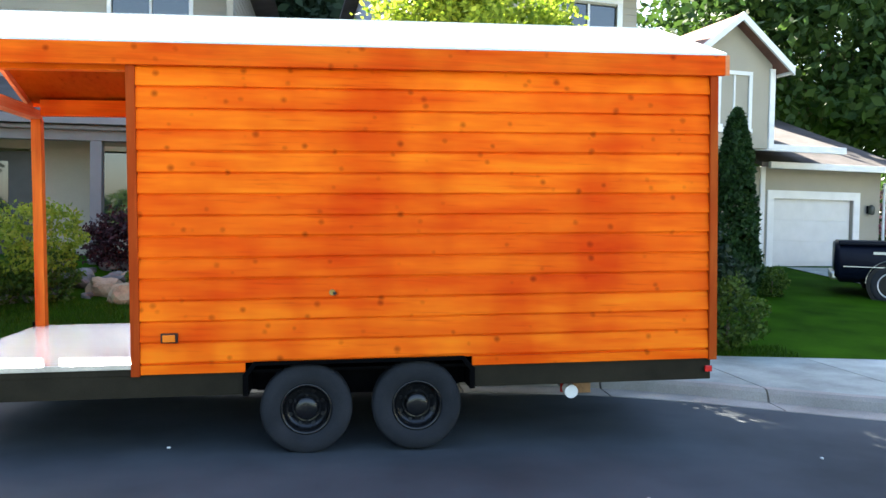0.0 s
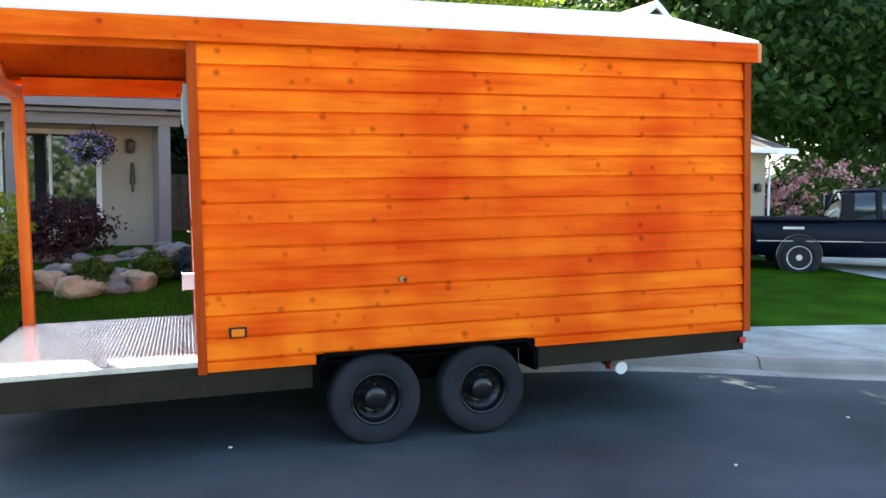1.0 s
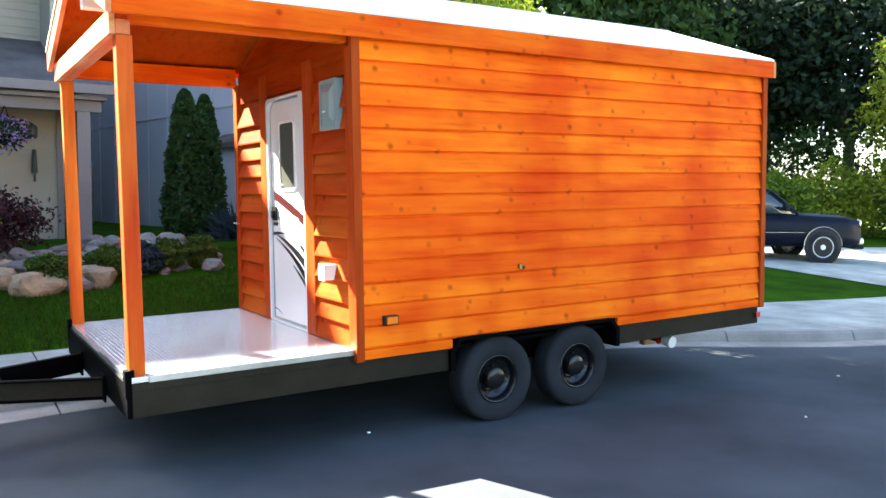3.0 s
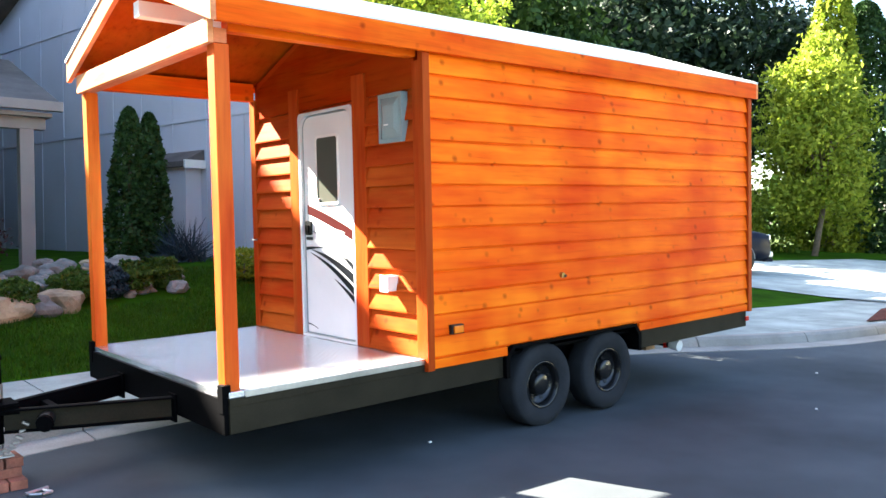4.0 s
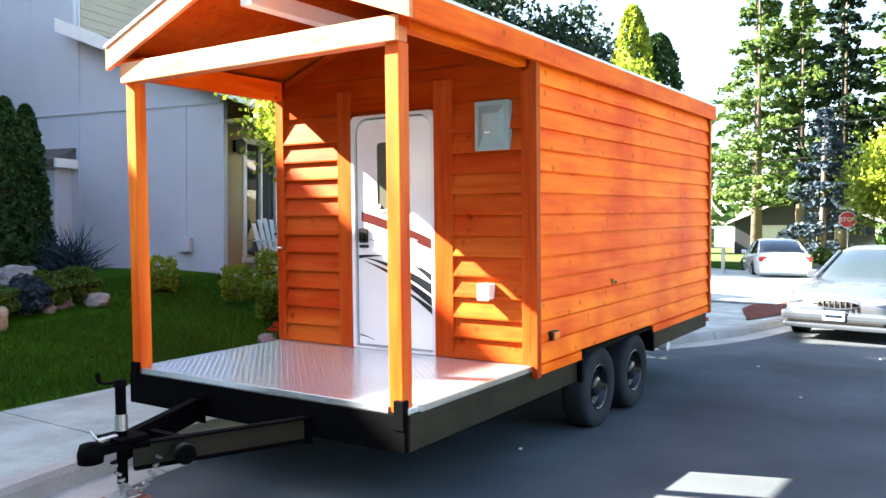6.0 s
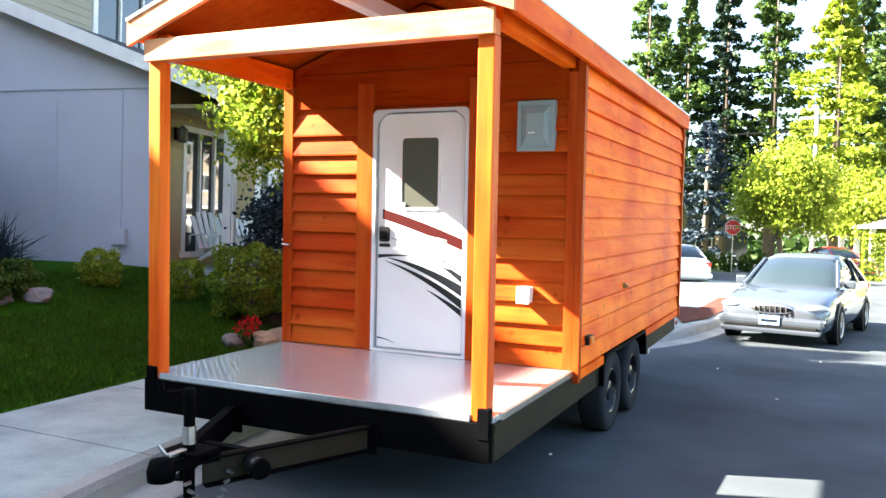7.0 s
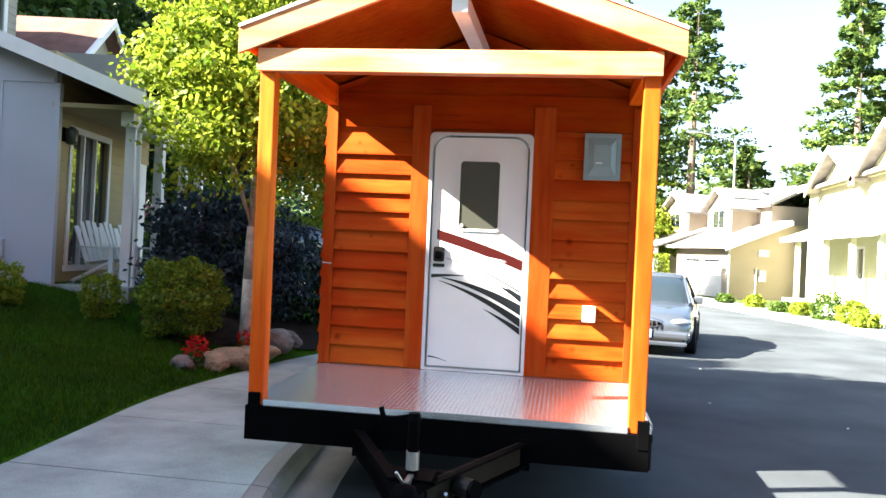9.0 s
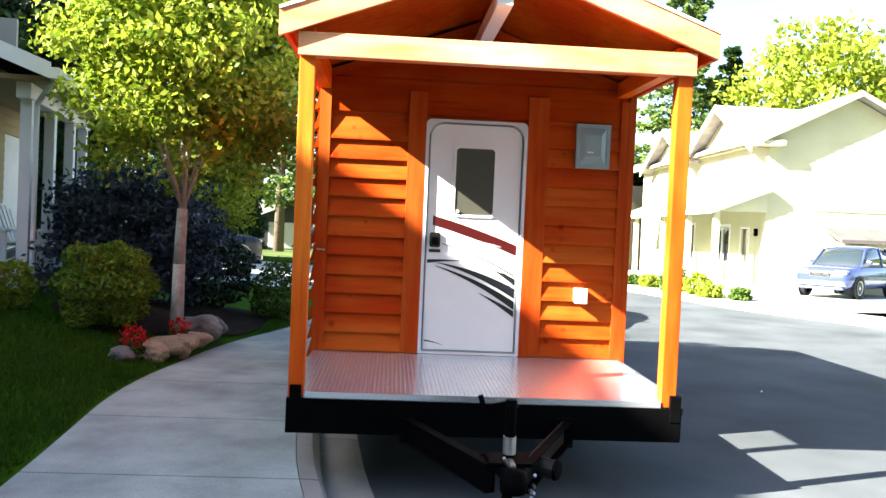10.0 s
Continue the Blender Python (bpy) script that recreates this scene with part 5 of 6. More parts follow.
for q in (-1, 1):
    part("dormer_corner", boxed(DX + q * 1.1 - 0.07, DX + q * 1.1 + 0.07, DYF - 0.04, DYF + 0.04, 3.6, DZ - 0.1), WHITE_TRIM, dormer)
    part("dormer_roof", prism(bmesh.new(), ((DX, DZ + 1.0), (DX + q * 1.36, DZ - 0.1), (DX + q * 1.36, DZ - 0.2), (DX, DZ + 0.9)), "y", DYF - 0.34, DYF + 3.6), SHINGLE_BROWN, dormer)
    part("dormer_barge", prism(bmesh.new(), ((DX, DZ + 1.02), (DX + q * 1.4, DZ - 0.1), (DX + q * 1.4, DZ - 0.28), (DX, DZ + 0.84)), "y", DYF - 0.4, DYF - 0.34), WHITE_TRIM, dormer)
    part("dormer_gutter", boxed(min(DX + q * 1.34, DX + q * 1.44), max(DX + q * 1.34, DX + q * 1.44), DYF - 0.34, DYF + 3.5, DZ - 0.24, DZ - 0.12), WHITE_TRIM, dormer)
window(hb, "x", DX - 0.28, DX + 0.46, 4.02, 5.22, DYF - 0.01, -1, 1)
for x in (3.35, 4.1, 4.85):
    ch = thing("patio_chair", "white plastic patio chair on the porch", "chair", "porch chairs", m=TURN_B @ pose(x, 13.95, 0.95, 0, 0, random.uniform(-20, 5)) @ Matrix.Scale(0.95, 4))
    part("seat", boxed(-0.25, 0.25, -0.30, 0.22, 0.34, 0.37, 0.01, pose(0, 0, 0, -8)), WHITE_PLASTIC, ch)
    for k in range(5):
        x_ = -0.21 + 0.105 * k
        part("back_slat", boxed(x_ - 0.045, x_ + 0.045, 0.0, 0.022, 0.0, 0.72 - 0.02 * (k - 2) ** 2, 0.008, pose(0, 0.20, 0.30, -20, 0.8 * (k - 2) * 3)), WHITE_PLASTIC, ch)
    for sx in (-0.29, 0.29):
        part("armrest", boxed(sx - 0.055, sx + 0.055, -0.36, 0.34, 0.55, 0.575, 0.008), WHITE_PLASTIC, ch)
        part("front_leg", boxed(sx - 0.02, sx + 0.02, -0.33, -0.25, 0.0, 0.55, 0.005), WHITE_PLASTIC, ch)
        part("rear_leg", tube(bmesh.new(), (sx * 0.9, -0.25, 0.34), (sx * 0.9, 0.45, 0.02), 0.028), WHITE_PLASTIC, ch)
# fence between the houses
fence = thing("board_fence", "weathered brown board fence between the houses", "fence")
me = finish(boxed(-0.07, 0.07, -0.01, 0.01, 0, 1.75, 0.004), "fence_board", FENCE_WOOD)
for k in range(12):
    ob = new("fence_board", me)
    ob.parent = fence
    ob.location = (-1.7 + 0.148 * k, 26.0, 0.9 + random.uniform(-0.01, 0.01))
hg = thing("grey_house_behind", "grey gabled house seen behind the fence", "house")
part("wall", prism(bmesh.new(), ((-3, 0), (6, 0), (6, 8), (1.5, 12.5), (-3, 8)), "y", 38, 46), GREY_SIDING, hg)
part("roof", prism(bmesh.new(), ((-3.6, 7.6), (1.5, 12.7), (1.5, 13.0), (-3.6, 7.9)), "y", 37.5, 46.5), SHINGLE, hg)
part("roof", prism(bmesh.new(), ((6.6, 7.6), (1.5, 12.7), (1.5, 13.0), (6.6, 7.9)), "y", 37.5, 46.5), SHINGLE, hg)


def plain_house(name, label, m, w, depth, eave, ridge, siding_mat, roof_mat, garage=True, windows=((0.25, 0.6),), porch=False):
    """A gabled house whose front (the gable) faces local -y; x from 0 to w."""
    h = thing(name, label, "house", "houses along the far street", m=m)
    part("wall", prism(bmesh.new(), ((0, -0.2), (w, -0.2), (w, eave), (w / 2, ridge), (0, eave)), "y", 0, depth), siding_mat, h)
    for s in (0, 1):
        x0 = -0.5 if s == 0 else w + 0.5
        drop = (ridge - eave) / (w / 2) * 0.5
        part("roof", prism(bmesh.new(), ((x0, eave - drop), (w / 2, ridge), (w / 2, ridge + 0.16), (x0, eave - drop + 0.16)), "y", -0.5, depth + 0.5), roof_mat, h)
        part("barge_board", prism(bmesh.new(), ((x0, eave - drop - 0.06), (w / 2, ridge - 0.06), (w / 2, ridge + 0.15), (x0, eave - drop + 0.15)), "y", -0.56, -0.5), WHITE_TRIM, h)
    if garage:
        g = part("garage_door", boxed(w * 0.12, w * 0.12 + 2.6, -0.06, 0.0, 0.0, 2.2), GARAGE_WHITE, h)
        for k in range(4):
            part("door_panel", boxed(w * 0.12 + 0.05, w * 0.12 + 2.55, -0.075, -0.06, 0.05 + 0.54 * k, 0.55 + 0.54 * k), GARAGE_WHITE, g)
    for fx, z in windows:
        a = part("window", boxed(w * fx - 0.08, w * fx + 1.28, -0.04, 0.0, z - 0.08, z + 1.28), WHITE_TRIM, h)
        for k in range(2):
            part("pane", boxed(w * fx + 0.62 * k, w * fx + 0.58 + 0.62 * k, -0.05, -0.04, z, z + 1.2), GLASS, a)
    if porch:
        part("porch_roof", prism(bmesh.new(), ((-2.0, 2.6), (0.0, 3.3), (0.0, 3.42), (-2.0, 2.72)), "x", -0.3, w * 0.9), roof_mat, h)
        for k in range(4):
            part("porch_post", boxed(w * 0.28 * k + 0.1, w * 0.28 * k + 0.24, -1.85, -1.71, 0.0, 2.65), WHITE_TRIM, h)
    return h


# across the street: the cream house's gable end looks down the street
HC_AT = pose(-7.95, 8.71, 0) @ Matrix.Scale(1.163, 4) @ pose(7.95, -8.71, 0)
hc = thing("cream_house", "sunlit cream two-storey house across the street", "house", "houses along the far street", m=HC_AT)
walled("end_wall", hc, CREAM_SIDING, "y", -9.0, -3.4, 17.8, -1, -0.1, 5.1)
part("end_gable", prism(bmesh.new(), ((-9.0, 5.1), (-3.4, 5.1), (-6.2, 6.5)), "x", 17.8, 17.9), CREAM_SIDING, hc)
walled("front_wall", hc, CREAM_SIDING, "x", 17.9, 31.0, -3.4, 1, -0.1, 5.1, openings=((19.0, 19.6, 0.9, 2.1), (20.6, 22.0, 0.9, 2.2), (24.0, 25.4, 0.9, 2.3)))
window(hc, "x", 19.0, 19.6, 0.9, 2.1, -3.4, 1, 0, trim=0.07)
window(hc, "x", 20.6, 22.0, 0.9, 2.2, -3.4, 1, 1)
window(hc, "x", 24.0, 25.4, 0.9, 2.3, -3.4, 1, 1)
part("room_back", boxed(18.0, 30.8, -5.4, -5.3, -0.1, 5.0), TAUPE_SIDING, hc)
part("main_roof", sloped(bmesh.new(), "x", 17.35, 31.4, (-2.95, 4.92), (-6.2, 6.55)), SHINGLE_PALE, hc)
part("main_roof", sloped(bmesh.new(), "x", 17.35, 31.4, (-9.45, 4.92), (-6.2, 6.55)), SHINGLE_PALE, hc)
for y0 in (-2.95, -9.45):
    part("end_barge", prism(bmesh.new(), ((y0, 4.86), (-6.2, 6.49), (-6.2, 6.66), (y0, 5.03)), "x", 17.30, 17.35), TAUPE_SIDING, hc)
part("eave_return", boxed(17.36, 17.8, -3.75, -2.9, 4.78, 4.95, 0.01), CREAM_SIDING, hc)
for k, (cx, half, apex, face) in enumerate(((20.9, 2.75, 6.45, -2.95), (26.6, 2.6, 6.3, -2.95))):
    gab = part("cross_gable", prism(bmesh.new(), ((cx - half, 4.9), (cx + half, 4.9), (cx, apex - 0.15)), "y", -6.0, face - 0.3), CREAM_SIDING, hc)
    for q in (-1, 1):
        low = 4.9 - 0.16
        part("cross_roof", prism(bmesh.new(), ((cx, apex), (cx + q * (half + 0.35), low), (cx + q * (half + 0.35), low + 0.14), (cx, apex + 0.14)), "y", -6.2, face + 0.15), SHINGLE_PALE, gab)
        part("barge_board", prism(bmesh.new(), ((cx, apex - 0.12), (cx + q * (half + 0.4), low - 0.16), (cx + q * (half + 0.4), low + 0.12), (cx, apex + 0.16)), "y", face + 0.15, face + 0.21), TAUPE_SIDING, gab)
part("porch_roof", sloped(bmesh.new(), "x", 17.5, 28.0, (-1.5, 2.6), (-3.4, 3.35)), SHINGLE_PALE, hc)
part("porch_end", prism(bmesh.new(), ((-1.75, 2.62), (-3.38, 2.62), (-3.38, 3.27)), "x", 17.7, 17.78), CREAM_SIDING, hc)
part("porch_barge", prism(bmesh.new(), ((-1.45, 2.52), (-3.4, 3.29), (-3.4, 3.45), (-1.45, 2.68)), "x", 17.44, 17.5), TAUPE_SIDING, hc)
part("porch_fascia", boxed(17.5, 28.0, -1.5, -1.42, 2.52, 2.72), WHITE_TRIM, hc)
part("porch_floor", boxed(17.7, 28.0, -3.38, -1.6, -0.1, 0.22, 0.01), CONCRETE, hc)
for x in (17.85, 20.3, 23.0, 26.5):
    part("porch_post", boxed(x - 0.09, x + 0.09, -1.85, -1.67, 0.22, 2.62, 0.01), CREAM_SIDING, hc)
part("lean_to", boxed(16.9, 17.78, -7.2, -5.6, -0.1, 1.75), CREAM_SIDING, hc)
part("lean_to_roof", sloped(bmesh.new(), "y", -7.4, -5.4, (16.75, 1.72), (17.78, 2.1)), SHINGLE, hc)
part("wall_band", boxed(17.76, 17.784, -9.0, -5.0, 2.75, 2.87), CREAM_SIDING, hc)
part("entry_lamp", boxed(18.3, 18.42, -3.38, -3.28, 1.85, 2.1, 0.02), BLACK_STEEL, hc)
tagged(raw("driveway_across", [(12.0, -2.6, 0.135), (22.0, -0.6, 0.135), (23.5, -13.0, 0.14), (14.0, -13.0, 0.14)], [(3, 2, 1, 0)], CONCRETE), "pale sunlit concrete driveway across the street", "driveway", kind="structure")
# the tan house with garage, porch and two gables, turned along the bend of the street
ht = thing("garage_house", "tan two-storey house with double gables and a white garage", "house", "houses along the far street", m=pose(36.9, -1.35, 0, 0, 0, 21))
part("garage_side_wall", prism(bmesh.new(), ((-8.0, -0.2), (0, -0.2), (0, 2.72), (-3.2, 4.0), (-8.0, 4.0)), "x", 0, 0.15), TAN_SIDING, ht)
part("garage_front_wall", boxed(0.15, 0.7, -0.15, 0, -0.2, 2.72), TAN_SIDING, ht)
part("garage_front_wall", boxed(4.9, 5.6, -0.15, 0, -0.2, 2.72), TAN_SIDING, ht)
part("garage_header", boxed(0.7, 4.9, -0.15, 0, 2.2, 2.72), TAN_SIDING, ht)
td = part("garage_door", boxed(0.7, 4.9, -0.12, -0.08, -0.1, 2.2), GARAGE_WHITE, ht)
for k in range(4):
    part("door_panel", boxed(0.74, 4.86, -0.08, -0.065, -0.05 + 0.56 * k, 0.48 + 0.56 * k, 0.008), GARAGE_WHITE, td)
for x in (1.1, 3.1):
    part("door_light", boxed(x, x + 1.5, -0.068, -0.055, 1.85, 2.0), GLASS, td)
part("garage_roof", sloped(bmesh.new(), "x", -0.45, 6.0, (0.5, 2.62), (-3.4, 4.15)), SHINGLE_PALE, ht)
part("garage_gutter", boxed(-0.45, 6.0, 0.5, 0.6, 2.6, 2.75), WHITE_TRIM, ht)
part("rake_board", prism(bmesh.new(), ((0.55, 2.45), (-3.4, 4.0), (-3.4, 4.2), (0.55, 2.66)), "x", -0.5, -0.45), WHITE_TRIM, ht)
part("corner_board", boxed(-0.03, 0.12, 0.0, 0.03, -0.1, 2.6), WHITE_TRIM, ht)
part("meter_panel", boxed(-0.16, 0.0, -2.1, -1.75, 0.9, 1.5, 0.02), WHITE_PLASTIC, ht)
part("meter_pipe", tube(bmesh.new(), (-0.06, -1.55, -0.1), (-0.06, -1.55, 1.6), 0.04), WHITE_PLASTIC, ht)
part("side_vent", boxed(-0.05, 0.0, -2.3, -1.7, 2.25, 2.6), WHITE_TRIM, ht)
part("porch_back_wall", boxed(5.6, 12.4, -2.2, -2.05, -0.2, 3.0), TAUPE_SIDING, ht)
part("porch_roof", sloped(bmesh.new(), "x", 5.7, 12.9, (1.5, 2.55), (-2.6, 3.9)), SHINGLE_PALE, ht)
part("porch_fascia", boxed(5.7, 12.9, 1.5, 1.58, 2.5, 2.68), WHITE_TRIM, ht)
for x in (6.2, 8.2, 10.2, 12.4):
    part("porch_post", boxed(x - 0.13, x + 0.13, 1.0, 1.26, -0.1, 2.55), WHITE_TRIM, ht)
part("porch_door", boxed(7.0, 8.0, -2.05, -1.99, 0.0, 2.1), DOOR_DARK, ht)
part("upper_wall", boxed(0.9, 11.8, -8.0, -3.0, 2.9, 5.1), TAUPE_SIDING, ht)
part("upper_roof", prism(bmesh.new(), ((-2.6, 5.0), (-5.5, 6.3), (-8.4, 5.0), (-8.4, 5.15), (-5.5, 6.48), (-2.6, 5.15)), "x", 0.5, 12.2), SHINGLE_PALE, ht)
for a, b in ((2.2, 4.7), (6.9, 10.0)):
    mid = (a + b) / 2
    gable = part("front_gable", prism(bmesh.new(), ((a, 3.1), (b, 3.1), (b, 5.0), (mid, 5.95), (a, 5.0)), "y", -3.2, -1.4), TAN_SIDING, ht)
    for q in (-1, 1):
        half = (b - a) / 2 + 0.35
        part("gable_roof", prism(bmesh.new(), ((mid, 6.0), (mid + q * half, 4.75), (mid + q * half, 4.9), (mid, 6.16)), "y", -5.6, -1.0), SHINGLE_PALE, gable)
    win = part("window_frame", boxed(mid - 0.65, mid + 0.65, -1.4, -1.35, 3.75, 4.9), WHITE_TRIM, gable)
    for k in range(2):
        part("pane", boxed(mid - 0.56 + 0.58 * k, mid - 0.02 + 0.58 * k, -1.35, -1.335, 3.84, 4.81), GLASS, win)
plain_house("low_house", "low house with a dark roof beyond the side street", pose(60, 20.3, 0, 0, 0, -75), 10, 9, 2.6, 4.8, SHADED_SIDING, SHINGLE, True, ((0.6, 1.0),))
plain_house("garden_shed", "small pale shed beyond the side street", pose(56, 24.6, 0, 0, 0, -70), 3.4, 4, 2.0, 3.0, GREY_SIDING, SHINGLE_PALE, False, ())
plain_house("low_house", "pale house among the trees", pose(30, 40, 0, 0, 0, -30), 9, 9, 3, 5.5, BEIGE_SIDING, SHINGLE, False, ((0.4, 1.0),))

# ---- trees and shrubs further off ----
broad_tree("maple_tree", "large dark green maple behind the driveway", (19, 30, 0.3), 15, (19, 30, 8.3), (7.5, 7, 5.7), 520, 80, 0.19, 0.75, MAPLE_LEAF, BARK, "large maples", 0.4, 0.3)
broad_tree("maple_tree", "large dark green maple behind the driveway", (30, 30, 0.2), 15, (30, 29, 9.0), (7.0, 6.5, 7.2), 480, 80, 0.2, 0.75, DARK_LEAF, BARK, "large maples", 0.4, 0.3)
# Crown raised out of view, added to keep sun off the grey wall.
broad_tree("maple_tree", "dark leafy tree, crown out of view, added to shade the grey wall", (-3.0, 33, 0.3), 16, (-3.0, 33, 12.6), (5.5, 3.5, 4.6), 170, 70, 0.17, 0.7, DARK_LEAF, BARK, "large maples", 0.35, 0.3)
# Placed to stop sun streaks on the grey wall.
broad_tree("maple_tree", "dark dense tree between the two houses", (-1.7, 31.2, 0.3), 13, (-1.7, 31.0, 8.0), (2.6, 2.4, 5.4), 230, 70, 0.2, 0.6, DARK_LEAF, BARK, "large maples", 0.25, 0.25)
broad_tree("shade_tree", "dark shade tree against the sky", (33, 24, 0.2), 14, (33, 24, 8.6), (5.0, 5.0, 5.2), 260, 60, 0.18, 0.7, DARK_LEAF, BARK, "", 0.35, 0.3)
broad_tree("street_tree", "bright yellow-green young tree on the corner lawn", (24.7, 16.0, 0.1), 8, (24.7, 16.0, 4.6), (1.75, 1.75, 3.7), 260, 70, 0.10, 0.36, LIME_LEAF, BARK, "corner trees", 0.12, 0.3)
broad_tree("street_tree", "yellow-green tree by the stop sign", (35.0, 6.9, 0), 6.5, (34.9, 6.9, 3.9), (2.3, 2.3, 2.3), 190, 70, 0.11, 0.40, LIME_LEAF, BARK, "corner trees", 0.16, 0.35)
broad_tree("street_tree", "yellow-green tree beyond the side street", (47, 2.6, 0), 7, (47, 2.6, 3.7), (3.2, 3.0, 2.3), 150, 60, 0.14, 0.45, LIME_LEAF, BARK, "corner trees", 0.16, 0.35)
broad_tree("street_tree", "tall sunlit tree behind the cream house", (34, -14, 0), 14, (34, -14, 8.5), (5.5, 5, 5.5), 220, 60, 0.2, 0.7, LIME_LEAF, BARK, "corner trees", 0.3, 0.3)
column_tree("poplar", "tall column-shaped yellow-green evergreen", 30.0, 17.75, 0, 12.2, 1.75, LIME_LEAF, 16000, 0.12, "column evergreens")
column_tree("poplar", "tall column-shaped dark green evergreen", 31.6, 17.05, 0, 11.1, 2.1, CYPRESS_LEAF, 16000, 0.13, "column evergreens")
for x, y, h_, w_, m_ in ((54.2, 17.4, 23, 4.5, CONIFER_LEAF), (54.8, 14.6, 20, 5, CONIFER_LEAF), (55, 11.9, 22, 4.2, DARK_LEAF), (56, 8.7, 25, 4.5, CONIFER_LEAF), (50, 4.6, 18, 5.5, LIME_LEAF), (60, 3.0, 24, 4.5, CONIFER_LEAF), (56.5, 1.0, 21, 4.8, CONIFER_LEAF), (50, -1.1, 22, 6.8, CONIFER_LEAF), (41, -8.8, 18.5, 5.6, CONIFER_LEAF), (44, -13, 15, 4.5, CYPRESS_LEAF), (48, -4.5, 10, 4, CONIFER_LEAF)):
    fir("tall fir with drooping branches against the white sky", x, y, h_, w_, m_, n=15000, leaf=0.19, bare=0.2)
# Unseen firs, added only to shade the grey side wall.
for x, y, h_ in ((-1.8, 31.5, 13), (-3.7, 31.4, 18), (-5.2, 35.2, 19), (-6.0, 31.8, 16)):
    fir("unseen dark fir added behind the houses to shade the grey wall", x, y, h_, 4.4, DARK_LEAF, n=13000, leaf=0.3, group="dark firs behind the houses")
fir("blue-grey spruce beyond the side street", 47, 12.0, 9.5, 3.2, BLUE_LEAF, n=5000, leaf=0.2)
for x, y, r, h, m_ in ((19.0, 21.0, 1.2, 2.2, MAPLE_LEAF), (21.0, 19.4, 1.3, 2.6, GREEN_LEAF), (23.2, 18.6, 1.4, 3.0, LIME_LEAF), (25.6, 18.4, 1.4, 2.6, GREEN_LEAF), (22.0, 22.5, 1.8, 4.2, MAPLE_LEAF), (26.5, 21.5, 2.0, 4.6, MAPLE_LEAF)):
    bush("tall leafy shrub along the driveway behind the pickup", x, y, r, h, m_, 3200, 0.09, "shrubs along the driveway", z=0.25)
rhodo = thing("rhododendron", "rhododendron covered in pink blossom behind the pickup", "bush")
part("stem", tube(bmesh.new(), (17.6, 22, 0.3), (17.6, 22, 1.4), 0.08, 0.05, 7), BARK, rhodo)
leaf_object("foliage", clump_points(90, 60, (17.6, 22, 1.7), (2.6, 1.4, 1.5), 0.25, -0.6), 0.08, BOX_LEAF, rhodo)
leaf_object("blossom", clump_points(90, 28, (17.5, 21.7, 1.9), (2.7, 1.5, 1.5), 0.14, -0.3), 0.075, PINK_PETAL, rhodo)
for x, y, r, h, m_ in ((16.0, -0.4, 0.6, 0.8, LIME_LEAF), (17.3, -0.5, 0.7, 1.1, LIME_LEAF), (18.8, -0.3, 0.9, 1.2, BOX_LEAF), (20.5, 0.0, 0.6, 0.8, LIME_LEAF), (22.0, 0.2, 0.7, 0.7, BOX_LEAF), (24.5, 0.6, 0.6, 0.8, LIME_LEAF), (15.2, -1.0, 0.5, 0.7, BOX_LEAF), (27.0, 1.2, 0.6, 0.7, BOX_LEAF)):
    bush("sunlit shrub before the cream house", x, y - 0.5, r * 0.62, h * 0.75, m_, 1000, 0.06, "shrubs across the street", z=0.0)
for k in range(5):
    bush("small round hedge bush by the corner", 37.5 + 0.2 * k, 10.6 - 0.9 * k, 0.45, 0.9, BOX_LEAF, 500, 0.09, "corner hedge", z=0.0)
hedge = thing("clipped_hedge", "tall clipped green hedge beside the pale house", "hedge")
part("stem", tube(bmesh.new(), (34.2, 2.9, 0), (34.2, 2.9, 1.0), 0.05), BARK, hedge)
hp = RNG.uniform(-1, 1, (4000, 3))
ax = RNG.integers(0, 3, 4000)
hp[np.arange(4000), ax] = np.sign(hp[np.arange(4000), ax]) * RNG.uniform(0.85, 1.0, 4000)
leaf_object("foliage", hp * np.array((1.0, 0.7, 1.05)) + np.array((34.2, 2.9, 1.05)), 0.07, LIME_LEAF, hedge)
# Unseen trees added behind the camera to cut skylight reaching the porch.
for x, y in ((-24, 17), (-27, 8), (-26, -1), (-22, -9), (-33, 3)):
    broad_tree("street_tree", "unseen leafy tree added behind the camera to block skylight", (x, y, 0), 13, (x, y, 7.5), (4.6, 4.6, 6.2), 150, 60, 0.25, 0.8, MAPLE_LEAF, BARK, "trees back along the street", 0.3, 0.3)
# far woods all round
ang = RNG.uniform(0, 2 * math.pi, 26000)
rad = RNG.uniform(85, 120, 26000)
top = 9 + 5 * np.sin(ang * 7) + 4 * np.sin(ang * 17 + 1) + 2 * np.sin(ang * 41)
tagged(leaf_object("far_woods", np.stack([np.cos(ang) * rad, np.sin(ang) * rad, RNG.uniform(0, 1, 26000) ** 1.2 * np.maximum(3, top)], 1), 0.9, MAPLE_LEAF), "distant belt of trees", "woods", kind="stuff")

# ---- vehicles ----


def loft(bm, rings):
    vs = [[bm.verts.new(p) for p in r] for r in rings]
    n = len(vs[0])
    for a, b in zip(vs, vs[1:]):
        for i in range(n - 1):
            bm.faces.new((a[i], a[i + 1], b[i + 1], b[i]))
        bm.faces.new((a[n - 1], a[0], b[0], b[n - 1]))
    bm.faces.new(vs[0][::-1])
    bm.faces.new(vs[-1])
    bmesh.ops.recalc_face_normals(bm, faces=bm.faces)
    return bm


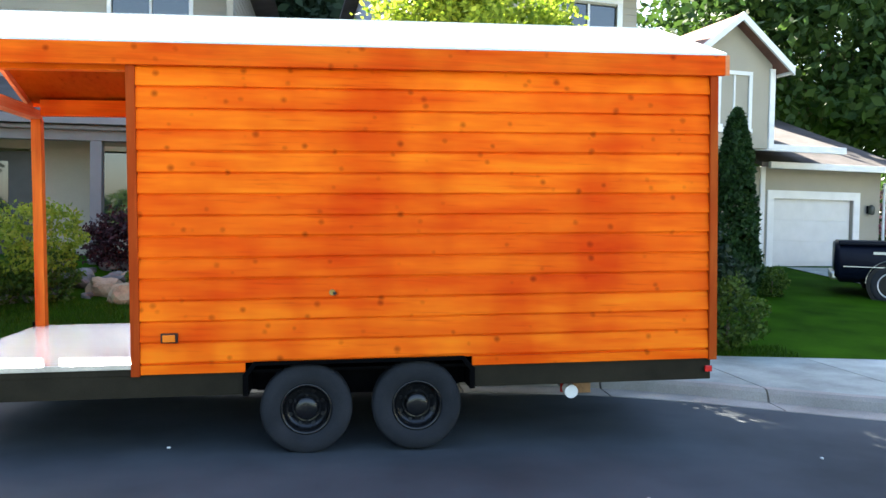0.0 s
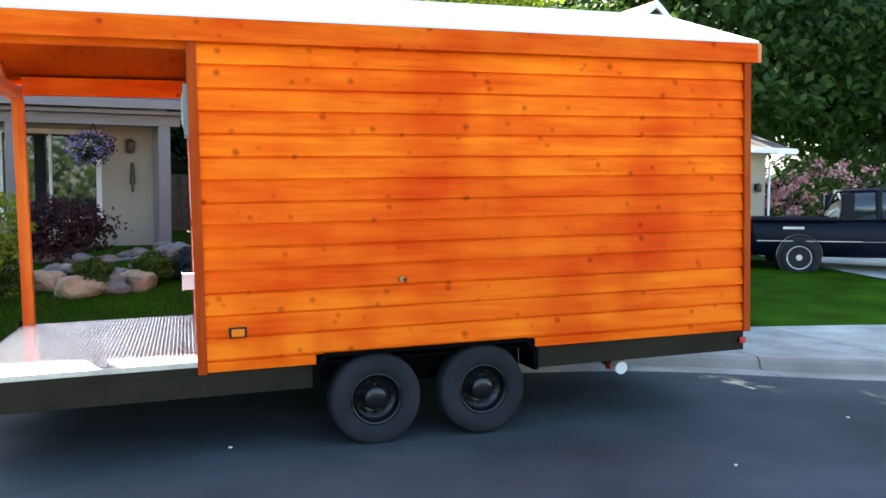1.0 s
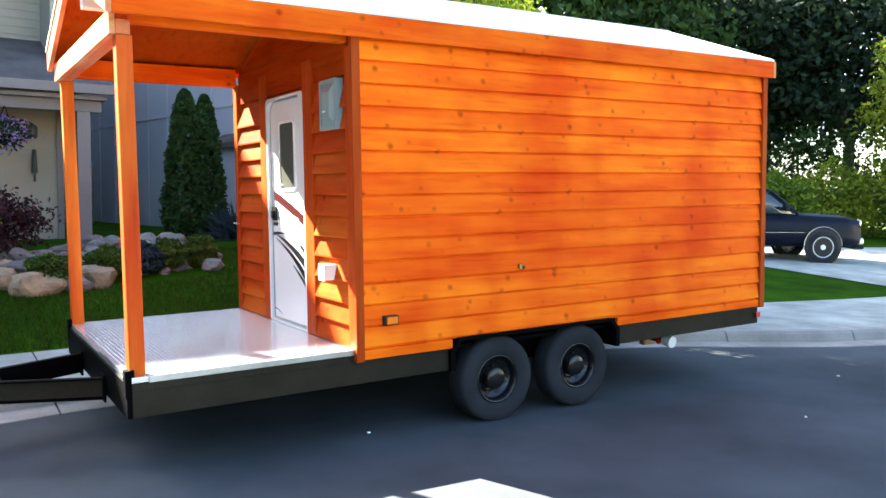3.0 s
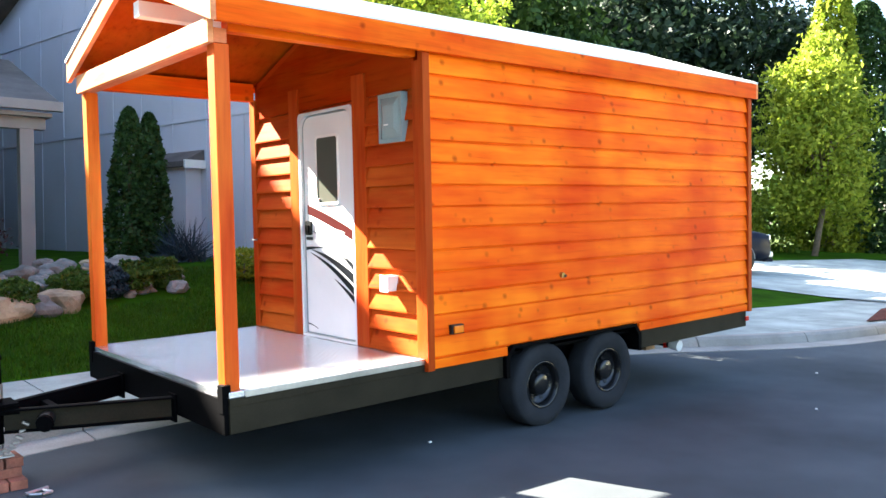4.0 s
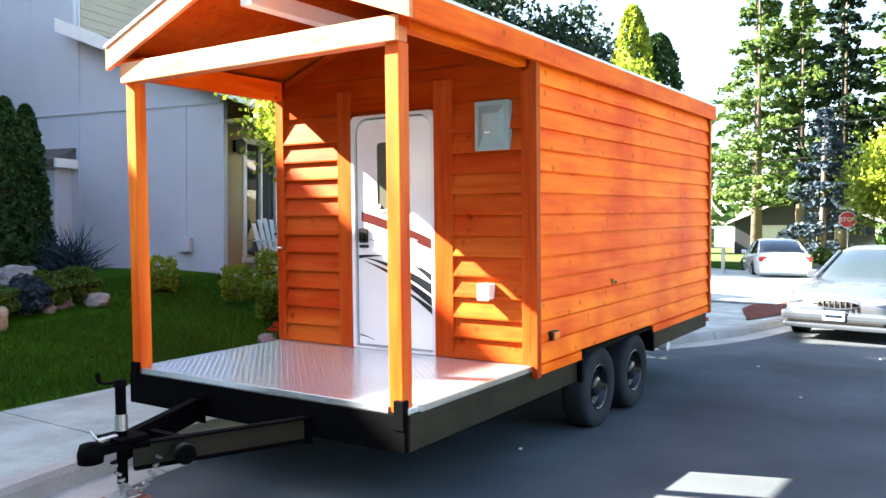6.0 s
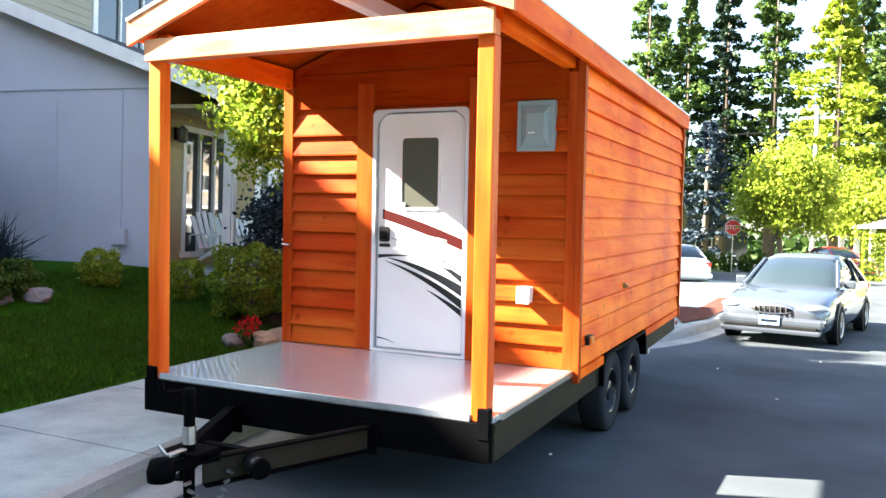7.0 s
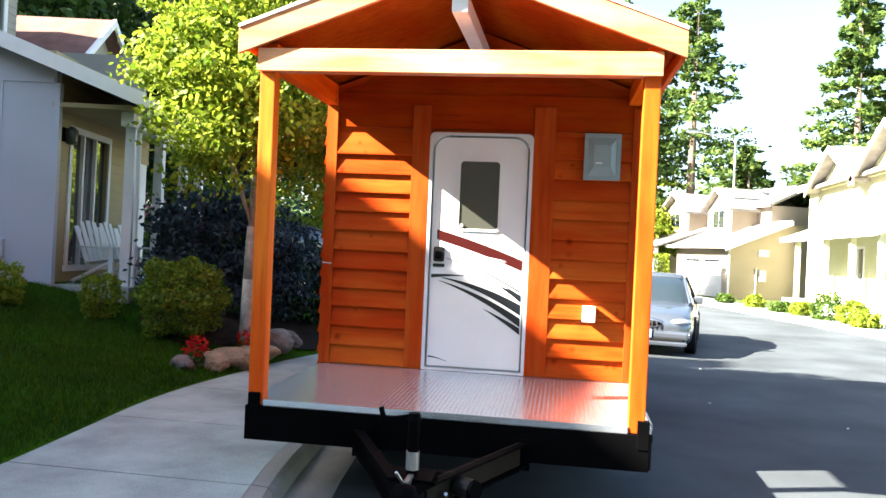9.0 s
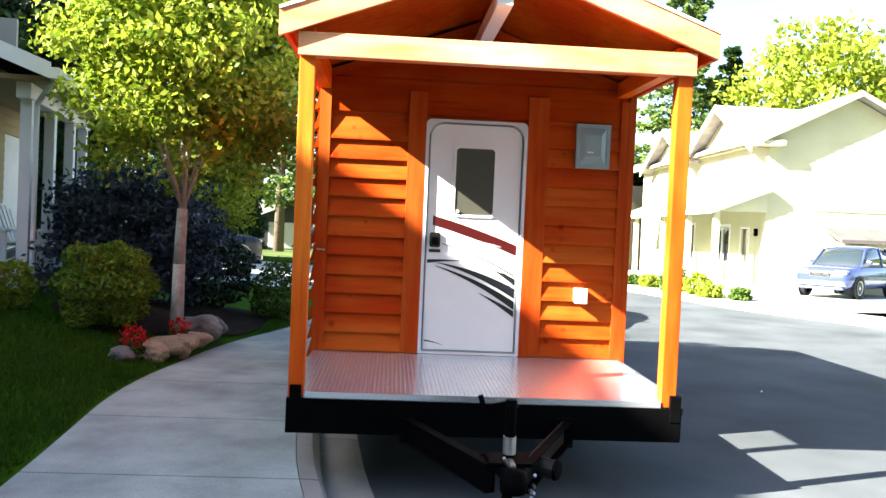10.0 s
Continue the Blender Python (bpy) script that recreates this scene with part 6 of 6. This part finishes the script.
def body_ring(x, lo_, belt, w):
    h = belt - lo_
    half = [(w * 0.86, lo_), (w * 0.97, lo_ + h * 0.15), (w, lo_ + h * 0.45), (w * 0.985, lo_ + h * 0.72), (w * 0.93, belt - h * 0.07), (w * 0.80, belt), (w * 0.4, belt + 0.025)]
    return [(x, -a, b) for a, b in half] + [(x, a, b) for a, b in half[::-1]]


def cabin_ring(x, base, roof, wb, wr):
    half = [(wb, base), (wb * 0.5 + wr * 0.5, (base + roof) / 2), (wr, roof - 0.05), (wr * 0.82, roof), (wr * 0.4, roof + 0.012)]
    return [(x, -a, b) for a, b in half] + [(x, a, b) for a, b in half[::-1]]


def egg(x, y, z, a, b, c, turn=0.0):
    """A flattened ball, for lamps and rounded grilles."""
    bm = bmesh.new()
    bmesh.ops.create_uvsphere(bm, u_segments=18, v_segments=10, radius=1, matrix=pose(x, y, z, 0, 0, turn) @ Matrix.Diagonal((a, b, c, 1)))
    return bm


CARS = {
    "sedan": dict(body=((0.0, 0.32, 0.56, 0.60), (0.06, 0.22, 0.66, 0.76), (0.30, 0.19, 0.74, 0.84), (0.9, 0.19, 0.83, 0.88), (1.35, 0.19, 0.90, 0.89), (2.4, 0.19, 0.93, 0.895), (3.5, 0.19, 0.95, 0.89), (4.2, 0.2, 0.98, 0.865), (4.78, 0.25, 0.94, 0.80), (4.9, 0.36, 0.78, 0.70)),
                  cabin=((1.30, 0.88, 0.90, 0.76, 0.72), (2.12, 0.90, 1.36, 0.79, 0.60), (2.7, 0.92, 1.42, 0.80, 0.61), (3.4, 0.93, 1.38, 0.79, 0.60), (4.25, 0.95, 0.975, 0.76, 0.70)), axles=(0.92, 3.67), r=0.315, L=4.9),
    "pickup": dict(body=((0.0, 0.45, 0.85, 0.80), (0.08, 0.38, 1.02, 0.90), (0.4, 0.38, 1.08, 0.93), (1.55, 0.38, 1.14, 0.95), (3.2, 0.38, 1.16, 0.95), (3.3, 0.38, 1.16, 0.95), (5.25, 0.40, 1.18, 0.94), (5.35, 0.48, 1.15, 0.92)),
                   cabin=((1.50, 1.12, 1.16, 0.86, 0.82), (2.12, 1.14, 1.70, 0.89, 0.74), (2.6, 1.15, 1.78, 0.90, 0.75), (3.45, 1.15, 1.76, 0.90, 0.75), (3.62, 1.15, 1.22, 0.89, 0.84)), axles=(0.95, 4.38), r=0.37, L=5.35),
    "suv": dict(body=((0.0, 0.42, 0.80, 0.72), (0.08, 0.34, 0.95, 0.84), (0.4, 0.32, 1.02, 0.90), (1.3, 0.32, 1.08, 0.92), (3.0, 0.32, 1.10, 0.92), (4.4, 0.34, 1.08, 0.90), (4.55, 0.45, 1.0, 0.84)),
                cabin=((1.15, 1.04, 1.08, 0.82, 0.78), (1.75, 1.08, 1.66, 0.84, 0.68), (2.6, 1.09, 1.74, 0.85, 0.69), (4.1, 1.09, 1.70, 0.84, 0.68), (4.45, 1.06, 1.10, 0.82, 0.74)), axles=(0.85, 3.6), r=0.36, L=4.55),
}


def vehicle(name, label, m, shape, paint, group=""):
    """A car with its nose at local x = 0, looking along -x."""
    c = CARS[shape]
    car = thing(name, label, "car", group, m=m)
    body = part("body", loft(bmesh.new(), [body_ring(*s) for s in c["body"]]), paint, car, smooth=True)
    cab = part("cabin_glass", loft(bmesh.new(), [cabin_ring(*s) for s in c["cabin"]]), CAR_GLASS, car, "dark car windows", smooth=True)
    st = c["cabin"]
    bm = bmesh.new()
    rings = []
    for x, base, roof, wb, wr in st[1:-1]:
        half = [(wr + 0.012, roof - 0.045), (wr * 0.84, roof + 0.012), (wr * 0.4, roof + 0.026)]
        ring = [(x, -a, b) for a, b in half] + [(x, a, b) for a, b in half[::-1]]
        rings.append(ring)
    part("roof", loft(bm, rings), paint, car, smooth=True)
    for s in (-1, 1):
        for i, j in ((0, 1), (len(st) - 1, len(st) - 2)):
            part("pillar", tube(bmesh.new(), (st[i][0], s * st[i][3], st[i][1]), (st[j][0], s * (st[j][4] + 0.01), st[j][2] - 0.03), 0.035, 0.03, 6), paint, car)
        xm = (c["cabin"][2][0])
        part("pillar", tube(bmesh.new(), (xm + 0.25, s * (c["cabin"][2][3] + 0.005), c["cabin"][2][1]), (xm + 0.3, s * (c["cabin"][2][4] + 0.005), c["cabin"][2][2] - 0.04), 0.03, 0.03, 6), paint if shape != "sedan" else BLACK_PLASTIC, car)
        hw, zb = c["body"][3][3], c["body"][3][2]
        part("mirror", boxed(st[0][0] + 0.28, st[0][0] + 0.40, s * (hw + 0.02) - 0.09, s * (hw + 0.02) + 0.09, zb + 0.05, zb + 0.19, 0.03), paint, car)
        z0, z1 = c["body"][1][1], c["body"][1][2]
        if shape == "sedan":
            part("headlight", egg(0.20, s * 0.60, z1 - 0.055, 0.22, 0.23, 0.075, s * 24), HEADLAMP, car, smooth=True)
            part("fog_lamp", egg(0.02, s * 0.56, z0 + 0.13, 0.06, 0.11, 0.032, s * 12), HEADLAMP, car, smooth=True)
        else:
            part("headlight", boxed(0.0, 0.30, s * 0.62 - 0.20, s * 0.62 + 0.19, z1 - 0.16, z1 - 0.015, 0.04), HEADLAMP, car)
        if shape == "pickup":
            part("centre_pillar", boxed(2.86, 2.96, s * 0.83 - 0.07, s * 0.83 + 0.07, 1.12, 1.74, 0.02), paint, car)
            part("rear_pillar", boxed(3.36, 3.60, s * 0.83 - 0.07, s * 0.83 + 0.07, 1.12, 1.68, 0.02), paint, car)
            part("bed_rail", boxed(3.66, 5.3, s * 0.88 - 0.06, s * 0.88 + 0.06, 1.12, 1.20, 0.02), paint, car)
        part("tail_light", boxed(c["L"] - 0.2, c["L"] - 0.03, s * 0.68 - 0.12, s * 0.68 + 0.12, c["body"][-2][2] - 0.24, c["body"][-2][2] - 0.08, 0.02), RED_LENS, car)
        part("side_moulding", boxed(1.35, 3.2, s * hw * 1.012 - 0.012, s * hw * 1.012 + 0.012, zb * 0.62, zb * 0.62 + 0.06, 0.008), paint, car)
        for x in c["axles"]:
            wm = c["r"]
            arch = bmesh.new()
            spun(arch, ((wm + 0.055, -0.02), (wm + 0.055, 0.012), (wm + 0.02, 0.014)), 28, Matrix.Translation((x, s * (hw - 0.002), wm)) @ Matrix.Rotation(radians(90 if s < 0 else -90), 4, "X"))
            part("wheel_arch", arch, BLACK_PLASTIC, car)
            wheel(car, x, s * (hw - 0.075), wm, wm, 0.21, s, RIM_SILVER, wm * 0.64, 7)
    gz = c["body"][0][2]
    if shape == "sedan":
        grille = part("grille", egg(0.03, 0, gz + 0.01, 0.09, 0.36, 0.075), BLACK_PLASTIC, car, smooth=True)
        part("grille_surround", egg(0.045, 0, gz + 0.012, 0.09, 0.40, 0.10), BRIGHT_STEEL, grille, smooth=True)
        for k in range(7):
            part("grille_bar", boxed(-0.064, -0.04, -0.24 + 0.08 * k - 0.006, -0.24 + 0.08 * k + 0.006, gz - 0.04, gz + 0.06), BRIGHT_STEEL, grille)
    else:
        grille = part("grille", boxed(-0.045, 0.1, -0.34, 0.34, gz - 0.085, gz + 0.06, 0.04), BLACK_PLASTIC, car)
        part("grille_surround", boxed(-0.02, 0.08, -0.37, 0.37, gz - 0.10, gz + 0.08, 0.04), BRIGHT_STEEL, grille)
        for k in range(3):
            part("grille_bar", boxed(-0.052, -0.04, -0.30, 0.30, gz - 0.055 + 0.04 * k, gz - 0.050 + 0.04 * k), BRIGHT_STEEL, grille)
    bump_ = part("bumper", boxed(-0.08, 0.2, -0.80, 0.80, c["body"][0][1] - 0.02, c["body"][0][1] + 0.13, 0.05), paint if shape == "sedan" else BRIGHT_STEEL, car)
    part("air_intake", boxed(-0.085, 0.1, -0.70, 0.70, c["body"][0][1] - 0.045, c["body"][0][1] + 0.01, 0.015), BLACK_PLASTIC, car)
    part("front_lip", boxed(-0.10, 0.15, -0.76, 0.76, c["body"][0][1] - 0.13, c["body"][0][1] - 0.05, 0.03), paint, car)
    plate = part("licence_plate", boxed(-0.10, -0.075, -0.16, 0.16, c["body"][0][1] + 0.0, c["body"][0][1] + 0.15, 0.004), PLATE_BLUE, car)
    part("plate_bar", boxed(-0.104, -0.1, -0.12, 0.12, c["body"][0][1] + 0.05, c["body"][0][1] + 0.09), GREY_DECAL, plate)
    part("rear_bumper", boxed(c["L"] - 0.12, c["L"] + 0.08, -0.82, 0.82, c["body"][-1][1] - 0.04, c["body"][-1][1] + 0.12, 0.04), paint if shape == "sedan" else BRIGHT_STEEL, car)
    return car


vehicle("sedan_car", "silver four-door sedan parked at the kerb", pose(7.0, 5.95, 0, 0, 0, -10), "sedan", SILVER_PAINT)
truck_yaw = -32 + 180
pk = vehicle("pickup_truck", "dark blue-black pickup truck parked on the driveway", pose(14.75, 12.98, 0.36, 0, 0, truck_yaw), "pickup", BLACK_PAINT)
for sy in (-1, 1):
    part("chrome_strip", boxed(1.4, 5.2, sy * 0.957 - 0.006, sy * 0.957 + 0.006, 0.70, 0.716), BRIGHT_STEEL, pk)
    for x in (0.95, 4.38):
        rim_arc = bmesh.new()
        for k in range(12):
            a0, a1 = math.pi * k / 12, math.pi * (k + 1) / 12
            tube(rim_arc, (x + 0.44 * math.cos(a0), sy * 0.955, 0.40 + 0.44 * math.sin(a0)), (x + 0.44 * math.cos(a1), sy * 0.955, 0.40 + 0.44 * math.sin(a1)), 0.010, seg=5)
        part("chrome_arch", rim_arc, BRIGHT_STEEL, pk)
part("bed_mark", boxed(4.3, 4.7, 0.955, 0.962, 0.95, 1.0), BRIGHT_STEEL, pk)
vehicle("sedan_car", "white sedan parked on the side street", pose(26.0, 11.0, 0, 0, 0, 200), "sedan", WHITE_CAR)
vehicle("suv_car", "blue sport utility vehicle on the far driveway", pose(17.85, -5.35, 0.14, 0, 0, -52), "suv", BLUE_CAR)
vehicle("sedan_car", "red car parked by the pale house", pose(37.6, 3.3, 0, 0, 0, 30), "sedan", RED_CAR)

# ---- signs and poles ----
stop = thing("stop_sign", "red octagonal stop sign on a post", "sign", m=pose(35.0, 9.2, 0, 0, 0, 12))
part("pole", tube(bmesh.new(), (0, 0, 0), (0, 0, 2.75), 0.03), BRIGHT_STEEL, stop)
octa = [(0.40 * math.cos(radians(22.5 + 45 * k)), 2.25 + 0.40 * math.sin(radians(22.5 + 45 * k))) for k in range(8)]
part("plate_rim", prism(bmesh.new(), octa, "x", -0.04, -0.03), WHITE_PLASTIC, stop)
part("plate", prism(bmesh.new(), [(a * 0.92, 2.25 + (b - 2.25) * 0.92) for a, b in octa], "x", -0.05, -0.04), STOP_RED, stop)
txt = bpy.data.curves.new("lettering", "FONT")
txt.body, txt.size, txt.align_x, txt.align_y = "STOP", 0.28, "CENTER", "CENTER"
txt.extrude = 0.003
lt = new("lettering", txt)
lt.data.materials.append(WHITE_PLASTIC)
lt.parent = stop
lt.matrix_local = Matrix.Translation((-0.056, 0, 2.25)) @ Euler((radians(90), 0, radians(-90))).to_matrix().to_4x4()
part("street_name_plate", boxed(-0.01, 0.01, -0.35, 0.35, 2.72, 2.88), BRIGHT_STEEL, stop)
warn = thing("diamond_sign", "pale back of a diamond road sign on a post", "sign", m=pose(38.6, 18.1, 0, 0, 0, 15))
part("pole", tube(bmesh.new(), (0, 0, 0), (0, 0, 3.0), 0.035), BRIGHT_STEEL, warn)
part("plate", prism(bmesh.new(), ((0, 2.15), (0.55, 2.7), (0, 3.25), (-0.55, 2.7)), "x", -0.04, -0.03), WHITE_PLASTIC, warn)
box_ = thing("utility_box", "white utility cabinet on a post by the sidewalk", "box")
part("cabinet", boxed(20.75, 21.15, 10.95, 11.45, 1.15, 1.85, 0.02), WHITE_PLASTIC, box_)
part("post", boxed(20.9, 21.0, 11.15, 11.25, 0, 1.15), BRIGHT_STEEL, box_)
pole = thing("utility_pole", "tall wooden utility pole with a cross arm", "pole")
part("pole", tube(bmesh.new(), (47.7, 5.75, 0), (47.7, 5.75, 10), 0.16, 0.12), PALE_BARK, pole)
part("cross_arm", boxed(47.65, 47.75, 4.75, 6.75, 9.2, 9.35), PALE_BARK, pole)
for z in (5.8, 6.6, 8.6):
    w_ = part("overhead_cable", tube(tube(bmesh.new(), (47.7, 5.75, z), (53, 30, z - 0.6), 0.03, seg=5), (53, 30, z - 0.6), (60, 60, z), 0.03, seg=5), BLACK_PLASTIC, pole)
lamp_post = thing("street_lamp", "street lamp arm above the far street", "street lamp")
part("pole", tube(bmesh.new(), (40, -2, 0), (40, -2, 9), 0.09, 0.06), BRIGHT_STEEL, lamp_post)
part("arm", tube(bmesh.new(), (40, -2, 8.8), (39.5, 0.2, 9.2), 0.04), BRIGHT_STEEL, lamp_post)
part("lamp_head", boxed(39.3, 39.7, 0.1, 0.8, 9.1, 9.25, 0.04), BRIGHT_STEEL, lamp_post)

# ---- street details ----
for k, (x, y) in enumerate(((-1.1, 7.05), (2.18, 5.62), (3.9, 6.4), (-2.9, 5.0), (1.2, 4.4), (-4.6, 7.4), (5.4, 5.2))):
    s = part("pale_pebble", boxed(-0.014, 0.014, -0.01, 0.01, 0, 0.012, 0.004), WHITE_PLASTIC)
    s.matrix_world = pose(x, y, 0.0, 0, 0, 40 * k)
    tagged(s, "tiny pale pebble lying on the asphalt", "pebble", "pebbles on the road")
bed = raw("mulch_bed", [(7.75, 7.42, 0.17), (9.8, 7.98, 0.172), (12.5, 8.08, 0.175), (15.0, 7.7, 0.17), (15.0, 7.16, 0.17), (12.0, 7.04, 0.17), (9.0, 7.12, 0.17)], [(6, 5, 4, 3, 2, 1, 0)], RED_MULCH)
tagged(bed, "dark red-brown mulch bed at the corner", "garden bed", kind="structure")

# kerb stones and sidewalk slabs
walkway = tagged(new("pavement"), "pale concrete sidewalk with tooled joints along the kerb", "sidewalk", kind="structure")
kerb = tagged(new("kerb"), "worn concrete kerb between road and sidewalk", "kerb", kind="structure")
XS = [-24 + 1.5 * i for i in range(32)]
for x0, x1 in zip(XS, XS[1:]):
    n = 4
    bm = bmesh.new()
    kb = bmesh.new()
    tops, lows, kt = [], [], []
    for i in range(n + 1):
        x = x0 + 0.008 + (x1 - x0 - 0.016) * i / n
        ya, yb = kerb_y(x) + 0.16, edge_y(x)
        tops.append((bm.verts.new((x, ya, 0.15)), bm.verts.new((x, yb, 0.155))))
        lows.append((bm.verts.new((x, ya, -0.05)), bm.verts.new((x, yb, -0.05))))
        yk = kerb_y(x)
        kt.append([kb.verts.new(p) for p in ((x, yk - 0.32, 0.006), (x, yk - 0.30, 0.012), (x, yk - 0.015, 0.022), (x, yk + 0.012, 0.11), (x, yk + 0.045, 0.147), (x, yk + 0.155, 0.152), (x, yk + 0.155, -0.05), (x, yk - 0.32, -0.05))])
    for i in range(n):
        bm.faces.new((tops[i][0], tops[i + 1][0], tops[i + 1][1], tops[i][1]))
        bm.faces.new((lows[i][0], lows[i + 1][0], tops[i + 1][0], tops[i][0]))
        bm.faces.new((tops[i][1], tops[i + 1][1], lows[i + 1][1], lows[i][1]))
        for j in range(8):
            kb.faces.new((kt[i][j], kt[i + 1][j], kt[i + 1][(j + 1) % 8], kt[i][(j + 1) % 8]))
    for i in (0, n):
        bm.faces.new((tops[i][0], tops[i][1], lows[i][1], lows[i][0]))
        kb.faces.new(kt[i])
    bmesh.ops.recalc_face_normals(bm, faces=bm.faces)
    bmesh.ops.recalc_face_normals(kb, faces=kb.faces)
    part("slab", bm, CONCRETE, walkway)
    part("kerb_stone", kb, KERB_MAT, kerb)
